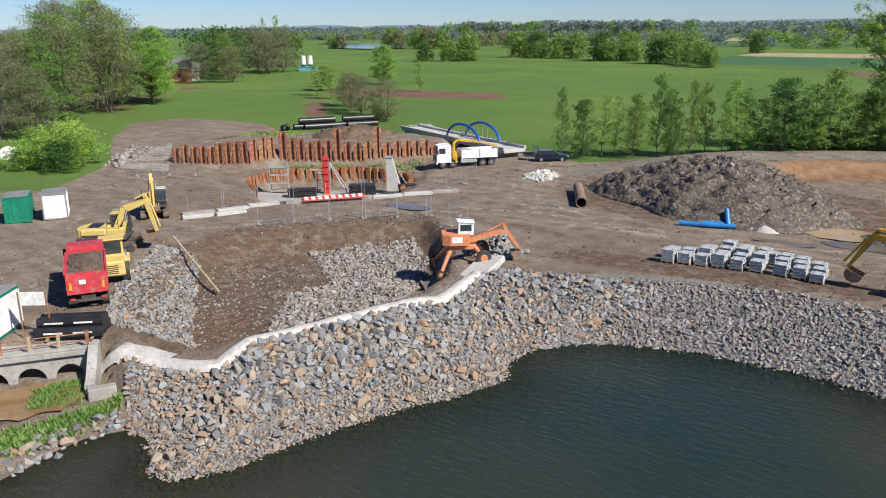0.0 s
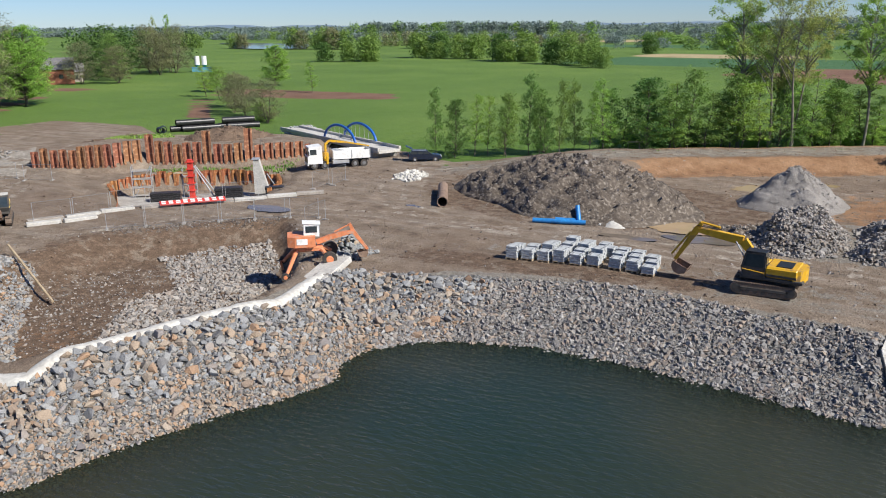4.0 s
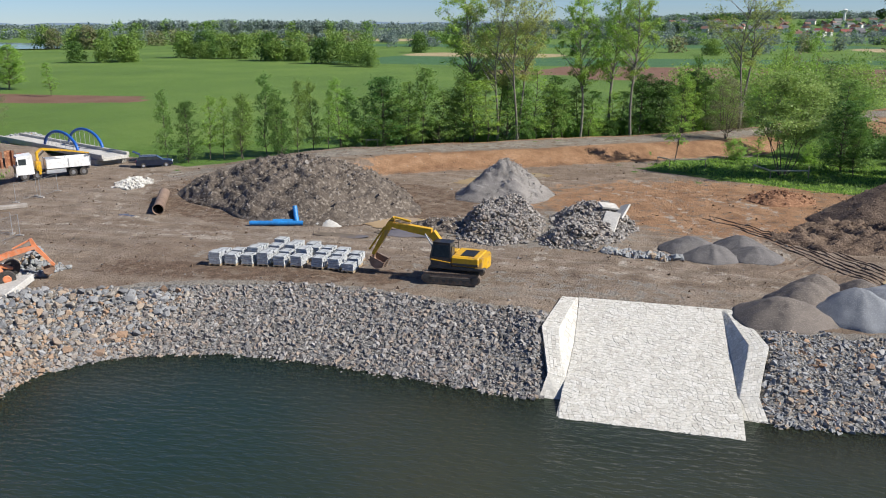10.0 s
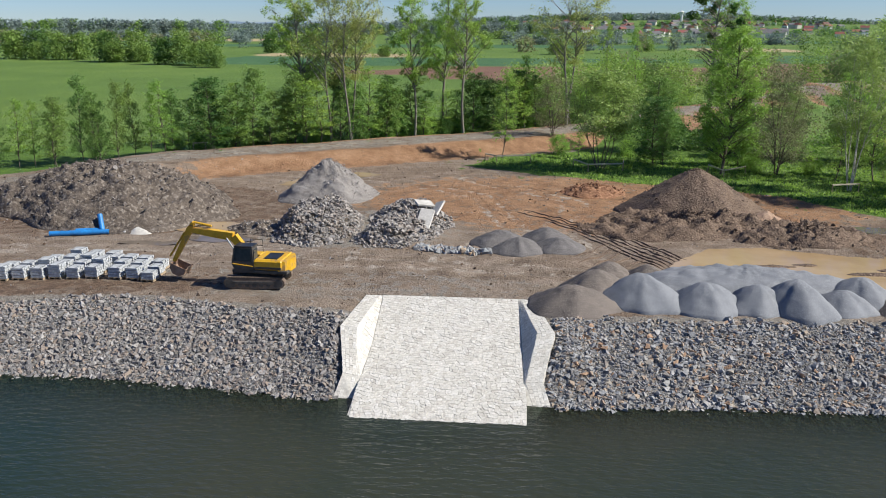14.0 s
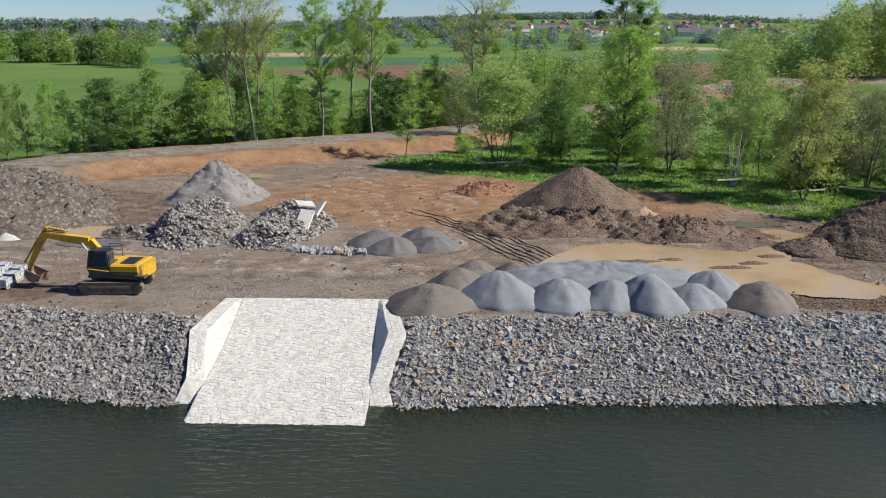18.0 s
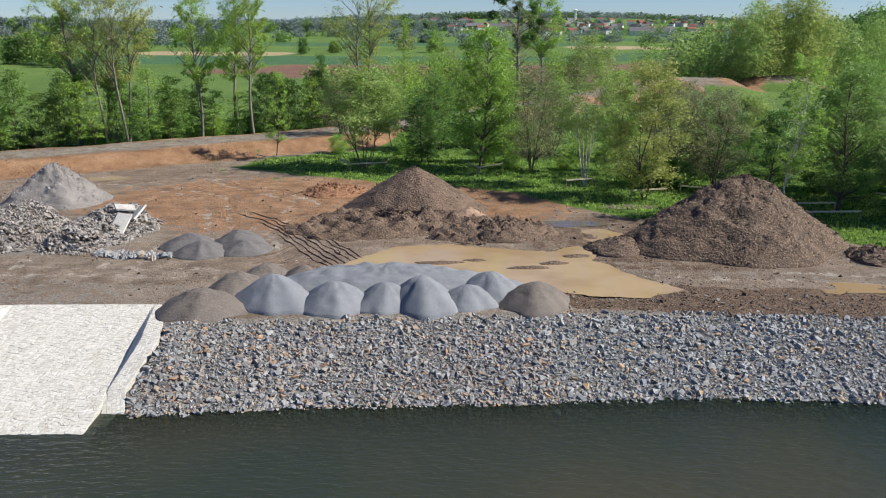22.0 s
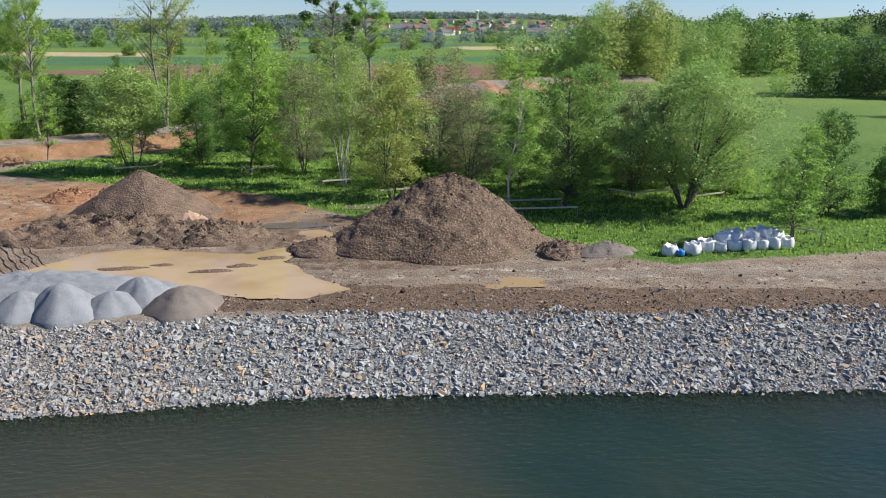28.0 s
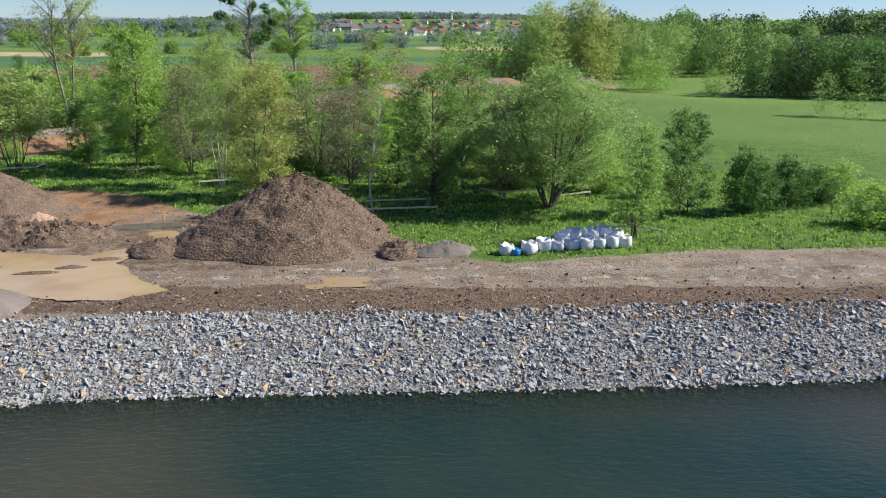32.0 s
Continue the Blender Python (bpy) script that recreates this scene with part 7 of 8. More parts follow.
def walking_excavator():
    t = empty("walking_excavator", pose(-34.6, 49.0, 2.45, 0, 0, 40) @ Matrix.Scale(0.92, 4), "faded orange walking excavator with white cab on four legs", "excavator")
    bm = B()
    pts = [(-1.7, -0.9), (-1.7, 0.9), (-1.1, 1.15), (0.6, 1.15), (0.6, -1.15), (-1.1, -1.15)]
    slab(bm, pts, 1.55, 2.45, plane="xy")
    part("body", bm, m_orange, t)
    part("hatch", box(B(), (0.9, 0.02, 0.5), (-0.5, -1.165, 2.05)), m_white, t, "pale side hatch")
    bm = B()
    slab(bm, [(-0.35, 2.45), (0.95, 2.3), (1.0, 3.3), (-0.3, 3.45)], -0.55, 0.55)
    cab = part("cab", bm, m_white, t, "white painted cab")
    for y in (-0.56, 0.56):
        part("window", box(B(), (0.95, 0.02, 0.55), (0.3, y, 2.95), bevel=0), m_glass, cab)
    part("windscreen", box(B(), (0.02, 0.95, 0.6), (0.995, 0, 2.9), (0, 3, 0)), m_glass, cab)
    part("roof", box(B(), (1.5, 1.25, 0.08), (0.32, 0, 3.42), (0, 5, 0), bevel=0.02), m_white, cab)
    part("chassis", box(B(), (2.4, 1.0, 0.4), (0, 0, 1.2), bevel=0.06), m_orange, t)
    part("turntable", tube(B(), (-0.2, 0, 1.35), (-0.2, 0, 1.58), 0.55, seg=16), m_chassis, t)
    for x, y, foot in ((1.1, 0.5, (1.9, 1.35, 0.6)), (1.1, -0.5, (1.7, -1.35, 0.55)), (-1.0, 0.5, (-2.2, 1.6, -0.3)), (-1.0, -0.5, (-2.0, -2.0, -0.7))):
        leg = part("leg", tube(B(), (x, y, 1.15), foot, 0.2, 0.14, seg=8), m_orange, t)
        if x > 0:
            wheel(leg, foot[0], foot[1] + (0.25 if y > 0 else -0.25), foot[2] + 0.05, 0.62, 0.42, m_orange)
        else:
            wheel(leg, foot[0], foot[1] + (0.2 if y > 0 else -0.2), foot[2] + 0.1, 0.34, 0.25, m_orange)
            part("claw", box(B(), (0.2, 0.25, 0.9), (foot[0] - 0.15, foot[1], foot[2] - 0.35), (10, -12, 0), bevel=0.04), m_orange, leg)
    part("boom", bar(B(), [(0.7, 1.7, 0.4), (1.9, 2.1, 0.42), (3.8, 2.5, 0.3)], 0.34, 0), m_orange, t)
    part("stick", bar(B(), [(3.55, 3.2, 0.2), (3.8, 2.5, 0.34), (5.0, 0.85, 0.2)], 0.26, 0), m_orange, t)
    part("boom_cylinder", tube(B(), (1.0, 0, 1.5), (2.4, 0, 2.3), 0.08), m_steel, t)
    part("stick_cylinder", tube(B(), (2.2, 0, 2.5), (3.55, 0, 3.1), 0.07), m_orange, t)
    bk = part("bucket", bucket_mesh(0.9, 0.75), m_bucket, t, "earth-brown bucket")
    bk.matrix_local = pose(5.0, 0, 0.85, 0, 20, 0)


walking_excavator()


def tipper_truck():
    t = empty("tipper_truck", pose(-51.9, 27.8, G(-51.9, 27.8), 0, 0, 149), "red tipper lorry loaded with brown earth, seen from its tail", "truck")
    part("chassis", box(B(), (7.0, 0.9, 0.35), (0, 0, 0.85), bevel=0.03), m_chassis, t)
    bm = B()
    slab(bm, [(-3.7, 1.15), (-3.6, 2.55), (1.5, 2.7), (1.3, 1.15)], -1.25, 1.25)
    skip = part("tipper_body", bm, m_red, t)
    for y in (-1.27, 1.27):
        for k in range(6):
            part("rib", box(B(), (0.1, 0.06, 1.35), (-3.3 + 0.85 * k, y, 1.85)), m_red, skip)
        part("top_rail", box(B(), (5.1, 0.12, 0.14), (-1.05, y, 2.66), (0, -1.7, 0)), m_red, skip)
    part("load_bed", box(B(), (4.7, 2.2, 0.3), (-1.1, 0, 2.5), (0, -1.7, 0), bevel=0.04), m_earth, skip)
    part("load", heap_mesh("load", 2.3, 1.1, 0.45, 77, m_earth, rough=0.06, power=0.6, ring=14, seg=32), None, skip, "brown earth load").matrix_local = pose(-1.1, 0, 2.6)
    for y in (-1.0, 1.0):
        part("warning_plate", box(B(), (0.03, 0.16, 0.5), (-3.70, y, 1.7)), m_yellow, skip, "yellow striped warning plate")
    part("sign_plate", box(B(), (0.03, 0.4, 0.3), (-3.70, 0.25, 1.95)), m_white, skip)
    part("rear_bumper", box(B(), (0.15, 2.3, 0.2), (-3.55, 0, 0.65), bevel=0.02), m_chassis, t)
    for y in (-0.95, 0.95):
        part("tail_light", box(B(), (0.06, 0.3, 0.14), (-3.65, y, 0.8)), m_redform, t)
    bm = B()
    slab(bm, [(1.75, 0.7), (3.75, 0.7), (3.75, 2.0), (3.5, 3.0), (1.85, 3.05)], -1.22, 1.22)
    cab = part("cab", bm, m_red, t)
    part("windscreen", box(B(), (0.04, 2.1, 0.85), (3.64, 0, 2.42), (0, -14, 0)), m_glass, cab)
    for y in (-1.23, 1.23):
        part("window", box(B(), (0.9, 0.02, 0.7), (2.9, y, 2.4)), m_glass, cab)
        part("mirror", box(B(), (0.1, 0.22, 0.5), (3.5, y * 1.18, 2.3), bevel=0.03), m_black, cab)
    for x in (-2.6, -1.3, 2.9):
        for y in (-1.0, 1.0):
            wheel(t, x, y, 0.52, 0.52, 0.5)
    for y in (-1.05, 1.05):
        part("mudguard", box(B(), (2.9, 0.5, 0.06), (-1.95, y, 1.1)), m_black, t)


tipper_truck()


def crane_truck():
    t = empty("crane_truck", pose(-59.4, 85.8, G(-59.4, 85.8), 0, 0, 229) @ Matrix.Scale(0.92, 4), "white four-axle tipper lorry with a folded yellow loading crane", "truck")
    part("chassis", box(B(), (8.4, 0.95, 0.35), (-0.2, 0, 0.9), bevel=0.03), m_chassis, t)
    bm = B()
    slab(bm, [(2.4, 0.75), (4.5, 0.75), (4.5, 1.9), (4.3, 3.1), (2.5, 3.25)], -1.25, 1.25)
    cab = part("cab", bm, m_white, t, "white lorry cab")
    part("windscreen", box(B(), (0.04, 2.2, 0.95), (4.42, 0, 2.45), (0, -9, 0)), m_glass, cab)
    for y in (-1.26, 1.26):
        part("window", box(B(), (0.9, 0.02, 0.75), (3.7, y, 2.4)), m_glass, cab)
        part("mirror", box(B(), (0.12, 0.22, 0.6), (4.35, y * 1.15, 2.3), bevel=0.03), m_black, cab)
    part("grille", box(B(), (0.05, 1.9, 0.8), (4.53, 0, 1.25)), m_black, cab)
    part("bumper", box(B(), (0.2, 2.5, 0.4), (4.48, 0, 0.7), bevel=0.05), m_white, cab)
    bed = part("tipper_body", box(B(), (5.4, 2.5, 0.25), (-1.75, 0, 1.35), bevel=0.03), m_white, t)
    for y in (-1.22, 1.22):
        for k in range(2):
            part("side_panel", box(B(), (2.6, 0.07, 1.0), (-3.1 + 2.68 * k, y, 1.95), bevel=0.02), m_white, bed)
        for k in range(3):
            part("stake", box(B(), (0.1, 0.1, 1.15), (-4.4 + 2.66 * k, y * 1.02, 1.95)), m_galv, bed)
    for x in (-4.42, 0.93):
        part("end_panel", box(B(), (0.07, 2.4, 1.1), (x, 0, 2.0), bevel=0.02), m_white, bed)
    crane = part("crane_base", box(B(), (0.6, 1.6, 1.2), (1.75, 0, 1.6), bevel=0.05), m_yellow, t, "yellow loading crane")
    part("crane_column", tube(B(), (1.75, 0, 2.0), (1.75, 0, 3.4), 0.18), m_yellow, crane)
    part("crane_boom", bar(B(), [(1.75, 3.3, 0.3), (1.2, 3.75, 0.32), (-1.4, 3.4, 0.26)], 0.26, 0), m_yellow, crane)
    part("crane_jib", bar(B(), [(-1.4, 3.4, 0.22), (-4.6, 2.75, 0.16)], 0.2, 0), m_yellow, crane)
    part("crane_cylinder", tube(B(), (1.75, 0, 2.6), (0.6, 0, 3.7), 0.1), m_chassis, crane)
    for y in (-1.3, 1.3):
        part("outrigger", box(B(), (0.3, 0.25, 1.1), (1.75, y, 1.2), bevel=0.03), m_yellow, crane)
    for x in (-3.5, -2.2, 2.1, 3.6):
        for y in (-1.02, 1.02):
            wheel(t, x, y, 0.52, 0.52, 0.42)
    part("side_guard", box(B(), (2.4, 2.3, 0.5), (-0.2, 0, 0.85), bevel=0.04), m_galv, t)


crane_truck()


def estate_car():
    t = empty("estate_car", pose(-52.0, 95.6, G(-52.0, 95.6), 0, 0, 33), "dark blue estate car with its tailgate open", "car")
    m = mat("dark_car_paint", (0.012, 0.018, 0.035), (0.016, 0.022, 0.04), scale=1, fine=3, bump=0, rough=0.25)
    bm = B()
    slab(bm, [(-2.25, 0.35), (2.25, 0.35), (2.28, 0.65), (1.95, 0.85), (0.95, 0.98), (-2.2, 1.0), (-2.28, 0.7)], -0.88, 0.88)
    body = part("body", bm, m, t)
    bm = B()
    a = [(-2.15, 0.98), (1.0, 0.96), (0.3, 1.44), (-1.8, 1.48)]
    slab(bm, a, -0.74, 0.74)
    part("cabin", bm, m, t)
    for y in (-0.745, 0.745):
        for x0, x1 in ((-1.95, -1.05), (-0.98, -0.2), (-0.13, 0.7)):
            part("window", slab(B(), [(x0, 1.03), (x1, 1.03), (min(x1, 0.25), 1.38), (x0 + 0.06, 1.4)], y - 0.005 if y < 0 else y, y if y < 0 else y + 0.005), m_glass, body)
    part("windscreen", box(B(), (0.86, 1.35, 0.02), (0.66, 0, 1.215), (0, 34, 0)), m_glass, body)
    part("tailgate", box(B(), (1.0, 1.4, 0.06), (-2.15, 0, 1.9), (0, 25, 0), bevel=0.02), m, t, "raised tailgate")
    for y in (-0.65, 0.65):
        part("headlight", box(B(), (0.1, 0.3, 0.14), (2.22, y, 0.7), bevel=0.02), m_white, body)
        part("tail_light", box(B(), (0.06, 0.22, 0.3), (-2.27, y, 0.8), bevel=0.02), m_redform, body)
        part("roof_rail", tube(B(), (-1.7, y * 0.98, 1.52), (0.2, y * 0.98, 1.5), 0.02, seg=6), m_galv, body)
    for x in (-1.4, 1.4):
        for y in (-0.8, 0.8):
            wheel(t, x, y, 0.32, 0.32, 0.22, m_galv)


estate_car()


def roller():
    t = empty("road_roller", pose(-54.8, 31.6, G(-54.8, 31.6), 0, 0, 148), "yellow soil compactor roller parked beside the tipper", "roller")
    part("drum", tube(B(), (1.5, -1.0, 0.75), (1.5, 1.0, 0.75), 0.75, seg=28), m_steel, t)
    part("drum_frame", box(B(), (1.9, 2.4, 0.3), (1.35, 0, 0.95), bevel=0.05), m_pale_yellow, t)
    part("engine_hood", box(B(), (1.9, 1.6, 1.15), (-2.0, 0, 1.25), bevel=0.12), m_pale_yellow, t)
    part("front_hood", box(B(), (0.9, 1.7, 1.1), (0.3, 0, 1.35), bevel=0.1), m_pale_yellow, t)
    for k in range(4):
        part("vent", box(B(), (0.03, 1.0, 0.07), (0.77, 0, 1.1 + 0.16 * k)), m_chassis, t)
    bm = B()
    slab(bm, [(-1.2, 1.5), (0.0, 1.5), (-0.05, 3.0), (-1.15, 3.0)], -0.8, 0.8)
    cab = part("cab", bm, m_pale_yellow, t)
    part("windscreen", box(B(), (0.03, 1.35, 0.95), (-0.01, 0, 2.35), (0, -2, 0)), m_glass, cab)
    for y in (-0.81, 0.81):
        part("window", box(B(), (0.9, 0.02, 0.95), (-0.6, y, 2.35)), m_glass, cab)
    part("rear_window", box(B(), (0.03, 1.3, 0.9), (-1.19, 0, 2.42)), m_glass, cab)
    part("roof", box(B(), (1.5, 1.8, 0.12), (-0.6, 0, 3.06), bevel=0.04), m_pale_yellow, cab)
    for k in range(5):
        part("vent", box(B(), (0.03, 0.9, 0.06), (-2.96, 0.1, 0.95 + 0.14 * k)), m_chassis, t)
    for y in (-0.85, 0.85):
        wheel(t, -2.0, y, 0.75, 0.75, 0.5, m_pale_yellow)
        part("lamp", box(B(), (0.1, 0.22, 0.16), (0.8, y * 0.75, 1.75), bevel=0.02), m_white, t)


roller()


# ---- site things ----
def container(x, y, rz, size, wall, trim, label, door=True, lift=0.12):
    """A site container; its door end faces -y."""
    L, W, H = size
    t = empty("site_container", pose(x, y, G(x, y) + lift, 0, 0, rz), label, "container", "site containers")
    body = part("body", box(B(), (W, L, H), (0, 0, H / 2), bevel=0.02), wall, t)
    for sx in (-1, 1):
        for sy in (-1, 1):
            part("corner_post", box(B(), (0.14, 0.14, H + 0.04), (sx * (W / 2 - 0.05), sy * (L / 2 - 0.05), H / 2), bevel=0.01), trim, t)
    for z in (0.07, H - 0.05):
        for sy in (-1, 1):
            part("frame_rail", box(B(), (W - 0.2, 0.12, 0.14), (0, sy * (L / 2 - 0.03), z)), trim, t)
        for sx in (-1, 1):
            part("frame_rail", box(B(), (0.12, L - 0.2, 0.14), (sx * (W / 2 - 0.03), 0, z)), trim, t)
    roof = part("roof", box(B(), (W - 0.1, L - 0.1, 0.06), (0, 0, H + 0.03), bevel=0.02), m_roof, t)
    for k in range(9):
        part("roof_rib", box(B(), (0.05, L - 0.2, 0.04), (-W / 2 + W * (k + 0.5) / 9, 0, H + 0.08)), m_roof, roof)
    for sx in (-1, 1):
        for k in range(int(L / 0.3)):
            part("wall_rib", box(B(), (0.03, 0.12, H - 0.35), (sx * (W / 2 + 0.01), -L / 2 + 0.25 + 0.3 * k, H / 2)), wall, body)
    if door:
        d = part("door", box(B(), (0.95, 0.04, 2.0), (0.1, -L / 2 - 0.02, 1.1), bevel=0.01), wall, t)
        part("handle", box(B(), (0.04, 0.06, 0.16), (0.48, -L / 2 - 0.06, 1.1)), m_steel, d)
    return t


container(-78.6, 36.6, 56, (3.2, 2.25, 2.5), m_greenp, m_greenp, "green site container with a grey sheet roof")
container(-76.9, 39.4, 58, (3.2, 2.2, 2.5), m_white, m_roof, "white site container with a grey sheet roof")
container(-49.3, 19.4, 36, (4.5, 2.4, 2.5), m_white, m_greenp, "white office container with dark green corner posts")


def notice_board(x, y, rz):
    t = empty("notice_board", pose(x, y, G(x, y), 0, 0, rz), "blank white notice board on rusty posts", "sign")
    part("board", box(B(), (1.5, 0.05, 0.85), (0, 0, 2.5), bevel=0.01), m_white, t)
    for s in (-0.85, 0.85):
        part("post", tube(B(), (s, 0.03, 0), (s, 0.03, 2.9), 0.045, seg=8), m_rust, t)


notice_board(-46.6, 21.2, 36)


def wrapped_bundle():
    t = empty("wrapped_roll_bundle", pose(-45.2, 22.7, G(-45.2, 22.7), 0, 0, 42), "bundle of black plastic-wrapped rolls stacked on timbers", "roll bundle")
    for k, (y, z) in enumerate(((-0.5, 0.42), (0.15, 0.42), (0.8, 0.42), (-0.18, 0.95), (0.48, 0.95))):
        part("roll", tube(B(), (-1.9, y, z), (1.9, y, z), 0.32, seg=16), m_black, t)
        for b in range(2):
            part("print_bar", box(B(), (1.1, 0.03, 0.1), (-0.9 + 1.7 * b, y - 0.33, z + 0.02)), m_white, t)
    for x in (-1.3, 1.3):
        part("timber", box(B(), (0.12, 2.0, 0.1), (x, 0.1, 0.05)), m_wood, t)


wrapped_bundle()


def pallet_of_blocks(x, y, rz, layers, seed):
    """Flat kerb blocks strapped on a pallet."""
    r = random.Random(seed)
    t = empty("block_pallet", pose(x, y, G(x, y) + 0.01, 0, 0, rz), "pallet of grey concrete kerb blocks, stacked %s layers high" % {3: "three", 4: "four", 5: "five"}[layers], "block pallet", "pallets of concrete blocks")
    pal = part("pallet", box(B(), (0.98, 0.95, 0.03), (0, 0, 0.13)), m_wood, t)
    for k in range(3):
        part("runner", box(B(), (0.1, 0.95, 0.11), (-0.43 + 0.43 * k, 0, 0.06)), m_wood, pal)
    for i in range(layers):
        for j in range(4):
            part("block", box(B(), (0.93 + r.uniform(-0.03, 0.02), 0.215, 0.165), (r.uniform(-0.03, 0.03), -0.345 + 0.23 * j, 0.235 + 0.19 * i), (0, 0, r.uniform(-1, 1)), bevel=0.014), m_block, t)
    for u in (-0.3, 0.3):
        part("strap", box(B(), (0.03, 0.95, 0.012), (u, 0, 0.327 + 0.19 * (layers - 1))), m_black, t)


m_block = mat("grey_concrete_block", (0.41, 0.43, 0.435), (0.33, 0.35, 0.36), (0.48, 0.49, 0.495), scale=1.2, fine=7, bump=0.25, spread=0.0)
for k, (x, y, deep) in enumerate(((-21.05, 57.65, 2), (-19.85, 57.95, 2), (-18.65, 58.3, 3), (-17.4, 58.5, 4), (-16.05, 58.5, 4), (-14.65, 58.6, 4))):
    for j in range(deep):
        pallet_of_blocks(x - 0.16 * j, y + 1.34 * j, 3 - k, 4 if (k + j) % 3 else 5, 10 * k + j)
for k, (x, y) in enumerate(((-12.95, 58.65), (-11.65, 58.7), (-10.45, 58.5), (-13.2, 60.1), (-11.95, 60.2), (-10.6, 60.0), (-14.4, 61.4), (-13.35, 61.6), (-12.15, 61.5), (-10.95, 61.4))):
    pallet_of_blocks(x, y, -4 + k % 3, 3 if k in (2, 5, 9) else 4, 90 + k)


def ring_pipe(name, label, p, q, r, material, wall=0.06, ribs=0, category="pipe", group=""):
    """A hollow pipe from p to q."""
    p, q = Vector(p), Vector(q)
    L = (q - p).length
    bm = B()
    seg = 20
    rows = []
    for rad, x in ((r, 0), (r, L), (r - wall, L), (r - wall, 0)):
        rows.append([bm.verts.new((x, rad * math.cos(6.2832 * k / seg), rad * math.sin(6.2832 * k / seg))) for k in range(seg)])
    for a, b in zip(rows, rows[1:] + rows[:1]):
        for k in range(seg):
            bm.faces.new((a[k], a[(k + 1) % seg], b[(k + 1) % seg], b[k]))
    bmesh.ops.recalc_face_normals(bm, faces=list(bm.faces))
    m = Matrix.Translation(p) @ (q - p).to_track_quat("X", "Z").to_matrix().to_4x4()
    if ribs:
        t = empty(name, m, label, category, group)
        part("barrel", bm, material, t)
        for k in range(ribs):
            rg = B()
            tube(rg, (L * (k + 0.5) / ribs - 0.06, 0, 0), (L * (k + 0.5) / ribs + 0.06, 0, 0), r + 0.035, seg=seg, caps=False)
            part("collar", rg, material, t)
        return t
    ob = part(name, bm, material)
    ob.matrix_world = m
    return tagged(ob, label, category, group)


zg = G(-106, 103)
for k, (a, b, z) in enumerate((((-108.6, 99.6), (-107.0, 98.8), 0.55), ((-106.8, 101.8), (-103.4, 107.6), 1.6), ((-107.6, 101.2), (-104.2, 107.0), 0.55), ((-106.0, 102.4), (-102.6, 108.2), 0.55), ((-102.6, 108.8), (-99.4, 113.6), 1.6), ((-103.2, 108.4), (-100.0, 113.2), 0.55), ((-101.8, 109.2), (-98.6, 114.0), 0.55), ((-109.4, 101.2), (-108.2, 100.2), 0.55))):
    ring_pipe("drain_pipe", "large black corrugated plastic drain pipe, stacked in the grass", (*a, zg + z), (*b, zg + z), 0.55, m_black, ribs=5, group="black drain pipes")
ring_pipe("steel_pipe", "rusty brown steel pipe lying by the spoil heap", (-35.4, 71.4, G(-35.4, 71.4) + 0.55), (-39.4, 78.6, G(-39.4, 78.6) + 0.6), 0.55, mat("brown_pipe_steel", (0.24, 0.17, 0.125), (0.17, 0.115, 0.085), scale=1, fine=6, bump=0.2), wall=0.05)
ring_pipe("blue_pipe", "blue plastic pipe lying on the mud", (-24.6, 69.6, G(-24.6, 69.6) + 0.24), (-19.9, 71.0, G(-19.9, 71.0) + 0.24), 0.22, m_bluepipe, group="blue pipes")
ring_pipe("blue_pipe", "blue plastic pipe lying on the mud", (-22.8, 70.7, G(-22.8, 70.7) + 0.3), (-20.6, 71.5, G(-20.6, 71.5) + 0.3), 0.2, m_bluepipe, group="blue pipes")
ring_pipe("blue_pipe", "blue plastic pipe propped upright on the heap", (-20.6, 71.2, G(-20.6, 71.2) + 0.1), (-21.1, 71.9, G(-21, 71.9) + 1.6), 0.22, m_bluepipe, group="blue pipes")
tagged(part("timber_pole", tube(B(), (-57.6, 39.0, G(-57.6, 39.0) + 0.9), (-48.9, 36.5, G(-48.9, 36.5) + 0.35), 0.1, seg=8), m_wood), "long pale timber pole lying down the pit slope", "timber pole")
tagged(part("concrete_plate", box(B(), (1.3, 3.6, 0.22), (7.6, 73.6, 3.15), (38, 6, -8), bevel=0.03), m_conc_pale), "broken pale concrete plate leaning on the rubble", "concrete plate")
tagged(part("concrete_plate", box(B(), (1.7, 1.1, 0.2), (7.4, 76.4, 4.5), (14, 10, 30), bevel=0.03), m_conc_pale), "small broken concrete plate on the rubble top", "concrete plate")
tagged(part("concrete_plate", box(B(), (1.0, 2.0, 0.2), (8.6, 75.9, 4.1), (30, -20, -30), bevel=0.03), m_conc_pale), "tilted pale concrete fragment on the rubble", "concrete plate")
heap("plastic_sheet", "crumpled pale sheeting in the mud", -17.6, 71.6, 1.5, 0.8, 0.5, 88, m_cloth, rough=0.15, ring=10, seg=24)


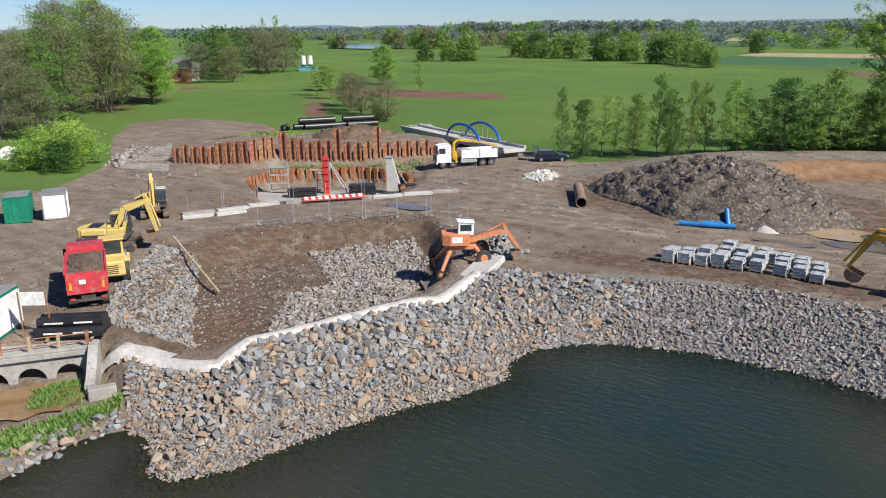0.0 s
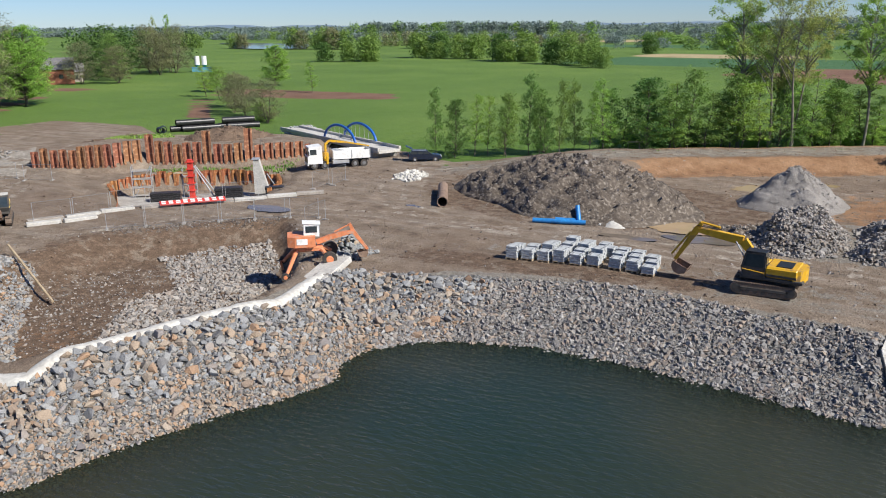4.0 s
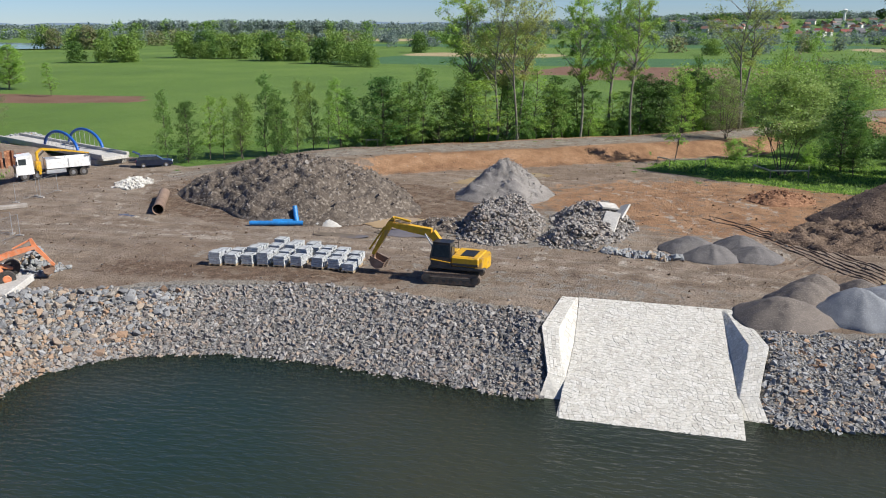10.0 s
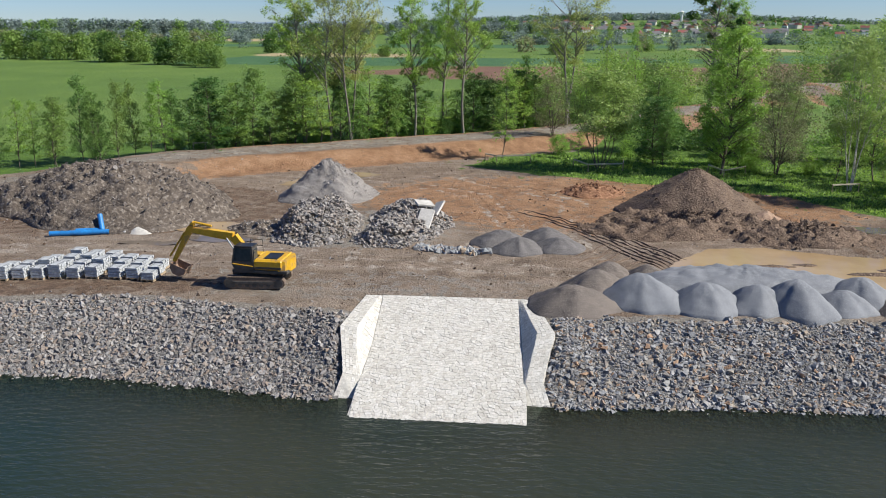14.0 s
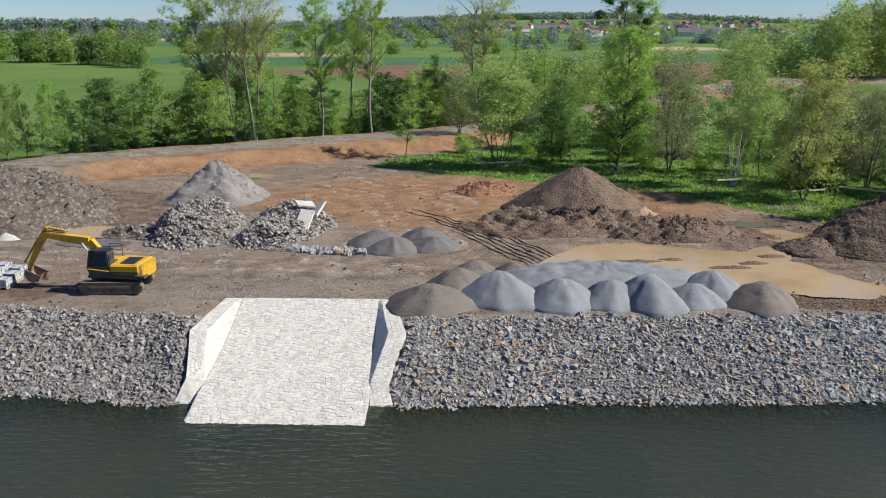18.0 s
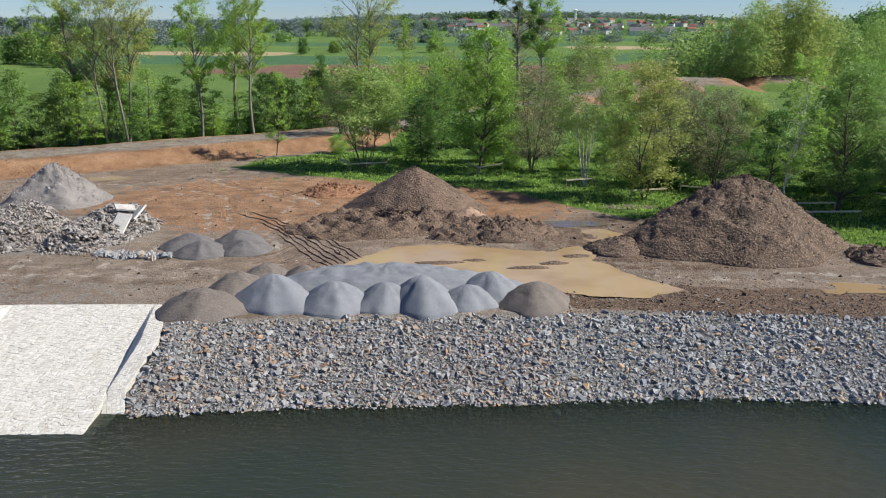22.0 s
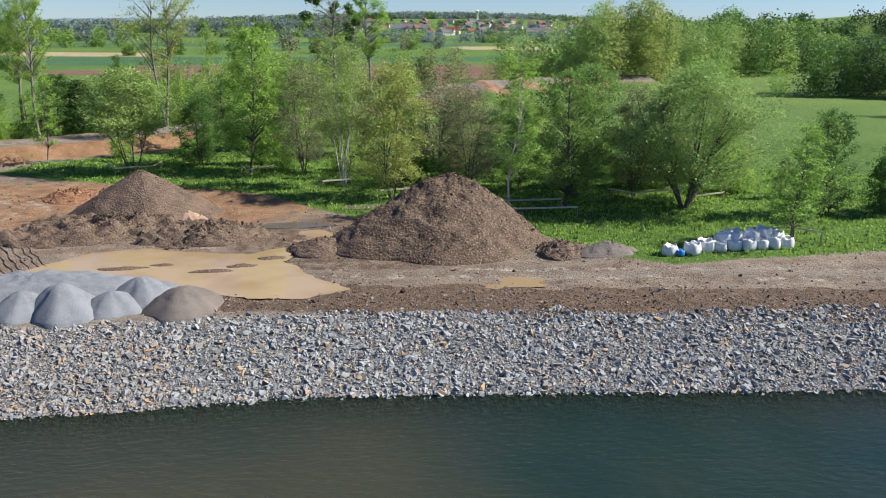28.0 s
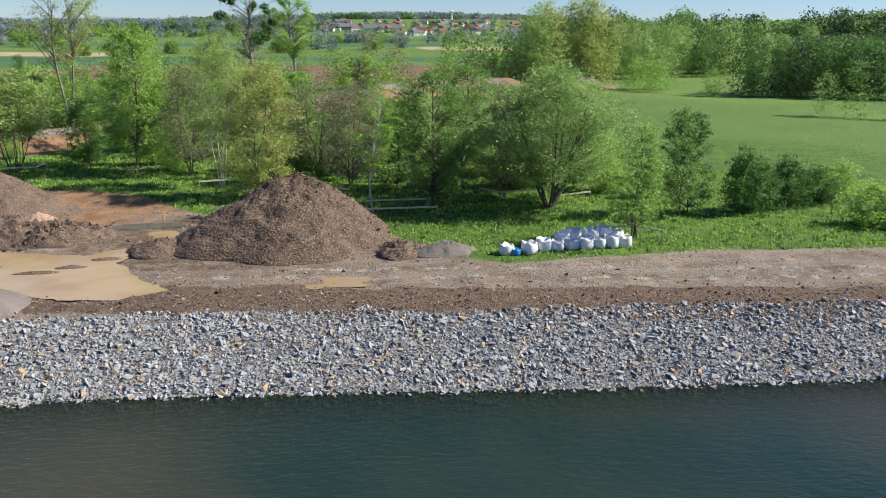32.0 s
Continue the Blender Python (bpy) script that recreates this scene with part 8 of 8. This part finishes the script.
def big_bag(x, y, z, s, seed, m=None, label="full white woven sandbag with folded top"):
    """A sagging woven bag."""
    r = random.Random(seed)
    bm = B()
    n = 14
    rings = ((0.0, 0.46, 0), (0.08, 0.55, 0), (0.3, 0.58, 0), (0.55, 0.55, 0.02), (0.72, 0.52, 0.03), (0.84, 0.48, 0.07), (0.76, 0.42, 0.03), (0.6, 0.2, 0.0))
    ph = [r.uniform(0, 6.28) for _ in range(3)]
    rows = []
    for zz, rad, ear in rings:
        row = []
        for k in range(n):
            a = 6.2832 * k / n
            sq = 1 / max(abs(math.cos(a)), abs(math.sin(a))) ** 0.55
            w = rad * sq * (1 + 0.07 * math.sin(3 * a + ph[0]) + 0.05 * math.sin(5 * a + ph[1] + 4 * zz))
            row.append(bm.verts.new((s * w * math.cos(a), s * w * math.sin(a), s * (zz + ear * math.sin(4 * a + ph[2]) * 1.4))))
        rows.append(row)
    for a, b in zip(rows, rows[1:]):
        for k in range(n):
            bm.faces.new((a[k], a[(k + 1) % n], b[(k + 1) % n], b[k]))
    bm.faces.new(rows[-1])
    bm.faces.new(rows[0][::-1])
    ob = part("bulk_bag", bm, m or m_bag, None, "", True)
    ob.matrix_world = pose(x, y, z, 0, 0, r.uniform(0, 90))
    return tagged(ob, label, "bulk bag", "bulk bags on the verge")


m_bag = mat("white_woven_plastic", (0.76, 0.755, 0.73), (0.64, 0.635, 0.61), scale=1.5, fine=6, bump=0.3, rough=0.6)
for k, (x, y, up) in enumerate(((78.3, 64.5, 0), (80.2, 64.4, 0), (81.5, 64.9, 0), (82.6, 64.7, 0), (83.3, 65.6, 0.35), (84.3, 65.9, 0.35), (83.9, 64.8, 0), (85.0, 64.6, 0), (85.7, 65.6, 0.35), (86.1, 64.6, 0), (86.8, 65.8, 0.55), (87.2, 64.7, 0), (87.9, 65.6, 0.35), (88.3, 64.8, 0))):
    big_bag(x, y, G(x, y) - 0.05 + up, 1.0 + 0.1 * (k % 3), k)
big_bag(79.0, 64.0, G(79.0, 64.0), 0.6, 77, m_bluepipe, "small blue plastic sack beside the white bags")


def tree_guard(label, spots, rail=(0, 1), h=0.95):
    """Posts with pale rails round a trunk. spots: the posts in order."""
    t = empty("tree_guard_rail", Matrix(), label, "guard rail", "tree guard rails")
    top = []
    for x, y in spots:
        z = G(x, y)
        part("post", box(B(), (0.1, 0.1, h + 0.25), (x, y, z + h / 2 - 0.1), bevel=0.01), m_wood, t)
        top.append(Vector((x, y, z + h)))
    for a, b in zip(top, top[1:]):
        d = b - a
        bm = box(B(), (d.length + 0.1, 0.06, 0.16), (0, 0, 0))
        p = part("rail", bm, m_pale_rail, t)
        p.matrix_local = Matrix.Translation((a + b) / 2) @ d.to_track_quat("X", "Z").to_matrix().to_4x4()


m_pale_rail = mat("pale_sawn_timber", (0.60, 0.54, 0.42), (0.5, 0.44, 0.33), scale=2, fine=10, bump=0.2)
for spots in ([(23.0, 109.5), (24.6, 106.4), (29.0, 107.4), (29.4, 110)], [(39.5, 107.5), (40.6, 104.0), (43.8, 106.6)], [(50.0, 95.1), (53.2, 96.2)], [(56.0, 89.5), (60.0, 90.6)], [(67.5, 79.3), (74.6, 78.2)], [(68, 82.4), (74, 81.8)],
              [(80.2, 86.0), (82.0, 83.4), (87.2, 83.6)], [(86.7, 80.4), (91.0, 81.6)], [(90.0, 66.9), (92.0, 65.6)], [(86.6, 67.2), (90.0, 66.9)], [(11.5, 113.5), (13.0, 112.0), (17.5, 112.8)], [(62, 92), (66.5, 88.5)]):
    tree_guard("pale timber rails nailed to posts round a tree", spots)


def timber_goal():
    t = empty("timber_gate", pose(-27.8, 113.4, G(-27.8, 113.4), 0, 0, 30), "small pale timber gate frame on the embankment", "gate")
    for x in (-1.3, 0.3, 1.3):
        part("post", box(B(), (0.16, 0.16, 1.7), (x, 0, 0.85), bevel=0.01), m_pale_rail, t)
    part("beam", box(B(), (2.9, 0.16, 0.18), (0, 0, 1.78), bevel=0.01), m_pale_rail, t)


timber_goal()


# ---- arch footbridge ----
def arch_bridge():
    a, b = Vector((-86, 108, 2.9)), Vector((-57.5, 95.2, 2.9))
    d = b - a
    L = d.length
    t = empty("arch_bridge", Matrix.Translation(a) @ pose(0, 0, 0, 0, 0, math.degrees(math.atan2(d.y, d.x))), "new footbridge with twin blue steel arches and a pale concrete deck", "bridge")
    part("deck", box(B(), (L, 3.6, 0.45), (L / 2, 0, 0.35), bevel=0.04), m_conc_pale, t)
    for s in (-1.75, 1.75):
        part("edge_beam", box(B(), (L, 0.4, 0.5), (L / 2, s, 0.7), bevel=0.04), m_conc_pale, t)
        bm = B()
        pts = [Vector((L / 2 + 4.5 + 4.7 * math.cos(math.pi - math.pi * k / 22), s, 0.6 + 2.5 * math.sin(math.pi * k / 22))) for k in range(23)]
        rows = []
        for k, p in enumerate(pts):
            a = math.pi - math.pi * k / 22
            out = Vector((math.cos(a), 0, math.sin(a)))
            rows.append([bm.verts.new(p + 0.2 * (math.cos(6.2832 * i / 10) * out + math.sin(6.2832 * i / 10) * Vector((0, 1, 0)))) for i in range(10)])
        for u, v in zip(rows, rows[1:]):
            for i in range(10):
                bm.faces.new((u[i], u[(i + 1) % 10], v[(i + 1) % 10], v[i]))
        bmesh.ops.recalc_face_normals(bm, faces=list(bm.faces))
        part("arch", bm, m_blue, t, "bright blue steel arch", True)
        for k in range(3, 20, 2):
            part("hanger", tube(B(), pts[k], (pts[k].x, s, 0.9), 0.035, seg=6), m_galv, t)
    for x in (3.0, L - 2.5):
        part("abutment", box(B(), (2.2, 4.4, 2.2), (x, 0, -0.9), bevel=0.05), m_conc, t)


arch_bridge()


# ---- distance ----
m_plaster = mat("pale_house_plaster", (0.70, 0.67, 0.60), (0.58, 0.55, 0.48), scale=0.3, fine=2, bump=0, spread=0.03)
m_tile = mat("red_roof_tile", (0.25, 0.095, 0.065), (0.19, 0.075, 0.055), scale=0.4, fine=2, bump=0, spread=0.03)
m_brown_tile = mat("brown_roof_tile", (0.2, 0.11, 0.08), (0.15, 0.085, 0.065), scale=0.4, fine=2, bump=0)
m_slate = mat("grey_roof_slate", (0.16, 0.155, 0.16), (0.11, 0.11, 0.115), scale=0.4, fine=2, bump=0)
m_brick = mat("old_red_brick", (0.34, 0.13, 0.075), (0.25, 0.095, 0.06), scale=0.8, fine=8, bump=0.2)


def house(x, y, rz, L, W, H, roof, wall, label="small plastered village house with a pitched roof", category="house"):
    t = empty("house", pose(x, y, G(x, y) - 0.2, 0, 0, rz), label, category, "village houses" if category == "house" else "")
    part("wall", box(B(), (L, W, H), (0, 0, H / 2)), wall, t)
    bm = B()
    slab(bm, [(-W / 2 - 0.5, H), (0, H + W * 0.42), (W / 2 + 0.5, H)], -L / 2 - 0.5, L / 2 + 0.5)
    r = part("roof", bm, roof, t)
    r.matrix_local = pose(0, 0, 0, 0, 0, 90)
    part("chimney", box(B(), (0.7, 0.7, 1.8), (L * 0.2, 0.8, H + W * 0.36)), m_brick, r)
    for k in range(2 if y < 1320 else 0):
        part("window", box(B(), (1.3, 0.06, 1.4), (-L / 4 + L * k / 2, -W / 2 - 0.02, H * 0.55)), m_glass, t)


hr = random.Random(3)
for k in range(140):
    y = 1140 + 700 * hr.random() ** 1.2
    a = hr.triangular(1.0, 21.0, 10.0) if k % 5 else hr.uniform(-1.5, 5)
    house(58 + y * math.tan(radians(a)), y if k % 5 else y + 180, hr.uniform(-30, 30) + hr.choice((0, 90)), hr.uniform(9, 15), hr.uniform(7.5, 10), hr.uniform(4, 7), hr.choice((m_tile, m_slate, m_slate, m_brown_tile, m_tile)), hr.choice((m_plaster, m_white, m_plaster)))
for x, y, L, wall in ((318, 1128, 22, m_plaster), (345, 1140, 30, m_white), (150, 1330, 34, m_white), (182, 1345, 26, m_white), (112, 1390, 30, m_slate)):
    house(x, y, hr.uniform(-12, 12), L, 13, 6, m_slate, wall, "long low farm building at the village edge with a grey roof", "barn")
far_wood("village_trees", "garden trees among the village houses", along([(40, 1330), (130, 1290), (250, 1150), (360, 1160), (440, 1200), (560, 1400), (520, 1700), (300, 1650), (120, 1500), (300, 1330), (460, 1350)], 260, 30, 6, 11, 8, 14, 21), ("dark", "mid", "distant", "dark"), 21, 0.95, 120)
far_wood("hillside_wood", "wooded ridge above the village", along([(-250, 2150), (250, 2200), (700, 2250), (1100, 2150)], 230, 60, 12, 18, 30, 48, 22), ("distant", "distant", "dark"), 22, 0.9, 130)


def water_tower():
    t = empty("water_tower", pose(334, 1700, G(334, 1700) - 0.5) @ Matrix.Scale(0.62, 4), "white concrete water tower above the village", "water tower")
    part("shaft", tube(B(), (0, 0, 0), (0, 0, 34), 3.6, 3.2, seg=16), m_white, t)
    part("tank", tube(B(), (0, 0, 34), (0, 0, 41), 4.2, 7.5, seg=20), m_white, t)
    part("cap", tube(B(), (0, 0, 41), (0, 0, 45), 7.5, 1.0, seg=20), m_white, t)


water_tower()
house(-247, 175, 55, 16, 9, 5.0, m_slate, m_brick, "old red brick farmhouse with a grey roof", "farmhouse")
house(-252, 186, 55, 10, 7, 3.6, m_slate, m_old_wood, "dark timber barn beside the farmhouse", "barn")


def silos():
    t = empty("cement_silo_plant", pose(-262, 258, G(-262, 258), 0, 0, 40) @ Matrix.Scale(0.62, 4), "pair of white silos over a blue-green batching shed", "silo plant")
    for s in (-2.4, 2.4):
        si = part("silo", tube(B(), (s, 0, 4.5), (s, 0, 10.5), 1.7, seg=18), m_white, t)
        part("hopper", tube(B(), (s, 0, 2.4), (s, 0, 4.5), 0.4, 1.7, seg=18), m_greenp, si)
    part("shed", box(B(), (13, 5, 2.8), (1, -3.5, 1.4), bevel=0.05), mat("turquoise_sheet", (0.12, 0.33, 0.40), (0.09, 0.27, 0.34), scale=0.5, fine=3, bump=0.05), t)
    part("roof", box(B(), (13.4, 5.4, 0.2), (1, -3.5, 2.9)), m_bluepipe, t)


silos()
lake = part("far_river", mesh_of("far_river", [(-640, 650, 2.2), (-610, 640, 2.2), (-560, 590, 2.2), (-500, 520, 2.2), (-450, 512, 2.2), (-425, 528, 2.2), (-455, 570, 2.2), (-520, 650, 2.2), (-600, 680, 2.2), (-660, 672, 2.2)], [tuple(range(10))], water_material("river_water", (0.10, 0.13, 0.15), (0.13, 0.16, 0.18), 0.05, 0.05, 0.01)))
tagged(lake, "pale blue flooded river bend across the meadow", "river", kind="structure")


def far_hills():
    """A long low ridge closing the plain. Its blue base colour is painted haze."""
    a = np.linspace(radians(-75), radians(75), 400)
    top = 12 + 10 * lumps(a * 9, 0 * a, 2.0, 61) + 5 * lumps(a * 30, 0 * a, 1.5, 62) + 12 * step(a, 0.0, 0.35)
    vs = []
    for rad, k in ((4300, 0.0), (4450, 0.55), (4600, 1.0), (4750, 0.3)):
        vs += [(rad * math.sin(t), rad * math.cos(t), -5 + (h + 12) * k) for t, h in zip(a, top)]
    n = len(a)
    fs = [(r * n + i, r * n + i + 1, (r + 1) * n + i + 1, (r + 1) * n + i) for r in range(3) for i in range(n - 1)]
    ob = part("backdrop", mesh_of("backdrop", vs, fs, mat("haze_blue_hills", (0.17, 0.235, 0.30), (0.13, 0.19, 0.25), scale=0.002, fine=0.02, bump=0), True))
    tagged(ob, "low wooded hills on the horizon, blue with haze", "hills", kind="structure")


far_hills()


# ---- left side, meadow trees ----
for key, x, y, s, w in (("bare_a", -176, 96, 1.80, 1.72), ("bare_a", -170, 104, 1.74, 1.84), ("round_b", -182, 108, 1.62, 1.95), ("bare_a", -188, 118, 1.68, 1.95), ("round_a", -168, 92, 1.44, 1.72), ("bare_a", -160, 88, 1.44, 1.49), ("round_b", -186, 126, 1.20, 1.61), ("bare_a", -196, 110, 1.80, 1.95),
                        ("round_b", -180, 122, 0.96, 1.26), ("bare_a", -142, 66, 1.20, 1.03), ("bare_a", -138, 70, 0.9, 0.9), ("bare_a", -148, 62, 1.44, 1.15), ("round_a", -150, 78, 1.08, 1.26), ("bare_a", -152, 74, 1.32, 1.15),
                        ("shrub_b", -104, 56, 1.5, 1.7), ("shrub_b", -107, 59, 1.4, 1.6), ("shrub_a", -101, 54, 1.0, 1.2), ("shrub_b", -111, 56, 1.2, 1.4), ("shrub_b", -108, 52, 0.9, 1.2),
                        ("bare_a", -234, 178, 1.0, 1.3), ("bare_a", -226, 186, 0.9, 1.2), ("round_a", -240, 196, 1.1, 1.1), ("bare_a", -268, 236, 1.4, 1.5), ("bare_a", -262, 244, 1.4, 1.5), ("bare_a", -258, 232, 1.2, 1.4), ("bare_a", -272, 250, 1.2, 1.4), ("poplar_a", -268, 247, 1.05, 0.35), ("poplar_b", -272, 243, 1.0, 0.3),
                        ("alder_b", -161, 162, 0.85, 1.3), ("alder_b", -150, 156, 0.8, 1.3), ("bare_a", -122, 132, 0.62, 0.75), ("bare_a", -114, 127, 0.6, 0.75), ("bare_a", -101, 119, 0.6, 0.8), ("shrub_b", -105, 122, 0.9, 1.0), ("alder_b", -133, 142, 0.8, 1.2), ("round_b", -171, 201, 0.80, 1.15), ("alder_a", -172, 175, 0.75, 1.8), ("bare_a", -129, 140, 0.55, 0.7), ("alder_b", -144, 186, 0.9, 1.1)):
    tree(key, x, y, s, w)
far_wood("tree_belt", "dark spruce and mixed trees behind the farm", along([(-250, 200), (-300, 240), (-330, 300)], 40, 10, 14, 20, 7, 11, 31), ("spruce", "dark"), 31, 0.9, 220)
far_wood("tree_belt", "grey-green wood edge at the far left of the meadow", along([(-190, 70), (-260, 100), (-300, 140), (-230, 150)], 60, 14, 12, 18, 9, 13, 32), "bare", 32, 0.9, 220)
for k, (x, y) in enumerate(((-119.5, 55.5), (-118.2, 57.0), (-121, 57.2))):
    big_bag(x, y, G(x, y) - 0.1, 1.9, 200 + k, None, "white foil-wrapped bale lying on the grass")


# ---- stone coverings, last ----
boulder_bank()
bank_stones()
stone_patch("rubble_slope", "slope of grey broken stone tipped into the excavation", [(-59, 38.4), (-54.5, 39.2), (-50, 35), (-44, 30.2), (-40.2, 27.6), (-41.8, 25.0), (-46, 25.0), (-53, 30.8)], 11000, 0.25, 0.62, 51, m_warm)
stone_patch("rubble_floor", "bed of pinkish-grey broken stone on the pit floor", [(-51, 48.5), (-45.6, 56.5), (-41.5, 53.5), (-37.5, 47.5), (-36.2, 42.7), (-38.2, 35.2), (-39.2, 32.5), (-44.6, 39.8), (-44, 44)], 9500, 0.29, 0.72, 52, m_rubble)
stone_patch("rubble_heap", "heap of grey broken concrete and stone below the grit mound", [(-6.0, 73), (-4.6, 69.6), (-1.6, 68.4), (1.0, 69.6), (2.0, 74), (1.0, 80), (-2.5, 82), (-5.4, 78.5)], 6500, 0.24, 0.7, 53, m_rubble, heap=1.75, kind="", category="rubble heap")
stone_patch("rubble_heap", "long ragged heap of broken concrete with pale plates at its end", [(1.6, 70.6), (3.2, 68.6), (6.4, 68.6), (8.8, 72.4), (10.2, 76.8), (9.4, 80.5), (5.0, 82.5), (1.8, 80), (2.6, 75)], 7500, 0.25, 0.75, 63, m_rubble, heap=1.5, kind="", category="rubble heap")
stone_patch("stone_row", "short row of dumped grey stones", [(7.4, 69.2), (7.4, 68.3), (10, 67.9), (13.8, 68.0), (14, 68.9), (10.4, 69.3)], 500, 0.5, 0.9, 54, m_light, heap=0.25, kind="", category="stone row")
stone_patch("stone_pile", "low pile of white broken stone by the track", [(-49.4, 84), (-46.4, 87.2), (-45.0, 84.6), (-45.2, 81), (-48, 81.6)], 700, 0.42, 0.7, 55, m_cloth, heap=0.7, kind="", category="stone pile")
stone_patch("stone_pile", "grey stones heaped behind the walking excavator", [(-36.4, 51.4), (-34.0, 54), (-31.6, 54.2), (-32.2, 51.6), (-34.6, 50.8)], 600, 0.5, 0.9, 56, m_light, heap=2.0, kind="", category="stone pile")
stone_patch("shore_stones", "loose pale stones along the culvert shore", [(-37.6, 20.6), (-36.4, 20.2), (-36.4, 18), (-36.2, 14), (-39.5, 8), (-41.5, 9), (-38.4, 14.5), (-38.2, 18.6)], 500, 0.45, 1.0, 57, m_warm, category="shore stones")


def loose_stones(label, n, x0, x1, y0, y1, s0, s1, seed, m, ok=None):
    """Small stones and clods strewn over the earth, as one mesh."""
    r = np.random.RandomState(seed)
    x, y = r.uniform(x0, x1, n), r.uniform(y0, y1, n)
    keep = (signed(x, y, SITE) > 0.5) & (-signed(x, y, WATER) > 7) & (signed(x, y, PUDDLE) < 0) & (lumps(x, y, 7, seed) + r.uniform(-0.8, 0.8, n) > 0)
    x, y = x[keep], y[keep]
    s = np.clip(r.lognormal(math.log(s0), 0.5, len(x)), 0.04, s1)
    shapes = stone_shapes(10, seed, points=8)
    ob = part("loose_stones", joined_stones("loose_stones", shapes, np.stack([x, y, height(x, y) + 0.1 * s], -1), s, turn_matrices(r, len(x), 0.5), m))
    tagged(ob, label, "loose stones", kind="stuff")


loose_stones("clods of brown earth strewn over the site", 22000, -95, 112, 24, 118, 0.13, 0.45, 71, m_earth)
loose_stones("small grey stones strewn over the site", 20000, -70, 112, 24, 112, 0.11, 0.34, 72, m_rubble)
stone_patch("cut_bank_stones", "small dark stones and clods in the cut earth bank of the pit", [(-47, 61), (-51.5, 56.8), (-57.5, 49.5), (-56, 47.5), (-51, 54), (-46, 58.5)], 2600, 0.15, 0.5, 61, m_rubble_dark, category="stone scatter")
stone_patch("pit_pebbles", "scattered pale stones on the muddy pit floor", [(-50, 34), (-40, 28), (-38.5, 32), (-44, 40), (-46, 46), (-52, 46), (-54, 40)], 1500, 0.16, 0.45, 58, m_rubble, category="scattered stones")
stone_patch("roadside_rubble", "broken concrete tipped beside the old road", [(-114, 72), (-108, 66), (-101, 59), (-98, 60), (-104, 68), (-111, 75)], 700, 0.45, 1.0, 59, m_rubble, heap=0.3, category="rubble")
stone_patch("bridge_rubble", "pale rubble beside the new footbridge", [(-92, 112), (-86, 110), (-82, 113), (-88, 117)], 400, 0.5, 1.0, 60, m_light, heap=0.6, category="rubble")


def strip_stones(n, seed, m, label):
    """Small stones in the brown earth between the bank and the track."""
    r = np.random.RandomState(seed)
    x = r.uniform(42, 112, n)
    y = 58.0 - 0.125 * (x - 46) + r.normal(0, 2.0, n)
    s = np.clip(r.lognormal(math.log(0.10), 0.5, n), 0.04, 0.4)
    tagged(part("loose_stones", joined_stones("loose_stones", stone_shapes(10, seed, points=8), np.stack([x, y, height(x, y) + 0.1 * s], -1), s, turn_matrices(r, n, 0.6), m)), label, "loose stones", kind="stuff")


strip_stones(5000, 81, m_dark_earth, "dark clods in the brown earth strip above the bank")
strip_stones(3000, 82, m_rubble, "small pale stones in the brown earth strip above the bank")
